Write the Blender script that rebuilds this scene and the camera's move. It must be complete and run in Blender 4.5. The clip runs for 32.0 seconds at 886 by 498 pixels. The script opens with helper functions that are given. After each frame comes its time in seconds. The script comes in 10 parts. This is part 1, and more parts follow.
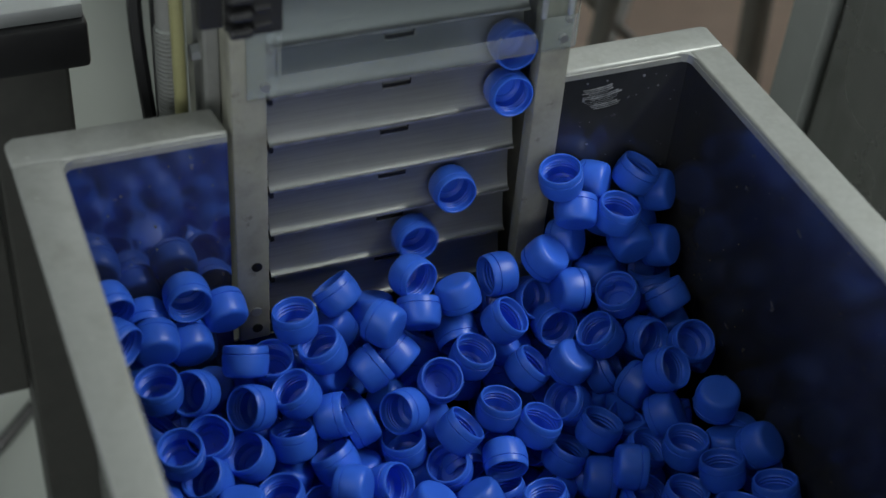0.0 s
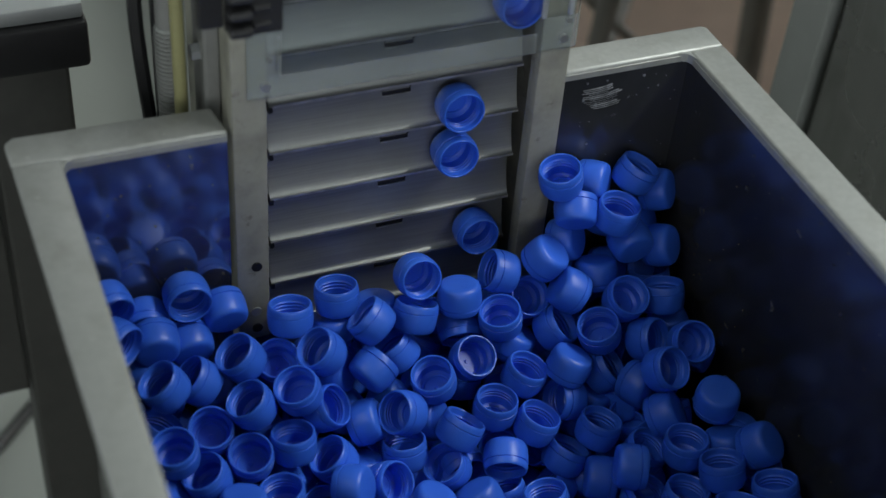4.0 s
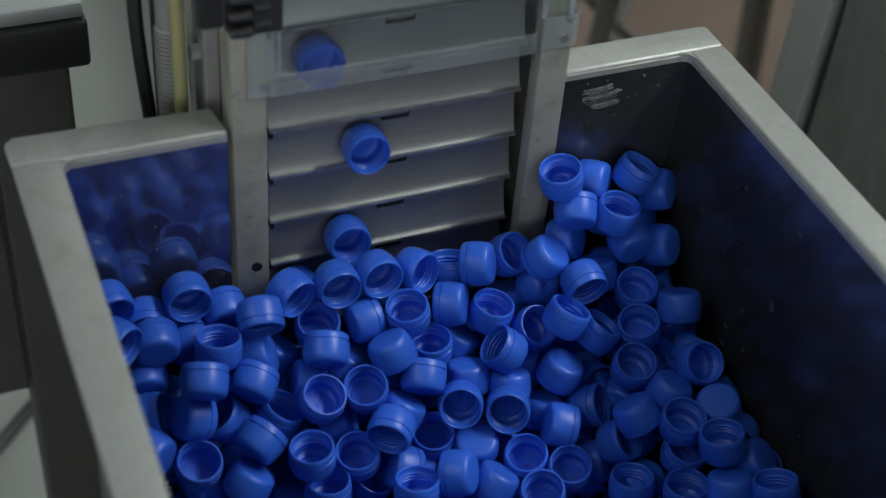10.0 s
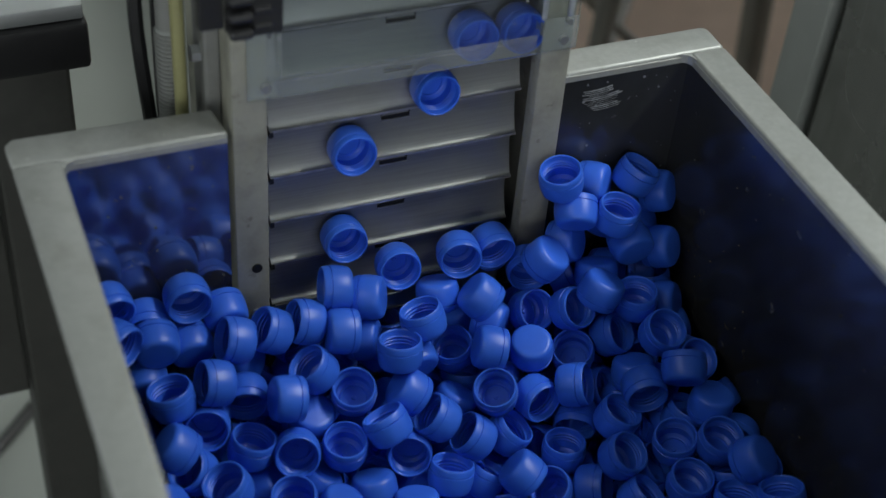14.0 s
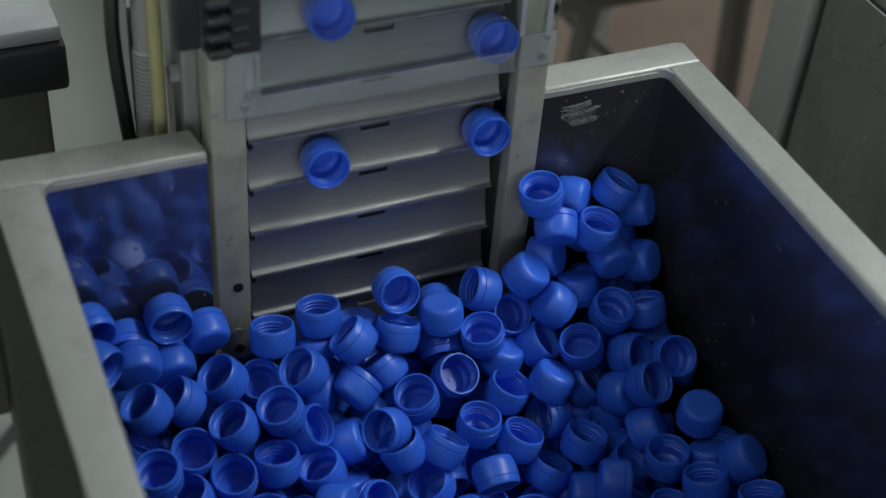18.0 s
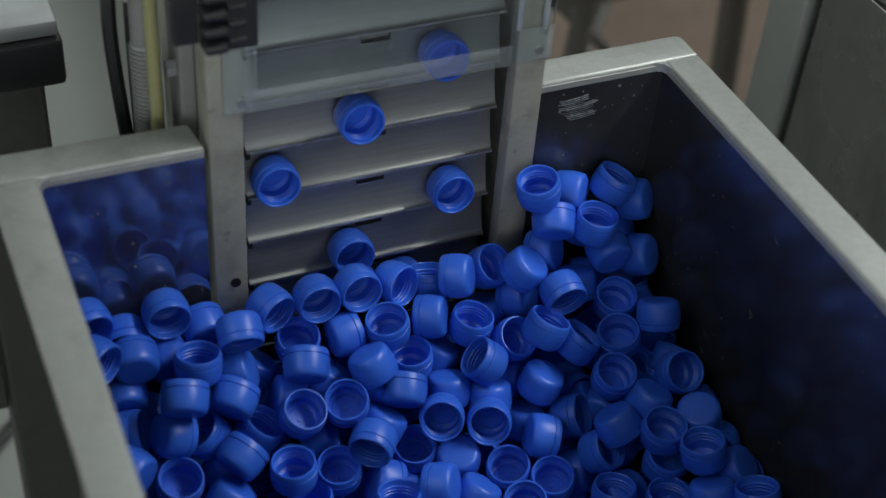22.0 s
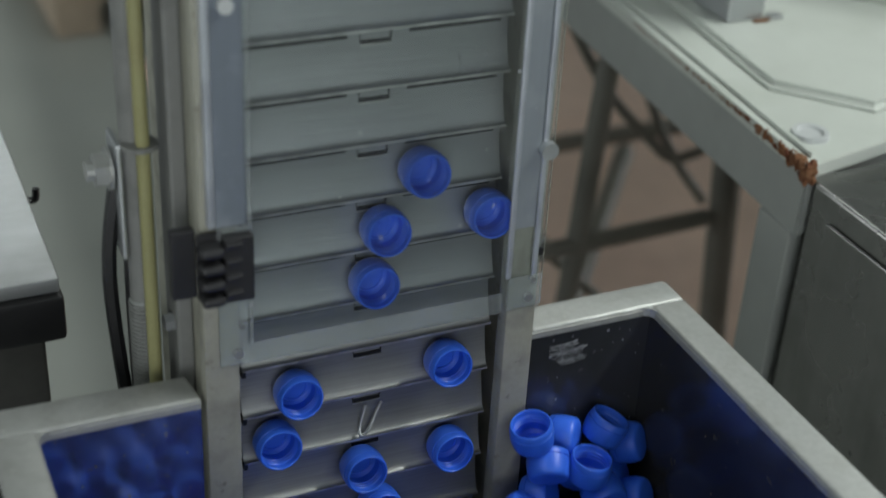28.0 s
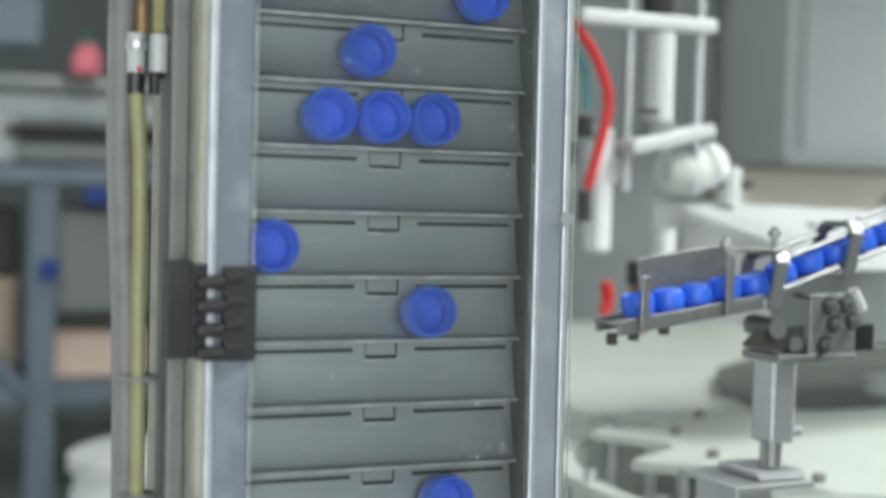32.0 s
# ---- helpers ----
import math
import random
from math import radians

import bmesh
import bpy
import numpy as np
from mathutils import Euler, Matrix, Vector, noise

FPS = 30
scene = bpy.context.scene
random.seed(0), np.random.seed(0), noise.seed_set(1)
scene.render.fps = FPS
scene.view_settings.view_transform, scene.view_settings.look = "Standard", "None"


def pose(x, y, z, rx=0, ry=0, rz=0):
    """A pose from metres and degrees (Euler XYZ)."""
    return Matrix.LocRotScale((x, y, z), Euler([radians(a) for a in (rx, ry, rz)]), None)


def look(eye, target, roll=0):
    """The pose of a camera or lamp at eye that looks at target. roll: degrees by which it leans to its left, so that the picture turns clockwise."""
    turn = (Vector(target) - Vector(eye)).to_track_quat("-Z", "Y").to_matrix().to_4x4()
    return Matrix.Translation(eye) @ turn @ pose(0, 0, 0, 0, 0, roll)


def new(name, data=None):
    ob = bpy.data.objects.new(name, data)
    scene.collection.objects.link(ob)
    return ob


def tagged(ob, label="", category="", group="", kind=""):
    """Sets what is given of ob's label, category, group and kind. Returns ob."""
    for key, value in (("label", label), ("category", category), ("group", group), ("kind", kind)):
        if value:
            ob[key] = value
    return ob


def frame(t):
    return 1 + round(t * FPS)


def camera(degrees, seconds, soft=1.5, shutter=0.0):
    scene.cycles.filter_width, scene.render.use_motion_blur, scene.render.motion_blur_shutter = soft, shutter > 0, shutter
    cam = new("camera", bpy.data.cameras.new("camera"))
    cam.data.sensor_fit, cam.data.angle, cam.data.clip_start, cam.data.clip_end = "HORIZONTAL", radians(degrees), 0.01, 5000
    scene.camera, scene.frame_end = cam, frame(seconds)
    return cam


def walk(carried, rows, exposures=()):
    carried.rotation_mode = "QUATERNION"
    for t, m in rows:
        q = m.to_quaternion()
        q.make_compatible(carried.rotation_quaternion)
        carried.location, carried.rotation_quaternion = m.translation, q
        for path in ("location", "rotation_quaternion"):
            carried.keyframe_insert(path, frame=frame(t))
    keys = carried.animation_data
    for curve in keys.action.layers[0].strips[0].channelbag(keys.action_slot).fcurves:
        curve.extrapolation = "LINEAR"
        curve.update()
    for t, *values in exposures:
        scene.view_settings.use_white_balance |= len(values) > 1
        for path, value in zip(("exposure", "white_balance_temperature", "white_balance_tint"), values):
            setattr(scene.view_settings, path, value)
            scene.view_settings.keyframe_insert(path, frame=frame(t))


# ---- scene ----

# ---------------------------------------------------------------- camera
LENS = 33.78
cam = camera(LENS, 32.0, soft=1.5, shutter=0.4)
cam.data.dof.use_dof = True
cam.data.dof.focus_distance = 1.06
cam.data.dof.aperture_fstop = 4.2
PIVOT = Vector((-0.0708, -0.8179, 0.4812))   # the tripod head; the lens sits above it


def aim(yaw, pitch, roll):
    return Matrix.Translation(PIVOT) @ pose(0, 0, 0, 90 + pitch, 0, yaw) @ pose(0, 0, 0, 0, 0, roll) @ Matrix.Translation((0, 0.107, 0.0111))


TURNS = [
    (0.0, -25.38, -41.35, 5.46), (5.5, -25.39, -41.36, 5.50), (11.0, -25.39, -41.36, 5.51), (12.0, -25.38, -41.32, 5.48),
    (16.0, -25.37, -41.30, 5.50), (16.5, -26.24, -41.22, 5.37), (17.0, -26.07, -40.90, 5.40), (17.5, -26.37, -40.77, 5.32),
    (18.0, -26.18, -40.58, 5.24), (18.5, -25.62, -40.78, 5.26), (19.0, -26.57, -40.84, 5.30), (19.5, -25.95, -40.91, 5.25),
    (20.0, -26.25, -40.84, 5.24), (20.5, -26.03, -40.48, 5.23), (21.0, -25.80, -40.51, 5.25), (21.5, -26.05, -40.53, 5.26),
    (22.0, -26.32, -40.79, 5.24), (22.5, -26.29, -40.74, 5.23), (23.0, -26.28, -40.66, 5.24), (23.5, -26.22, -40.67, 5.21),
    (24.0, -26.30, -40.15, 5.15), (24.5, -26.15, -38.68, 5.04), (25.5, -26.25, -38.20, 5.05), (26.5, -26.41, -40.01, 5.07), (27.0, -26.09, -37.44, 4.60),
    (27.5, -25.83, -34.36, 4.08), (28.0, -25.57, -31.02, 3.66), (28.5, -25.35, -27.34, 3.26), (29.0, -25.10, -22.91, 2.95),
    (29.5, -24.93, -18.69, 2.95), (30.0, -24.78, -14.56, 2.70), (30.5, -24.56, -11.15, 2.15), (31.0, -24.47, -8.18, 1.80),
    (31.5, -24.43, -5.42, 1.70), (32.0, -24.35, -2.47, 1.69)]
walk(cam, [(t, aim(*a)) for t, *a in TURNS],
     exposures=[(0.0, 0.10), (24.0, 0.10), (27.0, 0.14), (28.0, 0.22), (29.0, 0.46), (30.0, 0.70), (31.0, 0.92), (32.0, 1.02)])

# ---------------------------------------------------------------- light
world = bpy.data.worlds.new("hall_air")
scene.world = world
world.use_nodes = True
world.node_tree.nodes["Background"].inputs[0].default_value = (0.62, 0.68, 0.72, 1)
world.node_tree.nodes["Background"].inputs[1].default_value = 0.2


def area(name, x, y, z, sx, sy, watts, target, colour=(1, 1, 1)):
    lamp = bpy.data.lights.new(name, "AREA")
    lamp.shape, lamp.size, lamp.size_y, lamp.energy, lamp.color = "RECTANGLE", sx, sy, watts, colour
    ob = new(name, lamp)
    ob.matrix_world = look((x, y, z), target)
    return ob


# three unseen rows of ceiling tubes, and daylight from behind the camera and the right
for lx, ly, watts in ((-1.7, -0.7, 13), (2.05, -0.6, 74), (1.3, 3.0, 13)):
    area("ceiling_light", lx, ly, 2.36, 0.25, 2.2, watts, (lx, ly, -1), (0.95, 1.0, 0.97))
area("wall_light", -0.6, -4.35, 0.60, 5.0, 2.6, 104, (0.1, 0.0, 0.1), (0.94, 0.98, 1.0))
area("wall_light", 6.35, 1.3, 0.55, 3.4, 2.0, 66, (1.0, 0.8, -0.2), (0.92, 0.98, 1.0))
# fill lamp added on the west side to brighten the left floor and machine
area("wall_light", -4.35, 2.6, 0.60, 3.4, 2.2, 58, (0.6, 1.2, -0.2), (0.92, 0.98, 1.0))

# ---------------------------------------------------------------- materials


def material(name, colour, rough=0.5, metal=0.0, grain=0.0, scale=60.0, bump=0.0, stretch=(1, 1, 1), second=None, wear=0.5, vary=0.0, rough_vary=0.0, specks=None):
    """Principled surface with two scales of variation: a broad stain towards the second colour, and a fine grain."""
    m = bpy.data.materials.new(name)
    m.use_nodes = True
    n, l = m.node_tree.nodes, m.node_tree.links
    b = n["Principled BSDF"]
    b.inputs["Roughness"].default_value, b.inputs["Metallic"].default_value = rough, metal
    co = n.new("ShaderNodeTexCoord")
    mp = n.new("ShaderNodeMapping")
    mp.inputs["Scale"].default_value = stretch
    l.new(co.outputs["Object"], mp.inputs["Vector"])
    fine = n.new("ShaderNodeTexNoise")
    fine.inputs["Scale"].default_value, fine.inputs["Detail"].default_value = scale * 6, 4
    broad = n.new("ShaderNodeTexNoise")
    broad.inputs["Scale"].default_value, broad.inputs["Detail"].default_value = scale, 6
    l.new(mp.outputs[0], fine.inputs["Vector"])
    l.new(co.outputs["Object"], broad.inputs["Vector"])
    ramp = n.new("ShaderNodeMapRange")
    ramp.inputs[1].default_value, ramp.inputs[2].default_value = wear, min(wear + 0.22, 1.0)
    l.new(broad.outputs[0], ramp.inputs[0])
    mix = n.new("ShaderNodeMix")
    mix.data_type = "RGBA"
    mix.inputs[6].default_value = (*colour, 1)
    mix.inputs[7].default_value = (*(second or [c * 0.75 for c in colour]), 1)
    l.new(ramp.outputs[0], mix.inputs[0])
    last = mix.outputs[2]
    if grain or vary:
        hsv = n.new("ShaderNodeHueSaturation")
        val = n.new("ShaderNodeMapRange")
        val.inputs[3].default_value, val.inputs[4].default_value = 1 - grain, 1 + grain
        l.new(fine.outputs[0], val.inputs[0])
        out = val.outputs[0]
        if vary:
            info = n.new("ShaderNodeObjectInfo")
            r = n.new("ShaderNodeMapRange")
            r.inputs[3].default_value, r.inputs[4].default_value = 1 - vary, 1 + vary
            l.new(info.outputs["Random"], r.inputs[0])
            mul = n.new("ShaderNodeMath")
            mul.operation = "MULTIPLY"
            l.new(out, mul.inputs[0])
            l.new(r.outputs[0], mul.inputs[1])
            out = mul.outputs[0]
        l.new(out, hsv.inputs["Value"])
        l.new(last, hsv.inputs["Color"])
        last = hsv.outputs[0]
    if specks:
        size, most, tone = specks
        dust = n.new("ShaderNodeTexNoise")
        dust.inputs["Scale"].default_value, dust.inputs["Detail"].default_value, dust.inputs["Roughness"].default_value = size, 9, 0.72
        l.new(co.outputs["Object"], dust.inputs["Vector"])
        cut = n.new("ShaderNodeMapRange")
        cut.inputs[1].default_value, cut.inputs[2].default_value, cut.inputs[4].default_value = most, most + 0.06, 0.75
        l.new(dust.outputs[0], cut.inputs[0])
        over = n.new("ShaderNodeMix")
        over.data_type = "RGBA"
        over.inputs[7].default_value = (*tone, 1)
        l.new(cut.outputs[0], over.inputs[0])
        l.new(last, over.inputs[6])
        last = over.outputs[2]
        less = n.new("ShaderNodeMath")
        less.operation = "MULTIPLY_ADD"
        less.inputs[1].default_value, less.inputs[2].default_value = -metal, metal
        l.new(cut.outputs[0], less.inputs[0])
        l.new(less.outputs[0], b.inputs["Metallic"])
    l.new(last, b.inputs["Base Color"])
    if rough_vary:
        rr = n.new("ShaderNodeMapRange")
        rr.inputs[3].default_value, rr.inputs[4].default_value = max(rough - rough_vary, 0.02), rough + rough_vary
        l.new(broad.outputs[0], rr.inputs[0])
        l.new(rr.outputs[0], b.inputs["Roughness"])
    if bump:
        bp = n.new("ShaderNodeBump")
        bp.inputs["Strength"].default_value, bp.inputs["Distance"].default_value = bump, 0.001
        l.new(fine.outputs[0], bp.inputs["Height"])
        l.new(bp.outputs[0], b.inputs["Normal"])
    return m


STEEL = material("brushed_steel", (0.47, 0.49, 0.50), 0.42, 0.8, 0.10, 14, 0.10, (0.15, 1, 1), (0.40, 0.41, 0.41), 0.5, rough_vary=0.12)
RIM = material("worn_steel_rim", (0.41, 0.42, 0.405), 0.46, 0.45, 0.12, 34, 0.25, (1, 1, 1), (0.35, 0.355, 0.335), 0.50, rough_vary=0.12, specks=(120, 0.63, (0.60, 0.61, 0.58)))
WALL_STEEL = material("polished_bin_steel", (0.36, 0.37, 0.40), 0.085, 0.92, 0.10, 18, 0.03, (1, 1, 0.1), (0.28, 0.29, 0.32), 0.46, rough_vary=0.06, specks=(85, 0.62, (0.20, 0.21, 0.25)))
# the bin steel again, with the side walls' shade put into a darker colour
SIDE_STEEL = material("shade_darkened_bin_steel", (0.094, 0.098, 0.108), 0.17, 0.66, 0.18, 9, 0.04, (1, 1, 0.35), (0.058, 0.062, 0.070), 0.48, rough_vary=0.14, specks=(60, 0.64, (0.15, 0.155, 0.175)))
SPLASH = material("dried_splash", (0.17, 0.18, 0.205), 0.6, 0.0, 0.3, 300, 0.1, second=(0.07, 0.075, 0.09), wear=0.42)
CHUTE = material("dull_chute_steel", (0.24, 0.245, 0.245), 0.40, 0.70, 0.10, 30, 0.08, (1, 1, 1), (0.17, 0.175, 0.175), 0.5, rough_vary=0.1)
SLAT = material("slat_steel", (0.36, 0.37, 0.37), 0.42, 0.88, 0.20, 110, 0.05, (0.03, 1, 1), (0.375, 0.385, 0.385), 0.5, vary=0.05, rough_vary=0.05)
# bright tone that paints the highlight along slat lips and slot edges
EDGE = material("bright_edge_highlight", (0.62, 0.62, 0.60), 0.38, 0.8, 0.35, 60, 0.05, (0.2, 1, 1), (0.34, 0.34, 0.33), 0.47)
RAIL = material("galvanised_rail", (0.37, 0.365, 0.305), 0.55, 0.12, 0.12, 35, 0.15, (1, 1, 1), (0.26, 0.255, 0.215), 0.5, rough_vary=0.1, specks=(60, 0.60, (0.17, 0.16, 0.125)))
ALU = material("aluminium_strip", (0.46, 0.49, 0.53), 0.42, 0.6, 0.08, 40, 0.08, (1, 1, 0.1), (0.36, 0.38, 0.42), 0.5, rough_vary=0.1, specks=(55, 0.66, (0.66, 0.68, 0.70)))
CABINET = material("dull_cabinet_steel", (0.25, 0.25, 0.24), 0.28, 0.92, 0.12, 12, 0.08, (1, 1, 0.08), (0.20, 0.20, 0.19), 0.48, rough_vary=0.1)
STRIP = material("dull_aluminium_strip", (0.29, 0.32, 0.35), 0.45, 0.5, 0.10, 30, 0.08, (1, 1, 0.1), (0.36, 0.39, 0.42), 0.5, rough_vary=0.1, specks=(75, 0.66, (0.62, 0.64, 0.66)))
SLATE = material("slate_strip", (0.16, 0.185, 0.22), 0.50, 0.2, 0.08, 30, 0.08, (1, 1, 0.1), (0.26, 0.29, 0.33), 0.52, rough_vary=0.1, specks=(55, 0.69, (0.45, 0.47, 0.5)))
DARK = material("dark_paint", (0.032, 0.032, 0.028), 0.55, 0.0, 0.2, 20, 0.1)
BLACK = material("black_plastic", (0.012, 0.012, 0.013), 0.38, 0.0, 0.2, 60, 0.12)
HINGE = material("hinge_plastic", (0.018, 0.018, 0.020), 0.5, 0.0, 0.2, 60, 0.15)
CREAM = material("cream_machine_paint", (0.50, 0.53, 0.49), 0.36, 0.0, 0.05, 6, 0.1, second=(0.43, 0.46, 0.41), wear=0.5, rough_vary=0.1)
RUST = material("flaking_rust", (0.20, 0.095, 0.045), 0.9, 0.0, 0.5, 90, 1.0, second=(0.10, 0.03, 0.012), wear=0.45)
GREYPAINT = material("grey_paint", (0.33, 0.36, 0.37), 0.5, 0.0, 0.06, 5, 0.1)
WHITE = material("white_plastic", (0.66, 0.68, 0.68), 0.4, 0.0, 0.03, 5, 0.05)
PALE = material("pale_sheet", (0.47, 0.49, 0.49), 0.4, 0.0, 0.05, 8, 0.05)
CONDUIT = material("grey_conduit", (0.20, 0.203, 0.195), 0.5, 0.0, 0.08, 40, 0.1)
YELLOW = material("yellow_hose", (0.30, 0.29, 0.14), 0.4, 0.0, 0.1, 40, 0.05, second=(0.27, 0.25, 0.12))
RED = material("red_hose", (0.55, 0.03, 0.03), 0.35)
TEAL = material("teal_hose", (0.10, 0.26, 0.27), 0.4)
BRASS = material("brass", (0.26, 0.17, 0.08), 0.5, 0.5, 0.1)
BLUE = material("cap_plastic", (0.034, 0.138, 0.72), 0.38, 0.0, 0.05, 30, 0.05, second=(0.028, 0.118, 0.65), wear=0.45, vary=0.10, rough_vary=0.06)
BLUE.node_tree.nodes["Principled BSDF"].inputs["Subsurface Weight"].default_value = 0.0
FLOOR = material("grey_floor", (0.36, 0.38, 0.35), 0.35, 0.0, 0.08, 1.2, 0.1, second=(0.27, 0.29, 0.27), wear=0.48, rough_vary=0.15)
# tan of floor and cartons, lightened to make up for shade under the table
TAN = material("cardboard", (0.78, 0.60, 0.50), 0.8, 0.0, 0.1, 2.5, 0.1, second=(0.66, 0.49, 0.41))
WOOD = material("pallet_wood", (0.56, 0.45, 0.34), 0.75, 0.0, 0.2, 6, 0.2, (1, 8, 1))
PLASTER = material("hall_plaster", (0.28, 0.31, 0.31), 0.8, 0.0, 0.04, 1.0, 0.05)
PANEL = material("grey_panel", (0.23, 0.25, 0.25), 0.45, 0.2, 0.05, 1.5, 0.05)
BLUEGREY = material("bench_paint", (0.17, 0.22, 0.27), 0.5, 0.0, 0.06, 4)
PINK = material("pink_cloth", (0.75, 0.20, 0.25), 0.8)
PANEL2 = material("pale_panel", (0.27, 0.29, 0.29), 0.45, 0.2, 0.05, 1.5, 0.05)
BEIGE = material("beige_panel", (0.50, 0.46, 0.39), 0.6, 0.0, 0.05, 1.5)
LEG = material("dull_brown_grey_paint", (0.17, 0.165, 0.145), 0.5, 0.0, 0.1, 8, 0.1)
FRAMEBLUE = material("pale_blue_frame_paint", (0.15, 0.19, 0.235), 0.5, 0.0, 0.06, 4)
GREENCLOTH = material("dark_green", (0.03, 0.14, 0.10), 0.6)
PIT = material("dark_grey_plate", (0.10, 0.105, 0.095), 0.5, 0.2, 0.15, 6, 0.1, second=(0.15, 0.15, 0.13))
LEGPAINT = material("dull_leg_paint", (0.29, 0.305, 0.29), 0.5, 0.0, 0.08, 6, 0.1, second=(0.22, 0.235, 0.22))
DEEPBLUE = material("blue_cloth", (0.02, 0.05, 0.25), 0.7)


def acrylic(name, least, most):
    m = bpy.data.materials.new(name)
    m.use_nodes = True
    n, l = m.node_tree.nodes, m.node_tree.links
    n.remove(n["Principled BSDF"])
    clear, haze, gloss = n.new("ShaderNodeBsdfTransparent"), n.new("ShaderNodeBsdfDiffuse"), n.new("ShaderNodeBsdfGlossy")
    clear.inputs[0].default_value = (0.95, 0.97, 0.97, 1)
    haze.inputs[0].default_value = (0.72, 0.76, 0.78, 1)
    gloss.inputs[0].default_value, gloss.inputs[1].default_value = (1, 1, 1, 1), 0.12
    co, noise_ = n.new("ShaderNodeTexCoord"), n.new("ShaderNodeTexNoise")
    noise_.inputs["Scale"].default_value, noise_.inputs["Detail"].default_value = 22, 8
    l.new(co.outputs["Object"], noise_.inputs["Vector"])
    amount = n.new("ShaderNodeMapRange")
    amount.inputs[1].default_value, amount.inputs[2].default_value, amount.inputs[3].default_value, amount.inputs[4].default_value = 0.35, 0.8, least, most
    l.new(noise_.outputs[0], amount.inputs[0])
    dust = n.new("ShaderNodeTexNoise")
    dust.inputs["Scale"].default_value, dust.inputs["Detail"].default_value, dust.inputs["Roughness"].default_value = 120, 6, 0.65
    l.new(co.outputs["Object"], dust.inputs["Vector"])
    speck = n.new("ShaderNodeMapRange")
    speck.inputs[1].default_value, speck.inputs[2].default_value, speck.inputs[4].default_value = 0.655, 0.74, 0.5
    l.new(dust.outputs[0], speck.inputs[0])
    both = n.new("ShaderNodeMath")
    both.use_clamp = True
    l.new(amount.outputs[0], both.inputs[0])
    l.new(speck.outputs[0], both.inputs[1])
    amount = both
    first, second = n.new("ShaderNodeMixShader"), n.new("ShaderNodeMixShader")
    l.new(amount.outputs[0], first.inputs[0])
    l.new(clear.outputs[0], first.inputs[1])
    l.new(haze.outputs[0], first.inputs[2])
    fres = n.new("ShaderNodeFresnel")
    fres.inputs[0].default_value = 1.3
    l.new(fres.outputs[0], second.inputs[0])
    l.new(first.outputs[0], second.inputs[1])
    l.new(gloss.outputs[0], second.inputs[2])
    l.new(second.outputs[0], n["Material Output"].inputs[0])
    return m


ACRYLIC = acrylic("scuffed_acrylic", 0.010, 0.030)
FROST = acrylic("frosted_acrylic", 0.09, 0.19)

# ---------------------------------------------------------------- mesh helpers


def mesh(bm, mat, smooth=False):
    me = bpy.data.meshes.new("mesh")
    bm.normal_update()
    bm.to_mesh(me)
    bm.free()
    me.materials.append(mat)
    if smooth:
        me.shade_smooth()
        me.set_sharp_from_angle(angle=radians(38))
    return me


def part(name, bm, mat, parent=None, label="", smooth=False):
    ob = new(name, bm if isinstance(bm, bpy.types.Mesh) else mesh(bm, mat, smooth))
    ob.parent = parent
    if label:
        ob["label"] = label
    return ob


def thing(name, x=0, y=0, z=0, label="", category="", group="", kind=""):
    ob = new(name)
    ob.location = (x, y, z)
    ob.empty_display_size = 0.02
    return tagged(ob, label, category, group, kind)


def box(x0, x1, y0, y1, z0, z1, bevel=0.0, bm=None, m=None):
    bm2 = bmesh.new()
    bmesh.ops.create_cube(bm2, size=1)
    for v in bm2.verts:
        v.co = Vector(((x0 + x1) / 2 + v.co.x * (x1 - x0), (y0 + y1) / 2 + v.co.y * (y1 - y0), (z0 + z1) / 2 + v.co.z * (z1 - z0)))
    if bevel:
        bmesh.ops.bevel(bm2, geom=bm2.edges, offset=bevel, segments=2, affect="EDGES", profile=0.5)
    if m is not None:
        bm2.transform(m)
    return join(bm, bm2)


def join(bm, bm2):
    if bm is None:
        return bm2
    me = bpy.data.meshes.new("t")
    bm2.to_mesh(me)
    bm2.free()
    bm.from_mesh(me)
    bpy.data.meshes.remove(me)
    return bm


def rod(p, q, r, n=12, bm=None, r2=None):
    p, q = Vector(p), Vector(q)
    bm2 = bmesh.new()
    bmesh.ops.create_cone(bm2, cap_ends=True, segments=n, radius1=r, radius2=r if r2 is None else r2, depth=(q - p).length)
    bm2.transform(Matrix.Translation((p + q) / 2) @ (q - p).to_track_quat("Z", "Y").to_matrix().to_4x4())
    return join(bm, bm2)


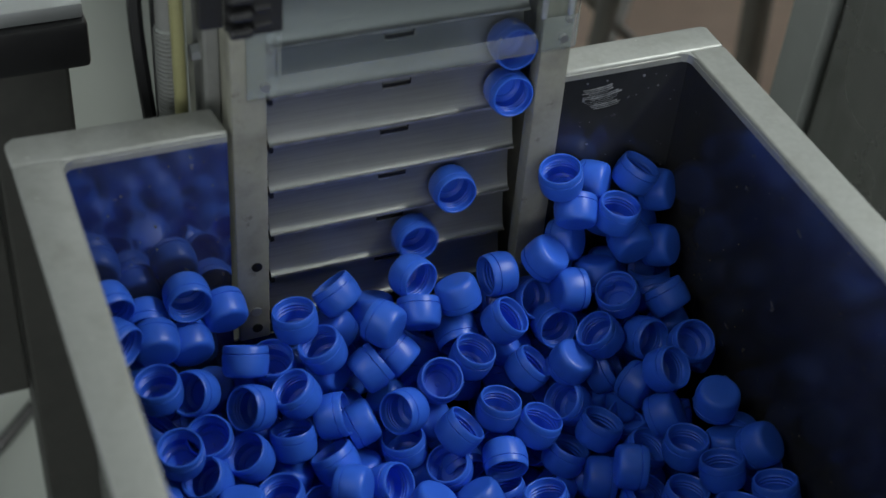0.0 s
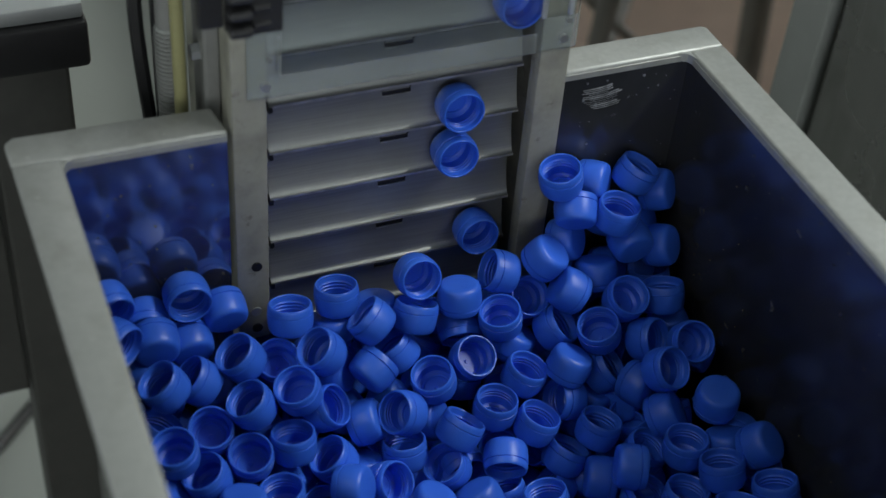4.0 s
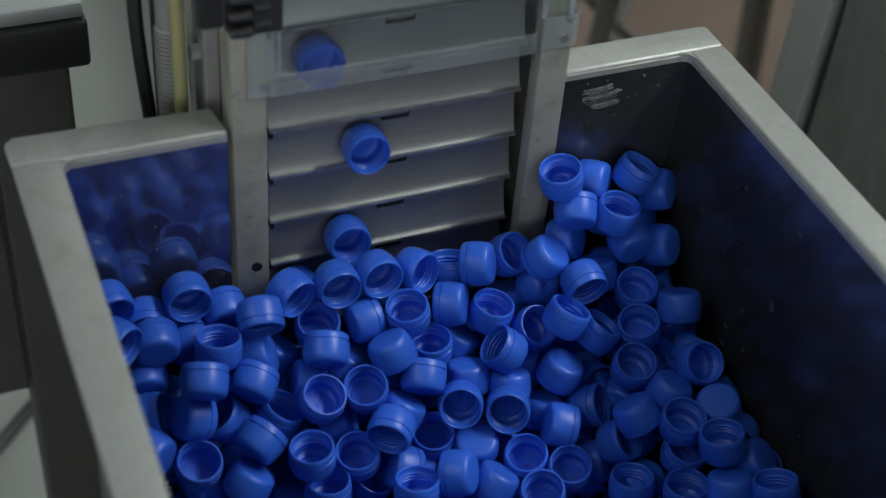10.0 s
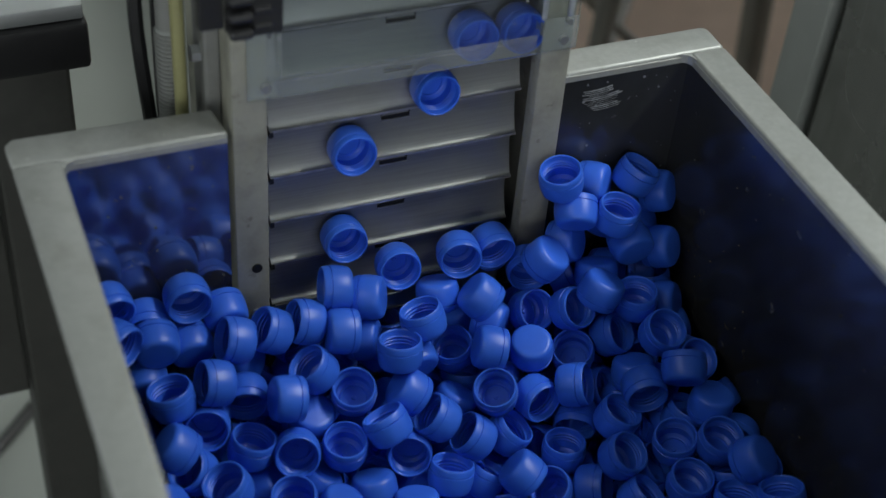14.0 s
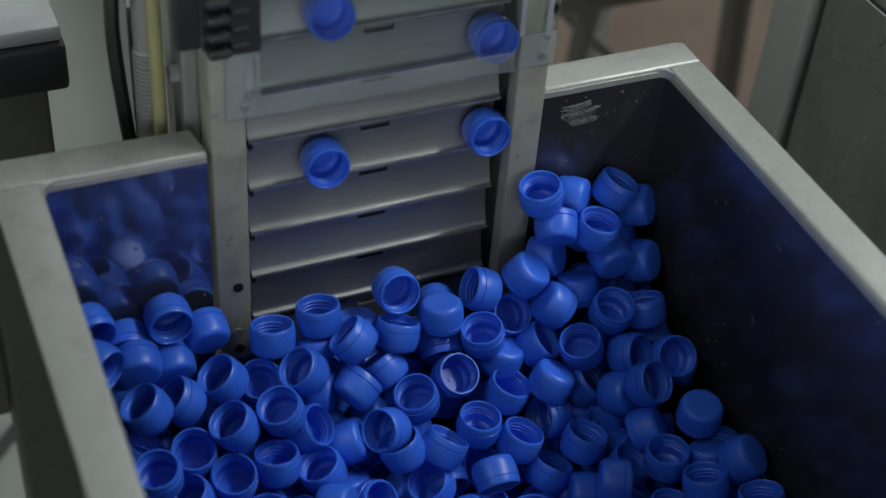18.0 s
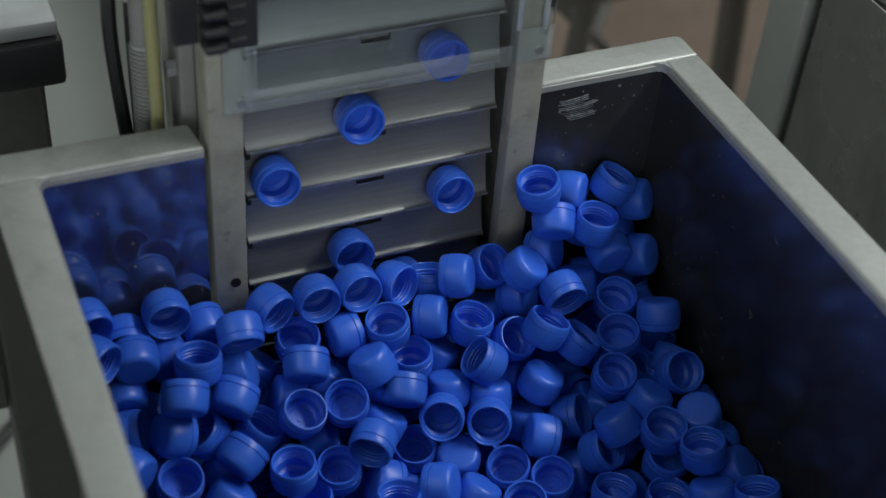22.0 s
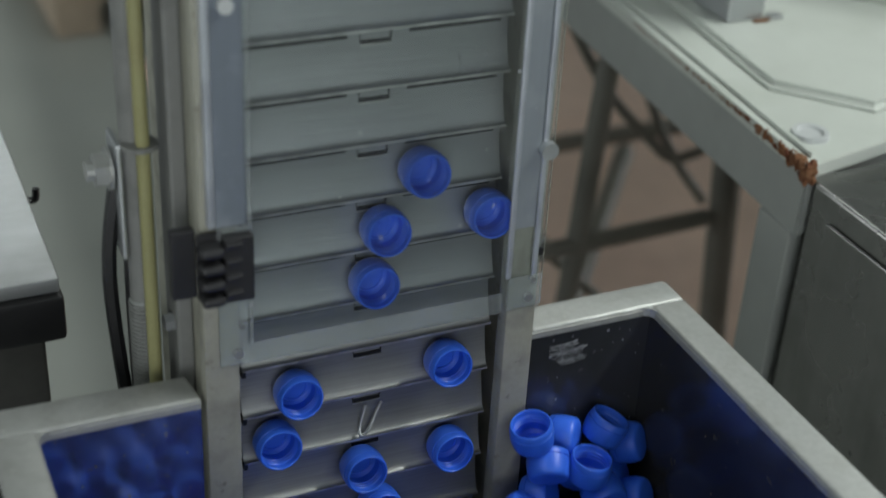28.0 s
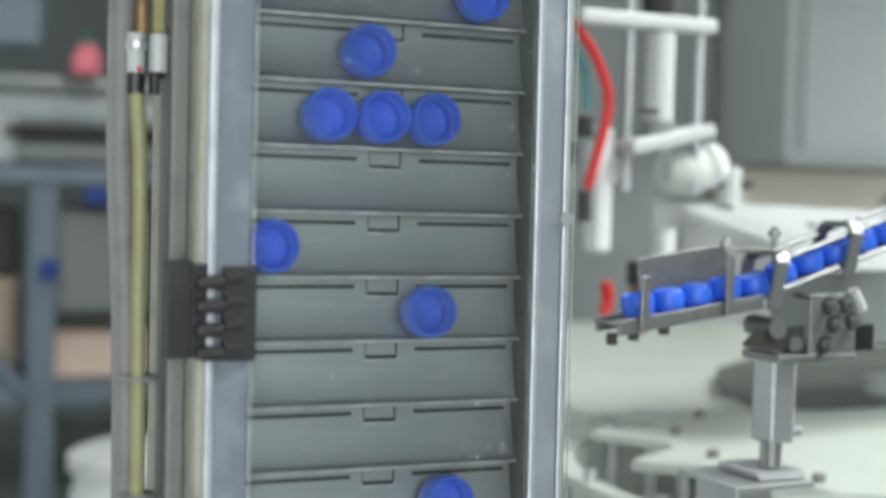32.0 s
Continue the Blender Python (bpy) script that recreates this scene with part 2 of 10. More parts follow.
def tube(points, r, n=8, bm=None):
    """A bent round tube along points, smoothed."""
    pts = [Vector(p) for p in points]
    fine = []
    for i in range(len(pts) - 1):
        a, b, c, d = pts[max(i - 1, 0)], pts[i], pts[i + 1], pts[min(i + 2, len(pts) - 1)]
        for k in range(6):
            u = k / 6
            fine.append(0.5 * (2 * b + (c - a) * u + (2 * a - 5 * b + 4 * c - d) * u * u + (3 * b - a - 3 * c + d) * u ** 3))
    fine.append(pts[-1])
    bm2 = bmesh.new()
    rings = []
    for i, p in enumerate(fine):
        way = (fine[min(i + 1, len(fine) - 1)] - fine[max(i - 1, 0)]).normalized()
        side = way.cross(Vector((0.31, 0.95, 0.05))).normalized()
        up = side.cross(way)
        rings.append([bm2.verts.new(p + r * (math.cos(a) * side + math.sin(a) * up)) for a in [2 * math.pi * k / n for k in range(n)]])
    for a, b in zip(rings, rings[1:]):
        for k in range(n):
            bm2.faces.new((a[k], a[(k + 1) % n], b[(k + 1) % n], b[k]))
    bm2.faces.new(rings[0][::-1])
    bm2.faces.new(rings[-1])
    return join(bm, bm2)


def extrude(outline, z0, z1, bm=None, m=None):
    """A flat plate from an outline in x, y."""
    bm2 = bmesh.new()
    low, high = [bm2.verts.new((x, y, z0)) for x, y in outline], [bm2.verts.new((x, y, z1)) for x, y in outline]
    bm2.faces.new(low[::-1])
    bm2.faces.new(high)
    for i in range(len(low)):
        j = (i + 1) % len(low)
        bm2.faces.new((low[i], low[j], high[j], high[i]))
    if m is not None:
        bm2.transform(m)
    return join(bm, bm2)


def lathe(profile, n=28, bm=None):
    """A round body from (radius, height) pairs."""
    bm2 = bmesh.new()
    rings = []
    for r, z in profile:
        if r < 1e-6:
            rings.append([bm2.verts.new((0, 0, z))])
        else:
            rings.append([bm2.verts.new((r * math.cos(2 * math.pi * k / n), r * math.sin(2 * math.pi * k / n), z)) for k in range(n)])
    for a, b in zip(rings, rings[1:]):
        for k in range(n):
            j = (k + 1) % n
            if len(a) == 1:
                bm2.faces.new((a[0], b[k], b[j])) if len(b) > 1 else None
            elif len(b) == 1:
                bm2.faces.new((a[k], b[0], a[j]))
            else:
                bm2.faces.new((a[k], b[k], b[j], a[j]))
    bmesh.ops.recalc_face_normals(bm2, faces=bm2.faces)
    return join(bm, bm2)


# ---------------------------------------------------------------- hall
FLOOR_Z = -0.78
part("floor", box(-4.5, 6.5, -4.5, 7.5, FLOOR_Z - 0.1, FLOOR_Z), FLOOR)["kind"] = "structure"
part("ceiling", box(-4.5, 6.5, -4.5, 7.5, 2.42, 2.5), PLASTER)["kind"] = "structure"
for n_, b_ in (("wall_north", (-4.5, 6.5, 7.5, 7.6)), ("wall_south", (-4.5, 6.5, -4.6, -4.5))):
    part(n_, box(*b_, FLOOR_Z, 2.42), PLASTER)["kind"] = "structure"
for n_, b_ in (("wall_west", (-4.6, -4.5, -4.6, 7.6)), ("wall_east", (6.5, 6.6, -4.6, 7.6))):
    part(n_, box(*b_, FLOOR_Z, 2.42), PLASTER)["kind"] = "structure"

# ---------------------------------------------------------------- hopper
W, RW, FRONT, DEEP = 0.5, 0.0282, -0.46, -0.36     # outer width, rim width, front edge, floor
hopper = thing("cap_hopper", 0, 0, 0, "open stainless steel hopper half full of blue caps", "hopper")
NOTCH = (0.1330, 0.3735)    # the elevator stands in this gap of the back wall


def rim(outline, label=""):
    """A flat rolled flange; the sheet is bent up a little towards one corner."""
    bm = extrude(outline, -0.0065, 0.0)
    bmesh.ops.bevel(bm, geom=[e for e in bm.edges], offset=0.0026, segments=3, affect="EDGES", profile=0.5)
    for v in bm.verts:
        v.co.z += 0.0028 * max(0.0, 1 - v.co.x / 0.140) * max(0.0, 1 + v.co.y / 0.10)
    return part("rim", bm, RIM, hopper, label, True)


rim([(-0.0015, -RW), (RW, -RW), (RW, FRONT + RW), (0.005, FRONT + RW)])
rim([(W - RW, -RW), (W, -RW), (W, FRONT + RW), (W - RW, FRONT + RW)])
rim([(0.003, 0), (-0.0025, -0.005), (-0.0015, -RW), (NOTCH[0] + 0.001, -RW), (NOTCH[0] - 0.003, 0)])
rim([(NOTCH[1], -RW), (W, -RW), (W, -0.004), (W - 0.004, 0), (NOTCH[1], 0)])
rim([(0, FRONT + RW), (W, FRONT + RW), (W, FRONT), (0, FRONT)])
# the inner lip below the flange, with its welded corners
for b_ in ((RW - 0.001, NOTCH[0], -RW - 0.0005, -RW + 0.0012), (NOTCH[1], W - RW, -RW - 0.0005, -RW + 0.0012)):
    part("rim_lip", box(*b_, -0.0080, -0.0030, 0.0004), RIM, hopper)
for x_ in (RW - 0.0012, W - RW - 0.0005):
    part("rim_lip", box(x_, x_ + 0.0017, FRONT + RW, -RW - 0.0007, -0.0080, -0.0030, 0.0004), RIM, hopper)
for x_, turn_ in ((RW, 0), (W - RW, 90)):
    part("weld", extrude([(0, 0), (0.010, 0), (0.0062, -0.0012), (0.0030, -0.0030), (0.0012, -0.0062), (0, -0.010)], -0.0075, -0.0008, m=pose(x_ - 0.0004 if not turn_ else x_ + 0.0004, -RW + 0.0004, 0, 0, 0, -turn_)), RIM, hopper, "ground weld in the corner")
T = 0.002
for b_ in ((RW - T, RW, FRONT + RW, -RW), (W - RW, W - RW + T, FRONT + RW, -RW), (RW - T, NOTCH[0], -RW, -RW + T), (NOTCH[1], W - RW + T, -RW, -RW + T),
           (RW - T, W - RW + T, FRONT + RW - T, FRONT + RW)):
    # side walls and right back wall take the shaded copy of the bin steel
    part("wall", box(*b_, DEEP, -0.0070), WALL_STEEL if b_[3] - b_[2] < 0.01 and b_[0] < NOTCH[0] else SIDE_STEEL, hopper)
part("wall", box(NOTCH[0], NOTCH[1], -RW, -RW + T, DEEP, -0.190), WALL_STEEL, hopper)
part("bottom", box(RW, W - RW, FRONT + RW, -RW, DEEP - T, DEEP), WALL_STEEL, hopper)
for lx in (0.030, W - 0.068):
    for ly in (-0.07, FRONT + 0.03):
        part("leg", box(lx, lx + 0.038, ly, ly + 0.038, FLOOR_Z, DEEP - 0.003, 0.002), DARK, hopper, "dark square steel leg")

rng = random.Random(11)
for k in range(12):
    pts, start, reach = [], rng.uniform(0, 0.25), rng.uniform(0.65, 1.0)
    for i in range(6):
        u = start + (reach - start) * i / 5
        pts.append((0.386 + 0.0008 * k + 0.031 * u, -RW - 0.0001, -0.0185 - 0.0016 * k - 0.004 * u + 0.007 * u * u))
    part("scuff_mark", tube(pts, rng.uniform(0.0002, 0.0006), 4), SPLASH, hopper, "pale curved scuff on the wall")
drops = None
for k in range(26):
    x_, z_, r_ = rng.uniform(NOTCH[1] + 0.01, W - RW - 0.005), -0.012 - 0.09 * rng.random() ** 1.6, 0.0003 + 0.0009 * rng.random() ** 3
    drops = rod((x_, -RW - 0.0001, z_), (x_, -RW - 0.0006, z_), r_, 7, drops)
for k in range(22):
    y_, z_, r_ = rng.uniform(-0.30, -0.04), -0.012 - 0.17 * rng.random(), 0.00025 + 0.0007 * rng.random() ** 3
    drops = rod((W - RW - 0.0001, y_, z_), (W - RW - 0.0006, y_, z_), r_, 7, drops)
for k in range(16):
    x_, z_, r_ = rng.uniform(RW + 0.005, NOTCH[0]), -0.012 - 0.09 * rng.random(), 0.0003 + 0.0008 * rng.random() ** 3
    drops = rod((x_, -RW - 0.0001, z_), (x_, -RW - 0.0006, z_), r_, 7, drops)
part("splashes", drops, SPLASH, hopper, "dried pale splashes on the walls")["kind"] = "stuff"

# ---------------------------------------------------------------- elevator
LEAN = -0.88
elevator = thing("cap_elevator", 0, -0.030, 0, "upright slat elevator with scuffed clear cover lifting blue caps", "conveyor")
elevator.rotation_euler = (radians(LEAN), 0, 0)
XL0, XL1, XR0, XR1 = 0.1362, 0.1590, 0.3508, 0.3733
BOTTOM, TOP = -0.20, 0.98
part("rail", box(XL0, XL1, 0.0, 0.0135, -0.187, TOP, 0.0012), RAIL, elevator, "stained galvanised rail", True)
part("rail", box(XR0, XR1, 0.0, 0.0135, -0.187, TOP, 0.0012), RAIL, elevator, "stained galvanised rail", True)
part("side_plate", box(0.1400, 0.1425, 0.0137, 0.135, -0.262, TOP), RAIL, elevator)
part("side_plate", box(0.3640, 0.3665, 0.0137, 0.135, -0.262, TOP), RAIL, elevator)
part("back_plate", box(0.1425, 0.3640, 0.132, 0.135, -0.262, TOP), RAIL, elevator)
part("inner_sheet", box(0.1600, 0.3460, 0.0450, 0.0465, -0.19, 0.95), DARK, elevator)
part("bottom_plate", box(0.1425, 0.3640, 0.0050, 0.1320, -0.2640, -0.2600), RAIL, elevator)

PITCH, SLATS, LEDGE0, RADIUS, BACKY = 0.0388, 66, -0.032, 0.040, 0.0365
LOOP = PITCH * SLATS
RUN = (LOOP - 2 * math.pi * RADIUS) / 2
SX0, SX1 = 0.1660, 0.3490


def slat_mesh():
    """A bent plate: back sheet, a shallow ledge at its foot with a turned lip, and a slot cut in the middle."""
    front = [(-0.0082 - 0.0074 * (1 - z / 0.042) ** 2.3, z) for z in [0.042 - 0.0038 * k for k in range(11)]] + [(-0.0150, 0.0020), (-0.0162, 0.0010), (-0.0172, 0.0006), (-0.0172, -0.0008)]
    prof = front + [(y + 0.0012, z - 0.0006) for y, z in front[::-1]]
    bm = bmesh.new()

    def run(x0, x1):
        a, b = [bm.verts.new((x0, y, z)) for y, z in prof], [bm.verts.new((x1, y, z)) for y, z in prof]
        bm.faces.new(a[::-1])
        bm.faces.new(b)
        for i in range(len(prof)):
            j = (i + 1) % len(prof)
            bm.faces.new((a[i], a[j], b[j], b[i]))
    run(SX0, SX1)
    return mesh(bm, SLAT, True)


SLAT_MESH = slat_mesh()
slot_bm = box(0.2480, 0.2685, -0.0098, -0.0070, 0.0268, 0.0292)
# black dashes painting the shadow gaps just under the lip above
DASH_MESHES = [mesh(box(a, b, -0.0089, -0.0070, 0.0312, 0.0336), BLACK) for a, b in ((0.1720, 0.2400), (0.2810, 0.3440))]
SLOT_MESH = mesh(slot_bm, BLACK)
LIP_MESH = mesh(box(SX0, SX1, -0.0177, -0.0170, -0.0012, 0.0006), EDGE)
SLOT_EDGE = mesh(box(0.2480, 0.2685, -0.0106, -0.0080, 0.0259, 0.0268), EDGE)
SLOT_SIDES = [mesh(box(a, b, -0.0090, -0.0070, 0.0293, 0.0375), BLACK) for a, b in ((0.2478, 0.2483), (0.2678, 0.2690))]
# black block standing in for the dark gap at a slat's left end
NUB_MESH = mesh(box(SX0 - 0.0006, SX0 + 0.0022, -0.0182, -0.0100, -0.0046, -0.0002), BLACK)
slats = []
for i in range(SLATS):
    s_ = part("slat", SLAT_MESH, SLAT, elevator)
    part("slot", SLOT_MESH, BLACK, s_)
    part("slot_edge", SLOT_EDGE, EDGE, s_)
    for d_ in SLOT_SIDES:
        part("slot_side", d_, BLACK, s_)
    part("lip", LIP_MESH, EDGE, s_)
    part("dark_end_gap", NUB_MESH, BLACK, s_)
    for d_ in DASH_MESHES:
        part("under_lip_shade", d_, BLACK, s_)
    slats.append(s_)
for z_ in (BOTTOM, BOTTOM + RUN):
    part("drum", rod((0.167, BACKY + RADIUS, z_), (0.3565, BACKY + RADIUS, z_), RADIUS - 0.004, 24), STEEL, elevator)

# clear cover with aluminium edge strips
cover = part("cover", box(0.1455, 0.3744, -0.0035, -0.0005, 0.0240, 0.94, 0.0008), ACRYLIC, elevator, "scuffed clear acrylic cover")
part("edge_strip", box(0.1448, 0.1640, -0.0052, -0.0036, 0.128, 0.94, 0.0004), SLATE, cover, "dull slate-grey edge strip")
part("edge_bead", box(0.1398, 0.1446, -0.0062, 0.012, 0.128, 0.94, 0.0012), ALU, cover, "bright aluminium bead")
part("edge_strip", box(0.3490, 0.3640, -0.0052, -0.0036, 0.090, 0.94, 0.0004), STRIP, cover, "dull aluminium edge strip")
for x_ in (0.3448, 0.3642):
    part("edge_bead", box(x_, x_ + 0.0040, -0.0068, -0.0036, 0.052, 0.94, 0.0012), ALU, cover, "bright aluminium bead")
part("edge_strip", box(0.1600, 0.3440, -0.0046, -0.0036, 0.0245, 0.0400, 0.0004), FROST, cover)
part("edge_strip", box(0.1645, 0.1668, -0.0062, -0.0036, 0.0415, 0.94, 0.0004), FROST, cover)
part("edge_strip", box(0.1450, 0.1640, -0.0046, -0.0036, 0.0260, 0.1270, 0.0004), FROST, cover)
part("edge_strip", box(0.3475, 0.3740, -0.0046, -0.0036, 0.0260, 0.0510, 0.0004), FROST, cover)


specks = None
rng = random.Random(8)
for k in range(60):
    x_, z_, r_ = 0.345 - 0.16 * rng.random() ** 2.2, rng.uniform(0.06, 0.62), 0.0003 + 0.0009 * rng.random() ** 3
    specks = rod((x_, -0.0036, z_), (x_, -0.0040, z_), r_, 7, specks)
part("dust", specks, PALE, cover, "white dust specks on the cover")["kind"] = "stuff"
for k in range(9):
    x_, z_ = 0.335 - 0.05 * rng.random(), rng.uniform(0.08, 0.58)
    part("scratch", tube([(x_, -0.0037, z_), (x_ + rng.uniform(-0.008, 0.008), -0.0037, z_ + 0.008), (x_ + rng.uniform(-0.014, 0.014), -0.0037, z_ + 0.018)], 0.00025, 4), FROST, cover)


def bolt(x, z, y=-0.0056, r=0.004, h=0.003, mat=STEEL):
    return part("bolt", rod((x, y, z), (x, y - h, z), r, 10), mat, cover, smooth=True)


bolt(0.1567, 0.0339, -0.0036, 0.0032)
bolt(0.3635, 0.0339, -0.0036, 0.0032)
bolt(0.3660, 0.0480, -0.0036, 0.0022)
bolt(0.3689, 0.0697, -0.0056, 0.0034, 0.0006, BLACK)
bolt(0.3672, 0.1480, -0.0056, 0.0062, 0.006)
bolt(0.3660, 0.3000, -0.0056, 0.0045, 0.003)
bolt(0.1535, 0.2700, -0.0056, 0.0048, 0.004, PALE)
bolt(0.3660, 0.5700, -0.0056, 0.0045, 0.003)


def hinge(z0, z1):
    """Two ribbed leaves about an upright pin."""
    bm = box(0.1475, 0.1665, -0.0125, -0.0056, z0, z1, 0.0012)
    box(0.1175, 0.1330, -0.0010, 0.0060, z0 + 0.001, z1 + 0.003, 0.0012, bm)
    box(0.1325, 0.1480, -0.0042, -0.0030, z0 + 0.001, z1 + 0.001, 0.0, bm)
    h = part("hinge", bm, HINGE, elevator, "black plastic hinge")
    n = 4
    for i in range(n):
        a = z0 + (z1 - z0) * i / n
        part("knuckle", box(0.1325, 0.1475, -0.0170, -0.0035, a + 0.0006, a + (z1 - z0) / n * 0.62, 0.0025), HINGE, h)
        part("knuckle", box(0.1480, 0.1590, -0.0150, -0.0100, a + 0.0045, a + (z1 - z0) / n * 0.80, 0.0015), HINGE, h)


hinge(0.078, 0.124)
hinge(0.487, 0.540)

# conduits, straps and a clamped bracket on the elevator's side
part("conduit", tube([(0.112, 0.062, -0.10), (0.1125, 0.062, 0.1), (0.111, 0.060, 0.3), (0.1085, 0.060, 0.5), (0.1035, 0.060, 0.62), (0.105, 0.060, 0.80)], 0.0085, 12), CONDUIT, elevator, "pale grey cable conduit", True)
part("hose", tube([(0.1150, 0.0505, -0.10), (0.1155, 0.0505, 0.1), (0.1150, 0.049, 0.3), (0.1140, 0.050, 0.5), (0.1132, 0.050, 0.59), (0.1105, 0.050, 0.638)], 0.0045, 10), YELLOW, elevator, "yellowed air hose", True)
sleeve = part("ribbed_sleeve", rod((0.1122, 0.062, -0.095), (0.1122, 0.062, 0.047), 0.0088, 14), LEGPAINT, elevator, "ribbed grey sleeve on the conduit")
RIB = mesh(rod((0, 0, 0), (0, 0, 0.0017), 0.0100, 14), CONDUIT)
for k in range(44):
    part("rib", RIB, CONDUIT, sleeve).location = (0.1122, 0.062, -0.095 + 0.0032 * k)
for x_, z_, m_ in ((0.1490, -0.160, STEEL), (0.1495, -0.176, BLACK), (0.1500, -0.118, BLACK), (0.3590, -0.170, STEEL)):
    part("rail_screw", rod((x_, 0.0005, z_), (x_, -0.0012, z_), 0.0038, 12), m_, elevator)
part("side_bolt", rod((0.1290, 0.052, 0.030), (0.1230, 0.052, 0.030), 0.006, 6), STEEL, elevator)
part("side_bolt", rod((0.1290, 0.052, 0.395), (0.1230, 0.052, 0.395), 0.006, 6), STEEL, elevator)
part("post", box(0.1290, 0.1400, 0.040, 0.070, -0.15, TOP, 0.002), CONDUIT, elevator)
for z_ in (0.16, 0.285, 0.40, 0.47):
    part("cable_tie", rod((0.1145, 0.054, z_), (0.1145, 0.054, z_ + 0.003), 0.0118, 14), CONDUIT, elevator)
for i, xs in enumerate((0.100, 0.1085)):
    part("strap", tube([(xs - 0.001 * i, 0.07, -0.06), (xs - 0.007 + 0.006 * i, 0.07, 0.06), (xs + 0.002, 0.07, 0.135)], 0.0048, 6), BLACK, elevator, "black rubber strap")
br = part("bracket", box(0.1000, 0.1040, 0.055, 0.085, 0.080, 0.162, 0.002), STEEL, elevator)
part("nut", rod((0.0880, 0.070, 0.140), (0.0960, 0.070, 0.140), 0.0115, 6), RIM, br)
part("stud", rod((0.0830, 0.070, 0.140), (0.1010, 0.070, 0.140), 0.0062, 12), RIM, br)
part("washer", rod((0.0960, 0.070, 0.140), (0.0985, 0.070, 0.140), 0.0140, 18), RIM, br)
va = part("valve", rod((0.1096, 0.050, 0.650), (0.1096, 0.050, 0.673), 0.0052, 12), PALE, elevator, "white and brass air valve", True)
part("fitting", rod((0.1130, 0.050, 0.673), (0.1130, 0.050, 0.692), 0.0040, 10), BRASS, va)
part("ring", rod((0.1100, 0.050, 0.664), (0.1100, 0.050, 0.668), 0.0066, 12), STEEL, va)
part("fitting", rod((0.1100, 0.050, 0.638), (0.1100, 0.050, 0.650), 0.0050, 10), BLACK, va)
part("mark", rod((0.1105, 0.0455, 0.652), (0.1105, 0.0440, 0.652), 0.0016, 10), RED, va)
part("body", rod((0.1228, 0.050, 0.651), (0.1228, 0.050, 0.673), 0.0056, 12), PALE, va)
part("body", rod((0.1300, 0.056, 0.648), (0.1300, 0.056, 0.678), 0.0062, 12), DARK, va)
part("fitting", rod((0.1210, 0.050, 0.638), (0.1210, 0.050, 0.651), 0.0032, 10), DARK, va)
part("upper_hose", tube([(0.1228, 0.050, 0.674), (0.1230, 0.050, 0.73), (0.1225, 0.050, 0.82)], 0.0042, 8), YELLOW, va)
# discharge head behind the top drum
part("head", box(0.135, 0.372, 0.138, 0.335, 0.850, 0.860), STEEL, elevator)
part("head", box(0.135, 0.138, 0.138, 0.335, 0.860, 0.940), STEEL, elevator)
part("head", box(0.369, 0.372, 0.138, 0.335, 0.860, 0.940), STEEL, elevator)
part("head", box(0.135, 0.372, 0.332, 0.335, 0.860, 0.940), STEEL, elevator)

# ---------------------------------------------------------------- bench beside the hopper
bench = thing("side_bench", 0, 0.1, FLOOR_Z, "grey-topped machine bench with black edge", "bench")
part("top", box(-0.60, 0.072, 0.018, 0.90, 0.785, 0.797, 0.002), STEEL, bench, smooth=True)
part("edge_cap", box(-0.60, 0.074, 0.013, 0.060, 0.747, 0.7845, 0.004), BLACK, bench, "black plastic edge", True)
part("leg", box(0.000, 0.060, 0.030, 0.110, 0.0, 0.746, 0.003), DARK, bench)
part("front_panel", box(-0.60, -0.001, 0.060, 0.075, 0.392, 0.746, 0.002), DARK, bench)
part("leg", box(-0.50, -0.44, 0.030, 0.090, 0.0, 0.746, 0.003), DARK, bench)
part("leg", box(-0.02, 0.050, 0.80, 0.86, 0.0, 0.746, 0.003), DARK, bench)
part("hook", tube([(0.072, 0.18, 0.775), (0.082, 0.18, 0.772), (0.084, 0.18, 0.782)], 0.003, 6), BLACK, bench)

bin_ = thing("plastic_bin", -0.06, 0.62, FLOOR_Z, "pale round plastic bin on the floor under the bench", "bin")
part("body", lathe([(0.0, 0.0), (0.10, 0.0), (0.125, 0.20), (0.120, 0.20), (0.096, 0.006), (0.0, 0.006)], 24), PALE, bin_, smooth=True)
part("rim", lathe([(0.120, 0.198), (0.131, 0.198), (0.131, 0.212), (0.120, 0.212)], 24), DARK, bin_, smooth=True)
cable = thing("floor_cable", -0.02, 0.42, FLOOR_Z, "black cable lying on the floor under the bench", "cable")
part("cord", tube([(-0.30, 0.02, 0.008), (-0.10, -0.02, 0.008), (0.02, 0.06, 0.008), (0.10, 0.20, 0.008), (0.06, 0.45, 0.008)], 0.008, 8), BLACK, cable, smooth=True)

# ---------------------------------------------------------------- filling machine
TZ = 0.03
machine = thing("filling_machine", 0.9, 0.6, FLOOR_Z, "cream painted bottle filling machine with rusted table edge", "machine")
MZ = -FLOOR_Z


def mbox(x0, x1, y0, y1, z0, z1, bevel=0.0, bm=None):
    return box(x0 - 0.9, x1 - 0.9, y0 - 0.6, y1 - 0.6, z0 + MZ, z1 + MZ, bevel, bm)


def mpoly(outline, z0, z1, bm=None):
    return extrude([(x - 0.9, y - 0.6) for x, y in outline], z0 + MZ, z1 + MZ, bm)


table = part("table", mpoly([(0.680, 0.072), (2.2, 0.38), (2.2, 2.6), (0.84, 2.6), (0.713, 0.60)], TZ - 0.012, TZ), CREAM, machine)
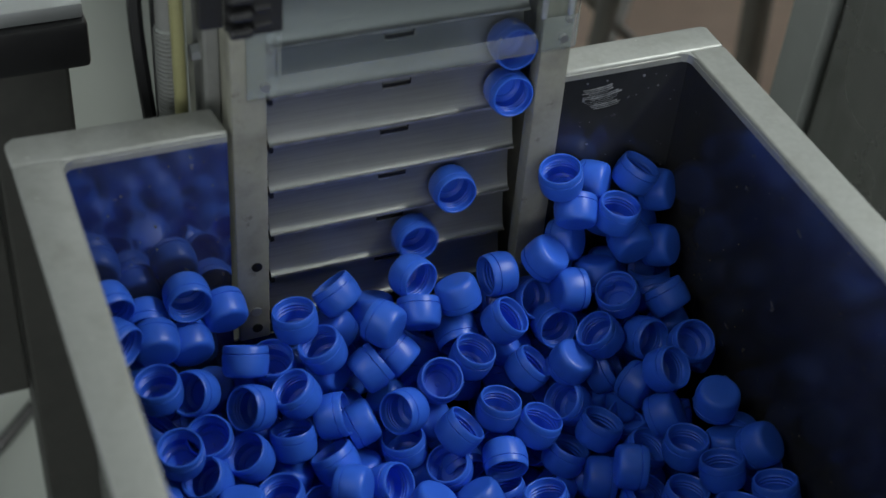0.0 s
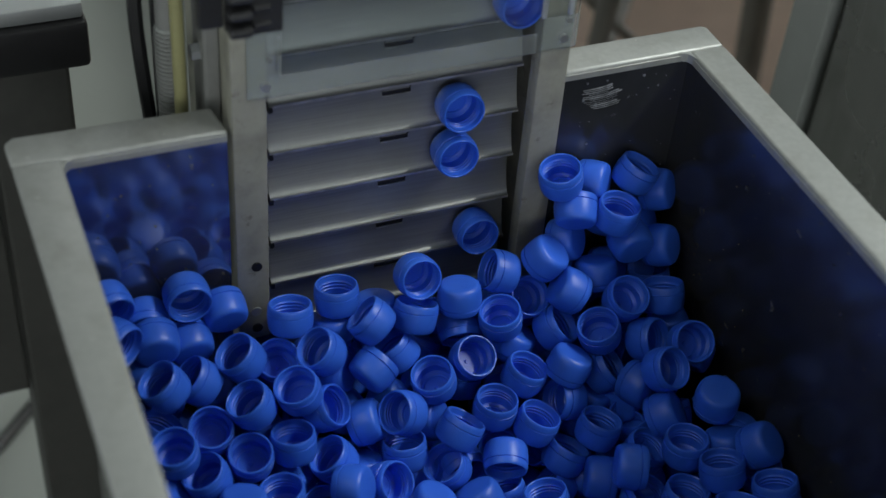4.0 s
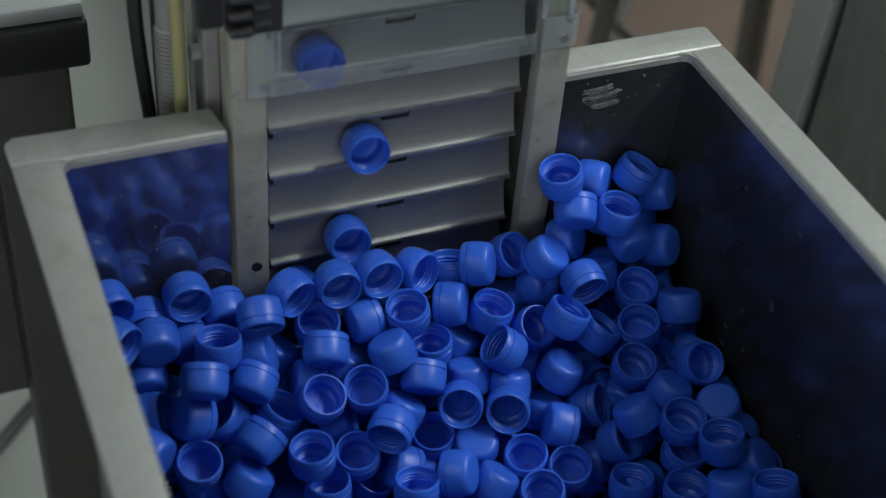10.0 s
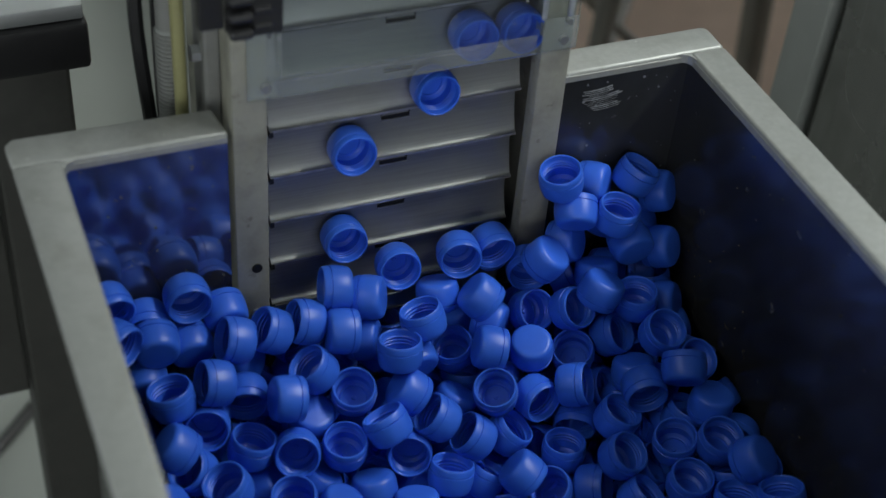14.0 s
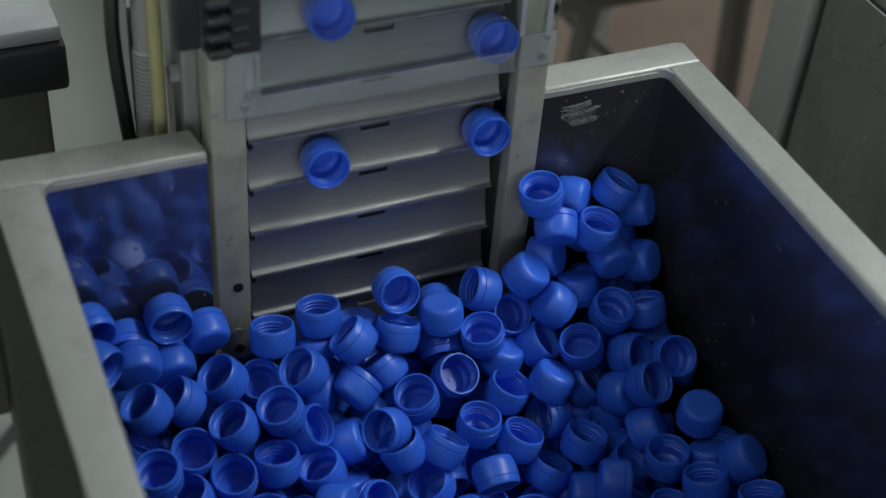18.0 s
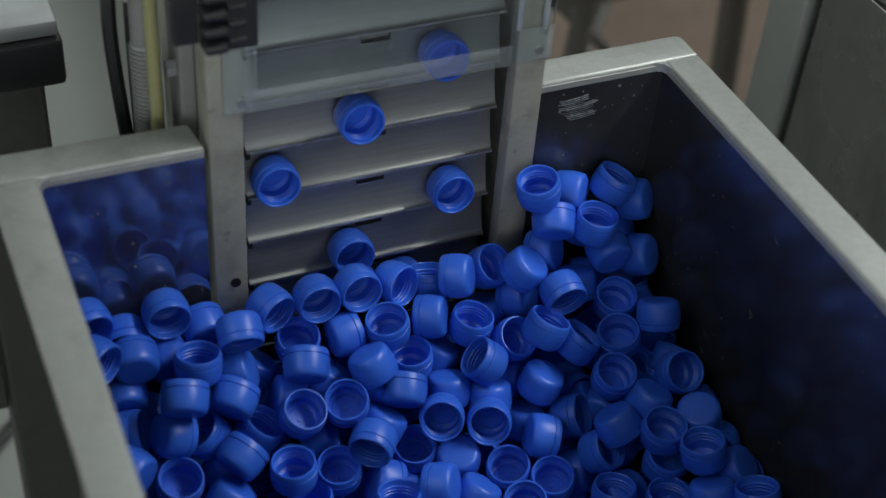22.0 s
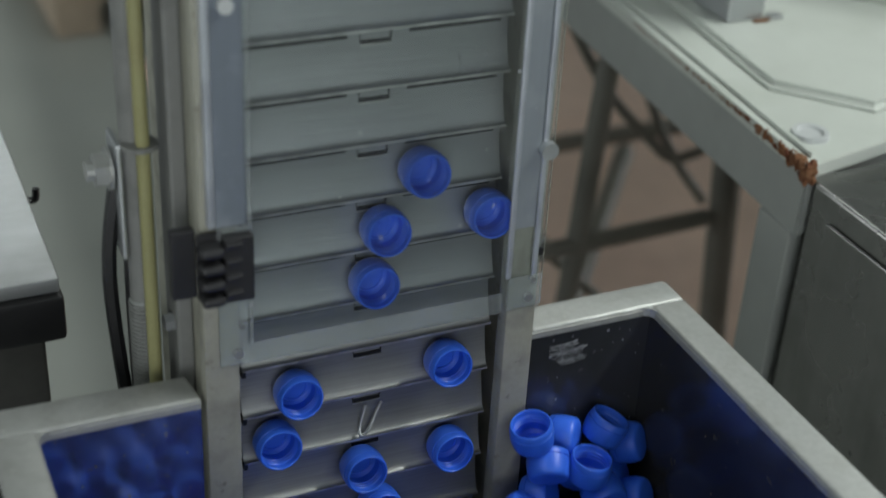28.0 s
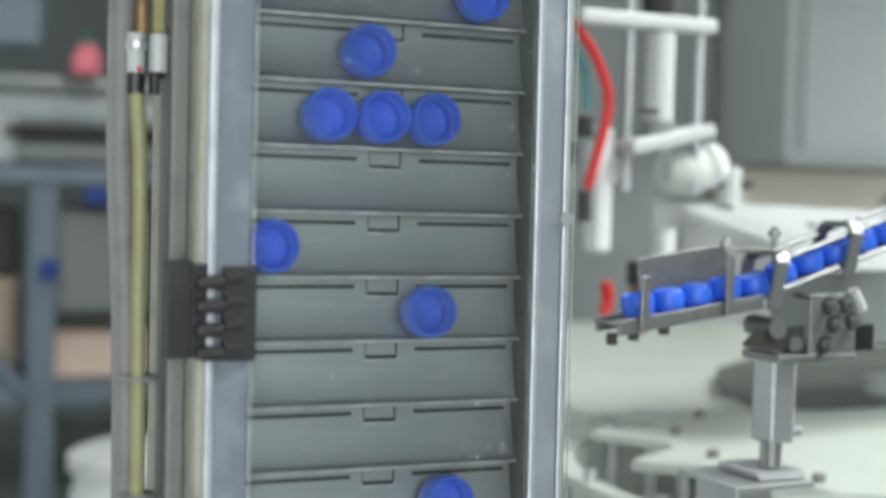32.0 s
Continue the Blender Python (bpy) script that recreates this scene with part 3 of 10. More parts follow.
inlay = mpoly([(0.734, 0.212), (0.80, 0.140), (2.1, 0.40), (2.1, 2.5), (0.90, 2.5), (0.768, 0.60)], TZ + 0.0005, TZ + 0.0090)
bmesh.ops.bevel(inlay, geom=[e for e in inlay.edges if all(v.co.z > TZ + MZ + 0.005 for v in e.verts)], offset=0.0060, segments=3, affect="EDGES")
part("inlay", inlay, CREAM, machine, smooth=True)
part("edge_bead", mpoly([(0.690, 0.086), (0.6935, 0.0885), (0.7270, 0.60), (0.85, 2.55), (0.8465, 2.55), (0.7235, 0.60)], TZ + 0.0005, TZ + 0.0040), CREAM, machine)
part("apron", mpoly([(0.683, 0.080), (0.716, 0.60), (0.84, 2.5), (0.858, 2.5), (0.734, 0.60), (0.701, 0.085)], TZ - 0.070, TZ - 0.0125), LEGPAINT, machine)
part("apron", mpoly([(0.684, 0.0765), (0.688, 0.0965), (2.2, 0.402), (2.2, 0.382)], TZ - 0.070, TZ - 0.0130), LEGPAINT, machine)
part("leg", mbox(0.684, 0.722, 0.086, 0.133, FLOOR_Z, TZ - 0.071, 0.002), LEGPAINT, machine)
part("leg", mbox(0.742, 0.792, 0.90, 0.95, FLOOR_Z, TZ - 0.071, 0.002), LEG, machine)
part("leg", mbox(0.82, 0.87, 0.95, 1.0, FLOOR_Z, TZ - 0.071, 0.002), LEGPAINT, machine)
part("foot_plug", lathe([(0.0, 0.0015), (0.010, 0.0015), (0.0120, 0.0042), (0.0160, 0.0045), (0.0172, 0.0), (0.0, 0.0)], 24), PALE, machine, "clear plastic plug", True).location = (0.715 - 0.9, 0.122 - 0.6, TZ + MZ)
rust = bmesh.new()
rng = random.Random(5)
for i in range(520):
    fine = i > 300
    u = rng.random() ** (1.3 if fine else 3.2)
    spread = 0.0012 + 0.0075 * (1 - u) ** 6
    px, py = 0.6805 + 0.021 * u + rng.uniform(-1, 1) * spread * 0.5, 0.072 + 0.33 * u
    r = rng.uniform(0.0007, 0.0016) if fine else rng.uniform(0.0010, 0.0034) * (1.15 - u)
    b2 = bmesh.new()
    bmesh.ops.create_icosphere(b2, subdivisions=1, radius=r)
    b2.transform(Matrix.Translation((px - 0.9, py - 0.6, TZ + MZ - 0.004 + rng.uniform(-1, 0.5) * spread * 1.3)) @ pose(0, 0, 0, rng.uniform(0, 90), rng.uniform(0, 90), 0) @ Matrix.Diagonal((1, 1.5, 0.8, 1)))
    join(rust, b2)
part("rust_scale", rust, RUST, machine, "flaking brown rust along the edge")

# square post with its clamp plate and shaft
post = part("post", mbox(0.772, 0.815, 0.342, 0.412, TZ + 0.0095, 0.300, 0.002), STEEL, machine, "square stainless post")
part("plate", mbox(0.764, 0.858, 0.332, 0.430, 0.3005, 0.3065, 0.001), STEEL, post)
part("collar", mbox(0.800, 0.858, 0.345, 0.415, 0.307, 0.3155, 0.003), STEEL, post)
part("shaft", mbox(0.818, 0.847, 0.352, 0.386, 0.342, 0.440, 0.003), STEEL, post)
part("pin", rod((0.832 - 0.9, 0.369 - 0.6, 0.316 + MZ), (0.832 - 0.9, 0.369 - 0.6, 0.3415 + MZ), 0.011, 16), CHUTE, post)
part("clamp_screw", rod((0.847 - 0.9, 0.37 - 0.6, 0.352 + MZ), (0.866 - 0.9, 0.37 - 0.6, 0.352 + MZ), 0.007, 8), STEEL, post)
part("foot", mbox(0.800, 0.818, 0.334, 0.3388, TZ + 0.0095, TZ + 0.0115, 0.0006), RUST, post)
part("shim", mbox(0.8205, 0.836, 0.336, 0.348, TZ + 0.0095, TZ + 0.0130, 0.001), STEEL, post)

# star wheel: scalloped plates, a guide ring on pillars
SX, SY = 1.37, 0.70


def scallops(radius, count, depth, first):
    """The outline of a star plate with round pockets cut into its edge."""
    line = []
    for i in range(count):
        mid = first + 2 * math.pi * i / count
        half = math.pi / count
        for k in range(15):
            u = -1 + 2 * k / 15
            dip = depth * (0.5 + 0.5 * math.cos(math.pi * u)) ** 0.62
            line.append((SX + (radius - dip) * math.cos(mid + half * u), SY + (radius - dip) * math.sin(mid + half * u)))
    return line


part("base_disc", rod((SX - 0.9, SY - 0.6, TZ + 0.0065 + MZ), (SX - 0.9, SY - 0.6, 0.0720 + MZ), 0.462, 64), CREAM, machine, "cream drum under the star plate")
part("step_ring", rod((SX - 0.9, SY - 0.6, TZ + 0.0065 + MZ), (SX - 0.9, SY - 0.6, TZ + 0.0160 + MZ), 0.545, 72), CREAM, machine, "low round step on the table")
part("star_plate", mpoly(scallops(0.505, 13, 0.070, radians(207.8)), 0.086, 0.098), CREAM, machine, "cream scalloped star plate")
part("star_plate", mpoly(scallops(0.478, 13, 0.100, radians(162.85)), 0.240, 0.252), CREAM, machine, "cream scalloped star plate")
part("star_hub", rod((SX - 0.9, SY - 0.6, TZ + MZ), (SX - 0.9, SY - 0.6, 0.239 + MZ), 0.28, 40), CREAM, machine)
ring = [(SX + 0.530 * math.cos(a), SY + 0.530 * math.sin(a)) for a in [radians(100 + 150 * k / 60) for k in range(61)]]
ring += [(SX + 0.500 * math.cos(a), SY + 0.500 * math.sin(a)) for a in [radians(250 - 150 * k / 60) for k in range(61)]]
part("guide_ring", mpoly(ring, 0.205, 0.219), CREAM, machine)
for k, deg in enumerate((118, 146, 172, 190, 222, 244)):
    x_, y_ = SX + 0.514 * math.cos(radians(deg)), SY + 0.514 * math.sin(radians(deg))
    pil = part("pillar", rod((x_ - 0.9, y_ - 0.6, TZ + MZ), (x_ - 0.9, y_ - 0.6, 0.205 + MZ), 0.009, 12), STEEL, machine)
    part("pillar_nut", rod((x_ - 0.9, y_ - 0.6, 0.219 + MZ), (x_ - 0.9, y_ - 0.6, 0.234 + MZ), 0.009, 6), STEEL, pil)
    part("pillar_foot", rod((x_ - 0.9, y_ - 0.6, TZ + 0.006 + MZ), (x_ - 0.9, y_ - 0.6, TZ + 0.014 + MZ), 0.015, 12), STEEL, pil)
for k in range(5):
    a = radians(121.3 + 27.69 * k)
    x_, y_ = SX + 0.405 * math.cos(a), SY + 0.355 * math.sin(a)
    part("spacer", rod((x_ - 0.9, y_ - 0.6, 0.098 + MZ), (x_ - 0.9, y_ - 0.6, 0.2395 + MZ), 0.009, 10), STEEL, machine)
    part("spacer_nut", rod((SX + 0.36 * math.cos(a) - 0.9, SY + 0.36 * math.sin(a) - 0.6, 0.252 + MZ), (SX + 0.36 * math.cos(a) - 0.9, SY + 0.36 * math.sin(a) - 0.6, 0.262 + MZ), 0.008, 6), LEG, machine)
part("deck", mpoly([(1.10, 1.20), (1.45, 1.12), (2.6, 1.15), (2.6, 2.6), (1.10, 2.6)], TZ, 0.232), CREAM, machine)
part("pit", mpoly([(1.318, 1.062), (1.36, 1.17), (1.430, 1.32), (1.56, 1.50), (1.78, 1.66), (2.2, 1.80), (2.6, 1.85), (2.6, 1.12), (1.95, 1.06), (1.60, 1.03), (1.42, 1.02)], 0.2525, 0.2560), PIT, machine, "dark grey sunken plate")
for x_, y_ in ((1.66, 1.12), (1.84, 1.20), (1.75, 1.06)):
    part("pit_block", rod((x_ - 0.9, y_ - 0.6, 0.2562 + MZ), (x_ - 0.9, y_ - 0.6, 0.285 + MZ), 0.05, 14), PALE, machine)
hood = bmesh.new()
corners = [(1.078, 1.0, 0.580), (1.14, 0.75, 0.519), (1.75, 0.86, 0.500), (1.95, 1.12, 0.562)]
high = [hood.verts.new((x - 0.9, y - 0.6, z + MZ)) for x, y, z in corners]
low = [hood.verts.new((x - 0.9, y - 0.6, 0.41 + MZ)) for x, y, z in corners]
hood.faces.new(high)
hood.faces.new(low[::-1])
for i in range(4):
    j = (i + 1) % 4
    hood.faces.new((low[i], low[j], high[j], high[i]))
bmesh.ops.recalc_face_normals(hood, faces=hood.faces)
bmesh.ops.bevel(hood, geom=hood.edges[:], offset=0.006, segments=2, affect="EDGES")
cov_ = part("white_cover", hood, PALE, machine, "white sloping sheet cover")
part("cover_screw", rod((1.30 - 0.9, 0.90 - 0.6, 0.535 + MZ), (1.30 - 0.9, 0.90 - 0.6, 0.552 + MZ), 0.012, 8), STEEL, cov_)
part("column", mbox(1.62, 1.80, 1.00, 1.08, 0.2005, 0.4095, 0.004), GREYPAINT, machine)

# stainless cabinet in front of the table
cabinet = thing("steel_cabinet", 0.932, -0.12, FLOOR_Z, "dull stainless steel cabinet standing by the machine", "cabinet")
part("body", box(-0.244, 0.65, -0.40, 0.194, 0.0, 0.795, 0.004), CABINET, cabinet)
part("door", box(-0.2475, -0.2445, -0.36, 0.165, 0.05, 0.770, 0.001), CABINET, cabinet)
part("top_sheet", box(-0.2480, 0.655, -0.405, 0.196, 0.7955, 0.7985, 0.001), CABINET, cabinet)
# dark filler added for the shade in the gap before the table leg
part("gap_shade", box(-0.236, 0.60, 0.1945, 0.203, 0.0, 0.780), DARK, cabinet, "dark filler standing for the shade between cabinet and leg")

# ---------------------------------------------------------------- cap chute
chute = thing("cap_chute", 0.692, 0.37, 0.447, "steel rail chute holding a row of blue caps", "chute")
CH = Vector((0.692, 0.37, 0.447))


def along(u, dy=0.0, dz=0.0):
    """A point on the chute's floor, u metres from the first cap: a gentle slope, then a steeper one."""
    z = 0.4674 + 0.154 * u if u < 0.14 else 0.488 + 0.33 * (u - 0.14)
    return Vector((u - 0.032, dy, z - 0.447 + dz))


def sloped(u0, u1, y0, y1, dz0, dz1, bevel=0.001):
    """A straight bar lying along the chute."""
    p_, q_ = along(u0), along(u1)
    turn = Matrix.Translation(p_) @ Matrix.Rotation(-math.atan2(q_.z - p_.z, q_.x - p_.x), 4, "Y")
    return box(0, (q_ - p_).length, y0, y1, dz0, dz1, bevel, m=turn)


for dy_ in (-0.0205, 0.0205):
    part("side_rail", tube([along(u, dy_, 0.031) for u in (0.15, 0.22, 0.32, 0.44)], 0.0030, 8), CHUTE, chute, smooth=True)
    part("side_rail", tube([along(u, dy_, 0.001) for u in (0.15, 0.22, 0.32, 0.44)], 0.0034, 8), CHUTE, chute, smooth=True)
    part("side_bar", sloped(-0.024, 0.139, dy_ - 0.0025, dy_ + 0.0025, -0.011, 0.003), CHUTE, chute)
part("back_bar", sloped(0.030, 0.139, 0.0235, 0.0260, 0.004, 0.052), CHUTE, chute)
part("floor_strip", sloped(-0.024, 0.139, -0.0175, 0.0175, -0.003, -0.0005), CHUTE, chute)
part("floor_strip", sloped(0.141, 0.44, -0.0165, 0.0165, -0.003, -0.0005), PIT, chute)
for u_, top_ in ((0.002, 0.042), (0.097, 0.050)):
    p_ = along(u_)
    part("strut", box(p_.x - 0.0045, p_.x + 0.0045, -0.0275, -0.0235, p_.z - 0.010, p_.z + top_, 0.001), CHUTE, chute)
for u_ in (0.097, 0.153):
    p_ = along(u_)
    part("stud", rod((p_.x, -0.018, p_.z + 0.036), (p_.x, -0.018, p_.z + 0.066), 0.0032, 8), CHUTE, chute)
    part("stud_nut", rod((p_.x, -0.018, p_.z + 0.056), (p_.x, -0.018, p_.z + 0.062), 0.0062, 6), CHUTE, chute)
part("tie_bar", box(along(0.090).x, along(0.160).x, -0.0250, -0.0110, along(0.097).z + 0.0505, along(0.097).z + 0.0545, 0.001), CHUTE, chute)
for u_ in (-0.018, 0.006, 0.040):
    p_ = along(u_)
    part("bolt", rod((p_.x, 0, p_.z - 0.011), (p_.x, 0, p_.z - 0.022), 0.0055, 8), DARK, chute)
for u_ in (0.150, 0.240):
    a_ = along(u_)
    hoop = [(-0.030, -0.014), (-0.030, 0.034), (-0.020, 0.044), (0.020, 0.044), (0.030, 0.034), (0.030, -0.014), (0.025, -0.014), (0.025, 0.031), (0.017, 0.038), (-0.017, 0.038), (-0.025, 0.031), (-0.025, -0.014)]
    bm_ = bmesh.new()
    va_ = [bm_.verts.new((a_.x - 0.0075 + z * 0.22, y, a_.z + z)) for y, z in hoop]
    vb_ = [bm_.verts.new((a_.x + 0.0075 + z * 0.22, y, a_.z + z)) for y, z in hoop]
    for f_ in ((0, 1, 10, 11), (1, 2, 9, 10), (2, 3, 8, 9), (3, 4, 7, 8), (4, 5, 6, 7)):
        bm_.faces.new([va_[k] for k in f_])
        bm_.faces.new([vb_[k] for k in f_][::-1])
    for k in range(len(hoop)):
        j = (k + 1) % len(hoop)
        bm_.faces.new((va_[k], vb_[k], vb_[j], va_[j]))
    bmesh.ops.recalc_face_normals(bm_, faces=bm_.faces)
    bmesh.ops.bevel(bm_, geom=[e for e in bm_.edges], offset=0.0012, segments=2, affect="EDGES")
    part("hoop", bm_, CHUTE, chute)
clamp = part("clamp", box(0.120, 0.215, -0.028, 0.024, -0.0130, -0.0060, 0.001), CHUTE, chute, "bolted clamp plates")
part("clamp_plate", box(0.154, 0.211, -0.036, -0.032, -0.021, 0.046, 0.002), CHUTE, clamp)
part("clamp_plate", extrude([(0.080, -0.004), (0.096, 0.010), (0.152, 0.014), (0.152, -0.013), (0.120, -0.010)], 0.026, 0.030, m=Matrix.Rotation(radians(90), 4, "X")), DARK, clamp)
part("arm", box(0.154, 0.215, -0.031, -0.006, 0.0400, 0.0450, 0.001), CHUTE, clamp)
part("foot_plate", box(0.116, 0.211, -0.040, 0.022, -0.0215, -0.0135, 0.0015), CHUTE, clamp)
for x_, z_ in ((0.176, 0.034), (0.183, 0.016), (0.205, 0.019), (0.196, 0.036), (0.172, -0.004)):
    part("washer", rod((x_, -0.0375, z_), (x_, -0.0361, z_), 0.0088, 14), DARK, clamp)
    part("clamp_bolt", rod((x_, -0.044, z_), (x_, -0.0376, z_), 0.0062, 6), CHUTE, clamp)
    part("bolt_end", rod((x_, -0.050, z_), (x_, -0.044, z_), 0.0036, 8), CHUTE, clamp)
part("roller", rod((0.118, -0.034, 0.012), (0.118, 0.010, 0.012), 0.0105, 16), CHUTE, clamp)
part("roller", rod((0.140, -0.034, -0.004), (0.140, 0.010, -0.004), 0.0080, 16), CHUTE, clamp)
part("rod_end", rod((0.205, -0.036, 0.050), (0.218, -0.036, 0.030), 0.006, 8), PALE, clamp)
part("motor_box", box(0.222, 0.420, 0.020, 0.12, -0.012, 0.062, 0.004), PANEL, chute, "grey drive box")
part("motor_end", box(0.196, 0.250, -0.020, 0.018, -0.014, 0.014, 0.002), BLACK, chute)

# ---------------------------------------------------------------- filling heads and pipes behind the machine
head = thing("bottle_filler", 0.99, 0.95, TZ, "blurred filling head with rods, hoses and clamps", "machine part")
for x_ in (0.015, 0.131):
    part("guide_rod", rod((x_, 0, 0.56), (x_, 0, 0.90), 0.0068, 10), STEEL, head)
part("cylinder", rod((0.066, 0, 0.66), (0.066, 0, 0.785), 0.020, 18), PALE, head)
part("yoke", box(-0.075, 0.148, -0.02, 0.02, 0.788, 0.808, 0.004), PALE, head)
part("yoke", box(-0.004, 0.136, -0.03, 0.03, -0.010, 0.010, 0.004, m=Matrix.Translation((0.012, 0, 0.620)) @ Matrix.Rotation(-0.22, 4, "Y")), PALE, head)
part("neck", rod((0.066, 0, 0.635), (0.066, 0, 0.659), 0.026, 14), PANEL, head)
part("collar", rod((0.045, -0.03, 0.672), (0.020, -0.03, 0.672), 0.005, 8), DARK, head)
part("knob", rod((0.060, 0, 0.812), (0.060, 0, 0.88), 0.022, 14), BLACK, head)
part("bulb", lathe([(0.0, 0.0), (0.026, 0.006), (0.037, 0.025), (0.038, 0.060), (0.028, 0.075), (0.0, 0.078)], 18), CREAM, head, smooth=True).matrix_basis = Matrix.Translation((0.090, 0.03, 0.592)) @ pose(0, 0, 0, 0, 90, 0)
part("bulb_end", lathe([(0.0, 0.0), (0.030, 0.004), (0.034, 0.016), (0.026, 0.028), (0.0, 0.030)], 18), WHITE, head, smooth=True).matrix_basis = Matrix.Translation((0.164, 0.03, 0.600)) @ pose(0, 0, 0, 0, 90, 0)
part("coupling", rod((0.196, 0.03, 0.575), (0.250, 0.03, 0.575), 0.008, 10), DARK, head)
part("cross", rod((0.214, 0.03, 0.545), (0.214, 0.03, 0.60), 0.016, 12), PALE, head)
part("hose", tube([(-0.080, 0, 0.795), (-0.063, 0, 0.774), (-0.038, 0, 0.742), (-0.018, 0, 0.695), (-0.020, 0, 0.655), (-0.032, 0, 0.610), (-0.046, 0, 0.560)], 0.0072, 8), RED, head, "red air hose", True)
part("hose", tube([(-0.085, 0.02, 0.785), (-0.062, 0.02, 0.755), (-0.042, 0.02, 0.713), (-0.040, 0.02, 0.670)], 0.0068, 8), TEAL, head, "teal air hose", True)
part("fitting", rod((-0.042, 0.02, 0.632), (-0.042, 0.02, 0.662), 0.011, 10), BLACK, head)
part("fitting", rod((-0.064, 0.02, 0.595), (-0.064, 0.02, 0.625), 0.011, 10), BLACK, head)
part("fitting", rod((-0.050, 0, 0.515), (-0.050, 0, 0.558), 0.010, 10), DARK, head)
part("manifold", box(-0.024, 0.004, 0.01, 0.05, 0.470, 0.650, 0.008), WHITE, head)
part("manifold", box(0.004, 0.020, 0.01, 0.05, 0.570, 0.605, 0.006), WHITE, head)
part("bottle_neck", lathe([(0.0, 0.0), (0.050, 0.0), (0.046, 0.008), (0.018, 0.020), (0.016, 0.075), (0.020, 0.080), (0.0, 0.080)], 16), WHITE, head, smooth=True).location = (0.085, 0, 0.430)
part("fitting", rod((0.042, 0, 0.356), (0.042, 0, 0.425), 0.013, 10), BRASS, head)
part("fitting", rod((0.042, 0, 0.426), (0.042, 0, 0.46), 0.017, 10), DARK, head)
part("hose", tube([(-0.012, 0, 0.43), (-0.006, 0, 0.405), (-0.014, 0, 0.385)], 0.009, 8), RED, head)

panel = thing("grey_cabinet", 2.93, 3.6, FLOOR_Z, "tall grey sheet metal cabinet far behind", "cabinet")
part("body", box(-1.10, 0.05, 0, 0.8, 0.0, 2.6, 0.01), PANEL, panel)
part("door", box(-1.05, 0.0, -0.012, -0.001, 0.1, 2.5, 0.003), PANEL, panel)
panel2 = thing("grey_cabinet", 3.72, 3.2, FLOOR_Z, "tall pale grey cabinet with open space under it", "cabinet")
part("body", box(-0.72, 1.6, 0, 0.8, 1.475, 2.6, 0.01), PANEL2, panel2)
part("door", box(-0.66, 1.5, -0.012, -0.001, 1.52, 2.55, 0.003), PANEL2, panel2)
part("base", box(-0.72, 1.6, 0.3, 0.8, 0.0, 1.470, 0.01), BEIGE, panel2)
motor = thing("pump", 3.05, 2.6, FLOOR_Z + 0.0, "grey pump with pipe fittings on a stand", "pump")
part("stand", box(-0.2, 0.3, -0.1, 0.2, 0.0, 1.30, 0.01), GREYPAINT, motor)
part("body", rod((-0.12, 0, 1.345), (0.16, 0, 1.345), 0.042, 18), PANEL, motor)
part("pipe", rod((0.0, 0, 1.345), (0.0, 0, 1.44), 0.03, 12), PALE, motor)

# ---------------------------------------------------------------- pipe frame and floor sheet under the machine
# thin sheet standing for the tan floor, brightened by its colour
sheet = thing("tan_floor_sheet", 1.2, 1.2, FLOOR_Z, "pinkish tan floor under the machine, laid as a thin sheet", "cardboard")
part("board", box(-0.62, 1.4, -1.05, 1.0, 0.001, 0.012), TAN, sheet)
frame_ = thing("pipe_frame", 1.0, 0.8, FLOOR_Z, "grey tubular frame under the machine", "frame")
for a_, b_, r_ in (((-0.207, -0.15, 0.0), (-0.158, -0.15, 0.735), 0.0145), ((0.079, -0.15, 0.0), (0.019, -0.15, 0.735), 0.0205), ((-0.30, -0.155, 0.378), (0.02, -0.15, 0.384), 0.0125),
                   ((-0.18, -0.1, 0.12), (0.3, 0.5, 0.12), 0.018), ((-0.3, 0.6, 0.10), (0.6, 0.6, 0.10), 0.018)):
    part("tube", rod(a_, b_, r_, 14), LEG, frame_, smooth=True)
part("hoop", tube([(-0.17, -0.05, 0.66), (-0.105, -0.05, 0.553), (-0.02, -0.05, 0.459), (0.025, -0.05, 0.424), (0.10, -0.05, 0.440)], 0.0075, 8), LEG, frame_, smooth=True)
part("loop", tube([(-0.08, -0.05, 0.66), (-0.045, -0.05, 0.560), (0.012, -0.05, 0.443), (0.085, -0.05, 0.345)], 0.0075, 8), LEG, frame_, smooth=True)
part("loop", tube([(-0.20, -0.05, 0.36), (-0.15, -0.05, 0.290), (-0.05, -0.05, 0.180), (0.02, -0.05, 0.02)], 0.0085, 8), LEG, frame_, smooth=True)
part("tag", box(-0.113, -0.088, -0.43, -0.42, 0.565, 0.600, 0.002), WHITE, frame_, "white plastic block")
part("tag", box(-0.110, -0.094, -0.43, -0.42, 0.515, 0.560, 0.002), STEEL, frame_)
bottle = thing("white_bottle", 0.87, 0.42, FLOOR_Z, "white plastic bottle on the floor under the table", "bottle")
part("body", lathe([(0.0, 0.0), (0.04, 0.0), (0.042, 0.12), (0.015, 0.17), (0.015, 0.2), (0.0, 0.2)], 16), WHITE, bottle, smooth=True)

# ---------------------------------------------------------------- far side of the hall
barrel = thing("white_barrel", 0.80, 2.80, FLOOR_Z + 0.1, "white plastic barrel with lid on a wooden pallet", "barrel")
part("body", lathe([(0.0, 0.0), (0.21, 0.0), (0.225, 0.10), (0.225, 0.48), (0.20, 0.54), (0.0, 0.54)], 32), WHITE, barrel, smooth=True)
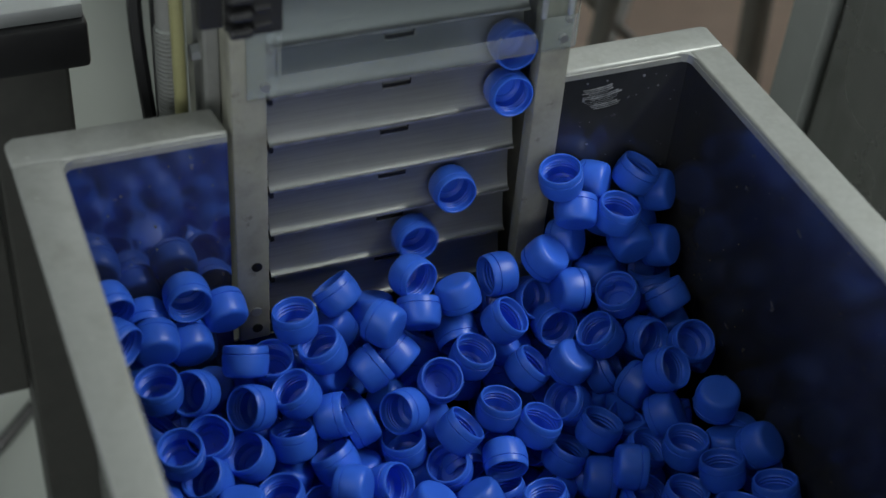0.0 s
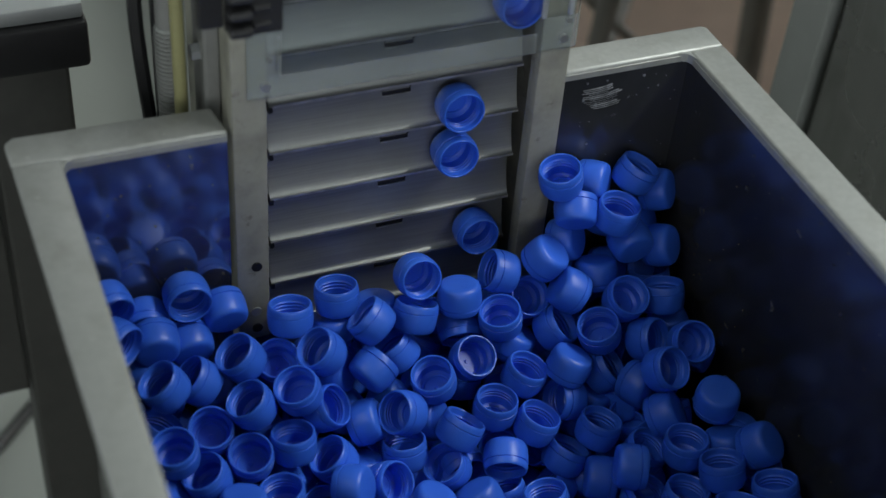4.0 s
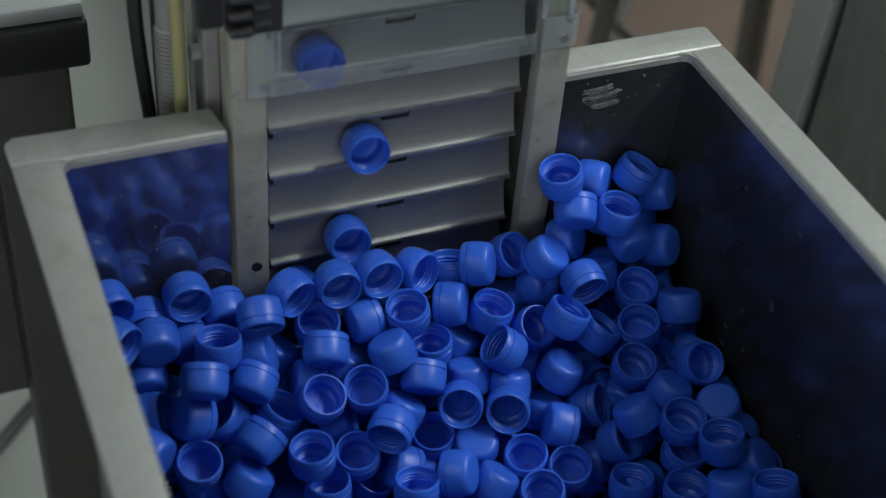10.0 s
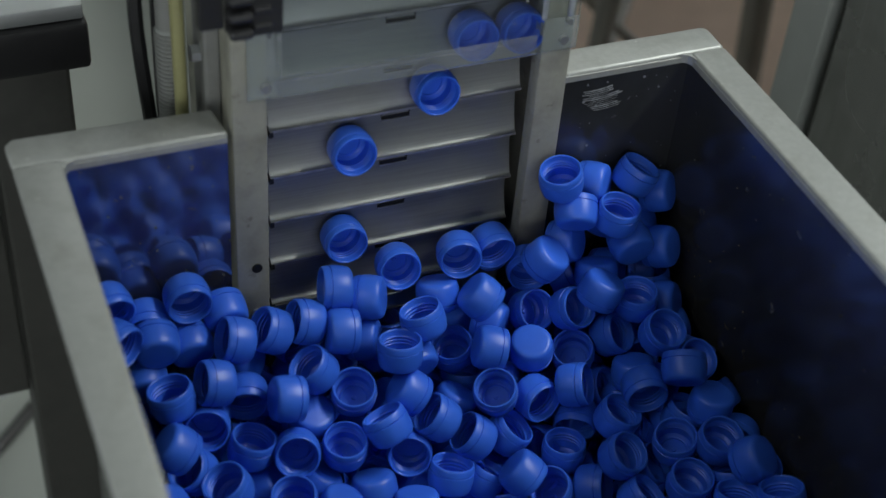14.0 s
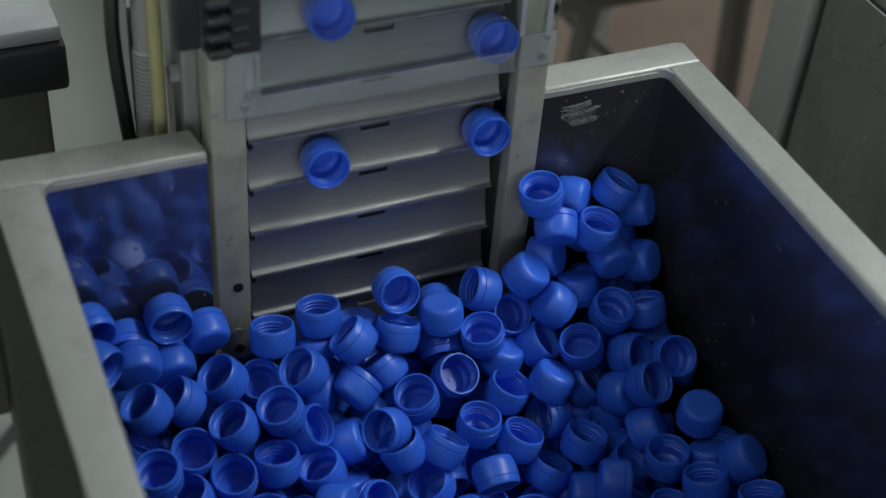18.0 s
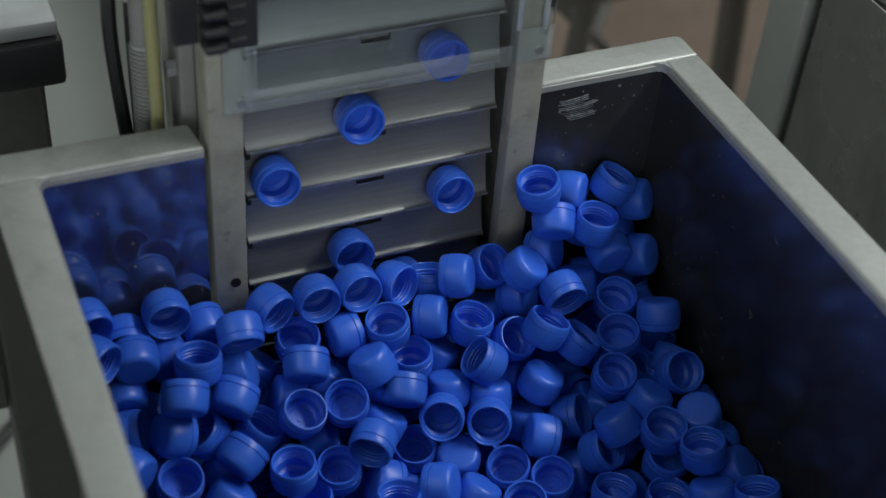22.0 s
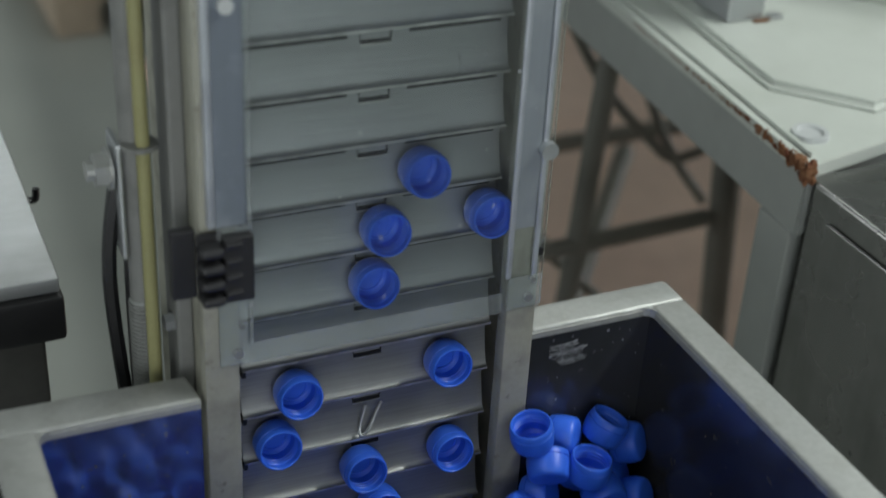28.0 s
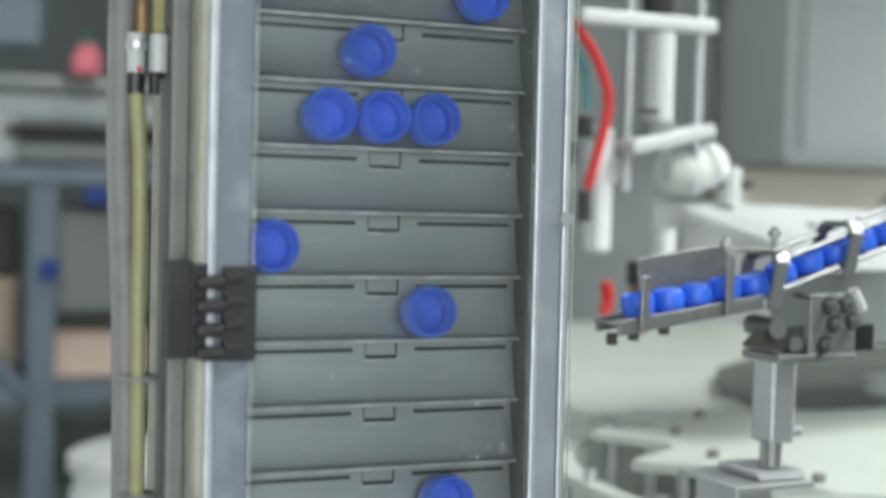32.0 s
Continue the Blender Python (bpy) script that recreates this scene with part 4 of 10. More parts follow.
part("lid", lathe([(0.0, 0.541), (0.232, 0.541), (0.232, 0.575), (0.20, 0.59), (0.0, 0.59)], 32), WHITE, barrel, smooth=True)
pallet = thing("wooden_pallet", 0.95, 2.9, FLOOR_Z, "pale wooden pallet on the grey floor", "pallet")
for k in range(6):
    part("board", box(-0.5, 0.5, -0.5 + 0.17 * k, -0.37 + 0.17 * k, 0.080, 0.0995, 0.003), WOOD, pallet)
for k in range(3):
    part("bearer", box(-0.5 + 0.45 * k, -0.4 + 0.45 * k, -0.5, 0.48, 0.0, 0.0795), WOOD, pallet)
wb = thing("work_bench", 0.9, 4.6, FLOOR_Z, "blue-grey steel work bench with goods on it", "bench", "work benches")
part("top", box(-0.75, 0.9, 0, 0.7, 1.335, 1.400, 0.005), FRAMEBLUE, wb)
for x_ in (-0.160, 0.62):
    part("leg", box(x_, x_ + 0.095, 0.02, 0.11, 0, 1.334), FRAMEBLUE, wb)
part("shelf", box(-0.75, 0.9, 0.05, 0.65, 0.52, 0.60), FRAMEBLUE, wb)
part("brace", rod((-0.55, 0.06, 0.95), (-0.10, 0.06, 0.50), 0.035, 8), FRAMEBLUE, wb)
part("crate", box(-0.050, 0.30, 0.12, 0.5, 0.85, 1.245, 0.02), PANEL, wb, "grey plastic crate")
part("crate_edge", box(-0.060, 0.30, 0.10, 0.119, 0.80, 0.848, 0.005), DARK, wb)
part("carton", box(-0.055, 0.30, 0.15, 0.5, 0.603, 0.78, 0.01), TAN, wb, "brown carton")
part("carton", box(-0.60, -0.17, 0.25, 0.6, 0.603, 0.98, 0.01), WOOD, wb, "brown carton")
part("dark_box", box(-0.34, -0.17, 0.20, 0.5, 1.00, 1.24, 0.01), DARK, wb)
part("machine_head", box(-0.20, 0.62, 0.1, 0.5, 1.405, 1.50, 0.03), PANEL, wb)
part("white_box", box(-0.50, -0.19, 0.1, 0.5, 1.402, 1.60, 0.03), PALE, wb)
part("tray", box(-0.25, 0.7, 0.05, 0.6, 1.51, 1.545, 0.01), DARK, wb)
part("block", box(-0.45, 0.7, 0.1, 0.6, 1.55, 1.66, 0.03), GREYPAINT, wb)
part("block", box(-0.30, 0.7, 0.15, 0.6, 1.665, 1.74, 0.03), PANEL, wb)
part("cloth", lathe([(0.0, 0.0), (0.055, 0.0), (0.060, 0.05), (0.04, 0.10), (0.0, 0.12)], 10), PINK, wb, "pink cloth bundle", True).location = (0.045, 0.08, 1.742)
part("cloth", lathe([(0.0, 0.0), (0.035, 0.0), (0.040, 0.05), (0.02, 0.16), (0.0, 0.18)], 10), GREENCLOTH, wb, "dark green bottle", True).location = (0.070, 0.22, 1.745)
part("cloth", box(-0.125, -0.060, -0.02, 0.015, 0.985, 1.060, 0.012), DEEPBLUE, wb, "blue cloth knot")
part("cloth", box(0.030, 0.20, 0.0, 0.04, 1.262, 1.325, 0.010), DEEPBLUE, wb, "blue cloth")
part("screen", box(-0.80, -0.08, 0.3, 0.5, 1.85, 2.05, 0.02), BLUEGREY, wb)
part("screen_post", box(-0.35, -0.29, 0.36, 0.42, 1.742, 1.849), DARK, wb)
wb2 = thing("work_bench", -0.7, 5.6, FLOOR_Z, "blue-grey steel work bench with goods on it", "bench", "work benches")
part("top", box(-0.9, 1.0, 0, 0.7, 1.02, 1.08, 0.005), FRAMEBLUE, wb2)
for x_ in (-0.82, 0.30, 0.90):
    part("leg", box(x_, x_ + 0.09, 0.02, 0.11, 0, 1.019), FRAMEBLUE, wb2)
part("crate", box(-0.4, 0.7, 0.1, 0.5, 1.081, 1.6, 0.02), PANEL, wb2)

# ---------------------------------------------------------------- bottle caps
CAP_R, CAP_H = 0.01525, 0.0212


def cap_meshes():
    """An open screw closure, mouth up: rounded crown below, straight band above, thread ridges inside."""
    r, h = CAP_R, CAP_H / 2
    outer = [(0.0, -h), (r * 0.74, -h), (r * 0.85, -h + 0.0003), (r * 0.93, -h + 0.0011), (r * 0.99, -h + 0.0026), (r * 1.03, -h + 0.0055),
             (r * 1.055, -h + 0.0095), (r * 1.060, -h + 0.0136), (r * 1.050, -h + 0.0154), (r * 1.000, -h + 0.0157), (r * 1.000, -h + 0.0162), (r * 1.045, -h + 0.0165), (r * 1.02, -h + 0.0190), (r, h - 0.0006), (r - 0.0005, h)]
    i = r - 0.0016
    inner = [(i + 0.0004, h), (i, h - 0.0005), (i, h - 0.0040)]
    for k in range(3):
        z = h - 0.0050 - 0.0026 * k
        inner += [(i - 0.0002, z), (i - 0.0009, z - 0.0006), (i - 0.0009, z - 0.0011), (i - 0.0002, z - 0.0018)]
    inner += [(i - 0.0003, h - 0.0138), (i - 0.0008, -h + 0.0032), (i - 0.0022, -h + 0.0018), (r * 0.68, -h + 0.0012), (r * 0.65, -h + 0.0020), (r * 0.60, -h + 0.0020), (r * 0.57, -h + 0.0012), (r * 0.12, -h + 0.0012), (r * 0.09, -h + 0.0020), (0.0, -h + 0.0020)]
    body = mesh(lathe(outer + inner, 26), BLUE, True)
    return body


CAP_MESH = cap_meshes()
CAP_LABEL = "open blue plastic screw closure lying in the hopper heap"


def cap(label=CAP_LABEL, group="caps in the hopper"):
    return tagged(new("bottle_closure", CAP_MESH), label, "closure", group)


# caps waiting in the chute
for k in range(13):
    c_ = cap("blue plastic screw closure waiting in the chute", "caps in the chute")
    u_ = 0.010 + 0.0332 * k
    tilt = -8.8 if u_ < 0.14 else -18.3
    c_.matrix_world = Matrix.Translation(CH + along(u_, 0.0, 0.0112)) @ Matrix.Rotation(radians(tilt), 4, "Y") @ pose(0, 0, 0, 180 if k % 3 else 0, 0, 8 * k)


def rest(x, y, z, a, b):
    """A cap that lies still: millimetres and two degrees of tilt."""
    cap().matrix_world = pose(x / 1000, y / 1000, z / 1000, a, b)


def heap_height(x, y):
    """The height of the heap's surface, sinking from the back wall to the front and banked against the right wall."""
    q = -y
    left = -0.127 - 0.80 * (q - 0.045) if q < 0.16 else -0.219 - 0.35 * (q - 0.16)
    if q < 0.13:
        left -= 0.040 * min(1.0, (0.22 - q) / 0.12)
    right = -0.150 - 0.22 * (q - 0.10)
    u = min(max((x - 0.33) / 0.13, 0.0), 1.0)
    u *= u * (3 - 2 * u)
    return left * (1 - u) + right * u


def deep_bed():
    """Two loose layers of caps below those that can be seen."""
    rng = random.Random(31)
    bm = bmesh.new()
    for step, down in ((0.031, 0.034), (0.034, 0.066)):
        for j in range(9):
            for i in range(14 if step < 0.033 else 12):
                x, y = 0.048 + step * i + rng.uniform(-0.005, 0.005), -0.052 - step * j + rng.uniform(-0.005, 0.005)
                x = min(max(x, 0.045), 0.455)
                turn = pose(x, min(y, -0.046), max(heap_height(x, y) - down + rng.uniform(-0.005, 0.005), -0.346), rng.gauss(0, 50) + (180 if rng.random() < 0.3 else 0), rng.gauss(0, 45), 0)
                first = len(bm.verts)
                bm.from_mesh(CAP_MESH)
                bm.verts.ensure_lookup_table()
                bmesh.ops.transform(bm, matrix=turn, verts=bm.verts[first:])
    tagged(part("closure_bed", bm, BLUE, smooth=True), "deeper layers of blue plastic closures in the hopper", "closures", kind="stuff")


deep_bed()


# caps at rest in the heap
def fill_heap():
    rest(97, -45.6, -118.5, 89, -43)
    rest(68.7, -43.5, -135, 82, -127)
    rest(122.9, -43.5, -141.3, -73, -8)
    rest(44.4, -45.3, -111.8, 78, 122)
    rest(70.5, -64.2, -137.7, -80, 40)
    rest(95.1, -56.1, -153.4, -77, -9)
    rest(43.2, -71.1, -122, 54, 91)
    rest(60.3, -67.1, -167.1, -76, 25)
    rest(368.2, -52.7, -73.9, 3, -13)
    rest(400.9, -43.5, -91.6, -42, -104)
    rest(433.1, -47.4, -89.1, 1, 26)
    rest(456.8, -45.7, -110.1, -40, -117)
    rest(407, -73.5, -100.1, 3, 7)
    rest(413.3, -50.4, -122.6, -49, 47)
    rest(443.4, -43.5, -134.6, -20, -141)
    rest(379, -62.5, -98.7, -52, 30)
    rest(378.9, -55.1, -132.4, -41, -120)
    rest(354, -72.6, -128.6, -14, -148)
    rest(420.6, -77.1, -126.2, -80, -4)
    rest(395.4, -78, -149.8, 25, -176)
    rest(415.1, -61.2, -164.4, -41, -122)
    rest(449, -75.6, -138.7, -43, -124)
    rest(449.3, -70, -177.8, -15, -3)
    rest(43.6, -191.1, -233.4, 57, 16)
    rest(76.8, -192.3, -233.5, -16, 49)
    rest(105, -186.4, -230, 34, 147)
    rest(136.7, -191.1, -227.7, -10, 7)
    rest(50.9, -216.6, -239.4, -29, 156)
    rest(79, -221, -239.6, -28, 42)
    rest(112.6, -217.1, -236.7, 11, -59)
    rest(144.4, -223.4, -237.7, -12, 46)
    rest(168, -221.1, -243.1, -58, 80)
    rest(204.6, -224.5, -242.4, 42, -39)
    rest(239.4, -225.2, -241.7, -19, -51)
    rest(263.1, -222.5, -242, 14, 2)
    rest(43.3, -247, -250, -41, -10)
    rest(73.8, -256.7, -255.6, -24, -32)
    rest(106.4, -249.1, -252.9, -18, -52)
    rest(144.5, -250.1, -247.1, -33, -163)
    rest(175.6, -256.6, -252.7, 11, 33)
    rest(202.9, -249.7, -248.6, 30, -5)
    rest(231.7, -256.3, -250.8, 28, 118)
    rest(262.4, -255.6, -255.4, 60, -94)
    rest(293.7, -251.2, -247.9, 21, 53)
    rest(331.3, -253.6, -250.6, -46, 16)
    rest(357.5, -248, -242.1, 11, 49)
    rest(44.6, -280.9, -260.2, 9, -4)
    rest(77.9, -278.7, -260.1, -37, 153)
    rest(104.7, -283.8, -262.3, 15, -24)
    rest(144, -283.1, -261.6, 8, -99)
    rest(173.7, -282.2, -262.6, -48, -81)
    rest(207.1, -284.5, -260.9, -3, -16)
    rest(239.9, -285.8, -263.7, 6, 75)
    rest(270.3, -280.7, -263.1, -14, -32)
    rest(300.4, -283.5, -264.8, -61, 25)
    rest(331.7, -281.4, -259, -74, -59)
    rest(360.8, -286.6, -252.5, -14, 23)
    rest(389.8, -282.4, -233, -25, -115)
    rest(46.6, -310.9, -268.9, -25, 109)
    rest(73.4, -315.1, -273.6, 7, -14)
    rest(112.7, -315.1, -269.8, 52, -26)
    rest(139.9, -312.7, -270.2, 62, 43)
    rest(176, -316, -274.8, -19, 37)
    rest(200.4, -314.1, -271.1, -8, 42)
    rest(234.9, -314.7, -269.3, 11, 35)
    rest(269.6, -316.7, -270.7, 2, -0)
    rest(294.5, -312.7, -272.2, -68, -76)
    rest(330.7, -315.5, -272.1, -58, -47)
    rest(361.9, -311.9, -262.3, 1, 16)
    rest(395.7, -309.1, -236.4, 41, -27)
    rest(420.6, -317.3, -214.8, 13, -170)
    rest(451.8, -311, -194.6, 29, -130)
    rest(48.6, -347.9, -283, 33, 42)
    rest(75.2, -342.1, -284.1, 29, -84)
    rest(112.8, -346, -287, 25, 162)
    rest(137.1, -348.8, -282.1, 58, 91)
    rest(169.6, -346.1, -282.3, 38, -11)
    rest(201.7, -349.3, -287.2, -18, 1)
    rest(236.4, -344, -280.2, -28, 22)
    rest(264.3, -343.7, -284.4, 34, 141)
    rest(295.2, -340.4, -280.3, -19, 128)
    rest(333.9, -345.7, -285.1, 47, 86)
    rest(363.4, -341.8, -268.6, -8, -140)
    rest(394.2, -342.2, -246.8, 57, -59)
    rest(424.3, -346.7, -222, -37, -51)
    rest(452.7, -346.4, -204.6, -3, -65)
    rest(43.3, -380.2, -297.3, 12, -135)
    rest(74.9, -378.3, -298.3, 1, 17)
    rest(111.4, -379.1, -293.1, -45, 48)
    rest(136.7, -380.1, -293.7, -20, 27)
    rest(174.3, -378.9, -297.2, -3, -67)
    rest(206.6, -377.3, -291.6, -30, -104)
    rest(235.6, -376.4, -294.2, -15, 59)
    rest(271.2, -378.8, -298.2, 13, -138)
    rest(299.9, -374.7, -294.4, -10, -26)
    rest(326.7, -373, -295.4, 24, 23)
    rest(360.9, -379.3, -287.3, -25, 62)
    rest(394.6, -378.6, -253.7, 29, -66)
    rest(426.6, -379.4, -225.9, 44, -151)
    rest(456.8, -376.3, -209.8, -14, 87)
    rest(49.8, -406.7, -308.5, 30, 38)
    rest(79.2, -405.2, -305.3, 23, 20)
    rest(106.2, -408.1, -306.8, 70, -34)
    rest(145.2, -409.2, -309.4, -56, 174)
    rest(175.7, -402.1, -307.3, 15, 53)
    rest(203.3, -403.1, -303.5, 3, -8)
    rest(239.7, -404.7, -301.5, -16, -166)
    rest(271.3, -405.2, -302.6, 30, 131)
    rest(299.8, -402.6, -300.3, -13, 178)
    rest(331.3, -407.1, -306.1, -56, 33)
    rest(365.5, -405.3, -286.4, 22, 42)
    rest(388.5, -407.5, -269.4, -5, -126)
    rest(425.9, -408.3, -232.8, 10, 169)
    rest(455.8, -404.9, -218.5, 36, -5)


fill_heap()

# ---------------------------------------------------------------- what moves
TRAVEL = [(0, 0), (.5, .039), (1, .0645), (1.5, .071), (6.4, .071), (6.5, .073), (7, .092), (7.5, .126), (8, .180), (8.3, .216), (8.6, .263), (9, .323), (9.5, .399), (10, .477), (10.5, .558),
          (11, .6395), (11.5, .710), (12, .767), (12.5, .817), (13, .8505), (13.5, .866), (15.5, .868), (16, .873), (16.5, .892), (17, .934), (17.5, .990), (18, 1.067), (18.3, 1.104), (18.6, 1.154)]
TRAVEL += [(19, 1.2137), (19.3, 1.258), (19.6, 1.301), (20, 1.358), (20.5, 1.414), (21, 1.4555), (21.5, 1.4765), (22, 1.4815), (23.5, 1.4826), (24, 1.485), (24.5, 1.506), (25, 1.61), (25.5, 1.765), (26, 1.93),
           (26.5, 2.055), (27, 2.096), (27.5, 2.148), (28, 2.206), (28.5, 2.244), (29, 2.268), (29.4, 2.272), (32, 2.272)]


def travel(t):
    """How far the belt has run, in metres."""
    return float(np.interp(t, [a for a, _ in TRAVEL], [b for _, b in TRAVEL]))


TIMES = sorted({a for a, _ in TRAVEL} | {round(0.2 * k, 1) for k in range(161) if not (1.5 < 0.2 * k < 6.4 or 13.5 < 0.2 * k < 15.5 or 22 < 0.2 * k < 23.5 or 29.4 < 0.2 * k < 32)})


def slat_pose(s):
    """The pose of a slat s metres along the loop, from the foot of the front run."""
    s %= LOOP
    if s < RUN:
        return pose(0, BACKY, BOTTOM + s)
    if s < RUN + math.pi * RADIUS:
        a = (s - RUN) / RADIUS
        return pose(0, BACKY + RADIUS - RADIUS * math.cos(a), BOTTOM + RUN + RADIUS * math.sin(a), -math.degrees(a))
    if s < 2 * RUN + math.pi * RADIUS:
        return pose(0, BACKY + 2 * RADIUS, BOTTOM + RUN - (s - RUN - math.pi * RADIUS), 180)
    a = (s - 2 * RUN - math.pi * RADIUS) / RADIUS
    return pose(0, BACKY + RADIUS + RADIUS * math.cos(a), BOTTOM - RADIUS * math.sin(a), 180 - math.degrees(a))


# caps that ride up: place across the belt, ledge number, and for those that slide, an earlier place until a time
RIDERS = [(.334, 1), (.335, 0), (.299, -2), (.298, -3, .272, .1), (.321, -5), (.336, -7), (.191, -7), (.197, -11), (.231, -13), (.220, -15), (.230, -16), (.184, -16), (.257, -17), (.304, -21),
          (.338, -21), (.279, -22), (.221, -23), (.217, -25), (.334, -26), (.216, -28), (.336, -28), (.337, -33), (.207, -34), (.301, -37, .272, 20.1), (.242, -38), (.183, -39), (.239, -41)]
RIDERS += [(.314, -40), (.215, -42), (.249, -42), (.282, -42), (.181, -44), (.282, -45), (.297, -48), (.335, -49), (.288, -53), (.262, -54), (.337, -54), (.255, -55), (.313, -57), (.202, -57),
           (.187, -58), (.251, -59), (.319, -59), (.265, -60), (.245, -33)]


def move(ob, *rows):
    """Key a cap from rows of seconds, millimetres and degrees."""
    walk(ob, [(t, pose(x / 1000, y / 1000, z / 1000, a, b, c)) for t, x, y, z, a, b, c in rows])


# a bent wire clip caught in one slat's slot
part("wire_clip", tube([(0.2560, -0.0140, 0.0262), (0.2515, -0.0165, 0.0105), (0.2510, -0.0195, 0.0045), (0.2565, -0.0185, 0.0065), (0.2640, -0.0150, 0.0190), (0.2680, -0.0140, 0.0262)], 0.0013, 6), STEEL, slats[58], "bent steel wire clip")


def motions():
    for i, s_ in enumerate(slats):
        s0 = LEDGE0 - BOTTOM - i * PITCH
        walk(s_, [(t, slat_pose(s0 + travel(t))) for t in TIMES])
    tilt = Matrix.Translation((0, -0.030, 0)) @ pose(0, 0, 0, LEAN)
    for k, (x, n, *slide) in enumerate(RIDERS):
        ob = cap("blue plastic screw closure riding up on an elevator slat", "caps on the elevator")
        rows = []
        spin = 37 * k
        for t in TIMES:
            z = LEDGE0 + 0.0178 + n * PITCH + travel(t)
            x_ = slide[0] if slide and t <= slide[1] else x
            if z < -0.225:
                p = (x_, 0.012, -0.225)
            elif z < 0.945:
                p = (x_, 0.0118, z)
            else:
                p = (0.155 + 0.034 * (k % 6), 0.158 + 0.0335 * (k // 6 % 5), 0.8725 + 0.023 * (k // 30))
            turn = pose(0, 0, 0, 84, 0, 0) if z < 0.945 else pose(0, 0, 0, 0, 0, 0)
            rows.append((t, tilt @ Matrix.Translation(p) @ turn @ pose(0, 0, 0, 0, 0, spin)))
        if (x, n) == (.245, -33):   # this one slips off its ledge
            rows = [r for r in rows if r[0] <= 19.0]
            rows += [(19.15, pose(.245, -.065, -.125, 120, 10, spin)), (19.3, pose(.235, -.10, -.178, 60, 30, spin)), (32.0, pose(.235, -.10, -.178, 60, 30, spin))]
        walk(ob, rows)
    move(cap(), (0,166.9,-67.1,-143,7,-8,-90), (0.7,166.9,-67.1,-143,7,-8,-90), (1,165.9,-64.7,-143,2,-12,-90), (1.2,164.9,-62.2,-143,-3,-17,-90), (7.5,164.9,-62.2,-143,-3,-17,-90), (8,166,-58.4,-134.2,-19,15,-96), (8.5,167,-54.7,-129.8,-45,42,-115), (9.1,168.1,-50.9,-130.1,-96,54,-162), (11.1,168.1,-50.9,-130.1,-96,54,-162), (11.5,168.1,-50.9,-139.7,-96,54,-162), (12,168.1,-50.9,-154.5,-96,54,-162), (12.4,168.1,-50.9,-174.6,-96,54,-162), (16.7,168.1,-50.9,-174.6,-96,54,-162), (17.1,230.5,-83.1,-205.8,-131,41,157), (17.4,292.9,-115.3,-242.2,-147,19,135), (17.8,355.2,-147.5,-283.8,-153,-7,120), (19.6,355.2,-147.5,-283.8,-153,-7,120), (19.9,355.2,-147.5,-264.8,-153,-7,120), (20.2,355.2,-147.5,-251.1,-153,-7,120), (20.5,355.2,-147.5,-242.5,-153,-7,120), (24.4,355.2,-147.5,-242.5,-153,-7,120), (25.3,355.2,-147.5,-242.5,-153,-7,120), (26.2,355.2,-147.5,-242.5,-153,-7,120), (32,355.2,-147.5,-242.5,-153,-7,120))
    move(cap(), (0,201.3,-55.7,-137.7,32,-38,-98), (0.2,201.3,-55.7,-137.7,32,-38,-98), (0.5,200.9,-56,-138.5,14,-26,-92), (0.7,200.5,-56.4,-139.3,-1,-13,-90), (6.7,200.5,-56.4,-139.3,-1,-13,-90), (7.1,200.7,-55.6,-132.6,-1,19,-91), (7.6,201,-54.8,-128.8,-2,52,-92), (8.1,201.2,-54.1,-128.1,-12,84,-102), (10.4,201.2,-54.1,-128.1,-12,84,-102), (10.8,200.8,-54.2,-128.9,19,80,-104), (11.2,200.4,-54.4,-129.8,42,77,-114), (11.7,200,-54.6,-130.7,63,75,-126), (16.7,200,-54.6,-130.7,63,75,-126), (17.1,200.2,-55.2,-131.3,23,53,-169), (17.4,200.4,-55.8,-134.1,15,27,179), (17.7,200.5,-56.4,-139.3,13,1,172), (20.1,200.5,-56.4,-139.3,13,1,172), (20.4,200.7,-55.6,-132.6,-19,-4,172), (20.7,201,-54.8,-128.8,-51,-7,175), (21,201.2,-54.1,-128.1,-84,-9,179), (24.4,201.2,-54.1,-128.1,-84,-9,179), (24.9,197.9,-48.6,-125.2,-85,-9,179), (25.3,194.7,-43.1,-127.5,-85,-9,180), (25.8,191.5,-37.5,-134.9,-85,-9,180), (32,191.5,-37.5,-134.9,-85,-9,180))
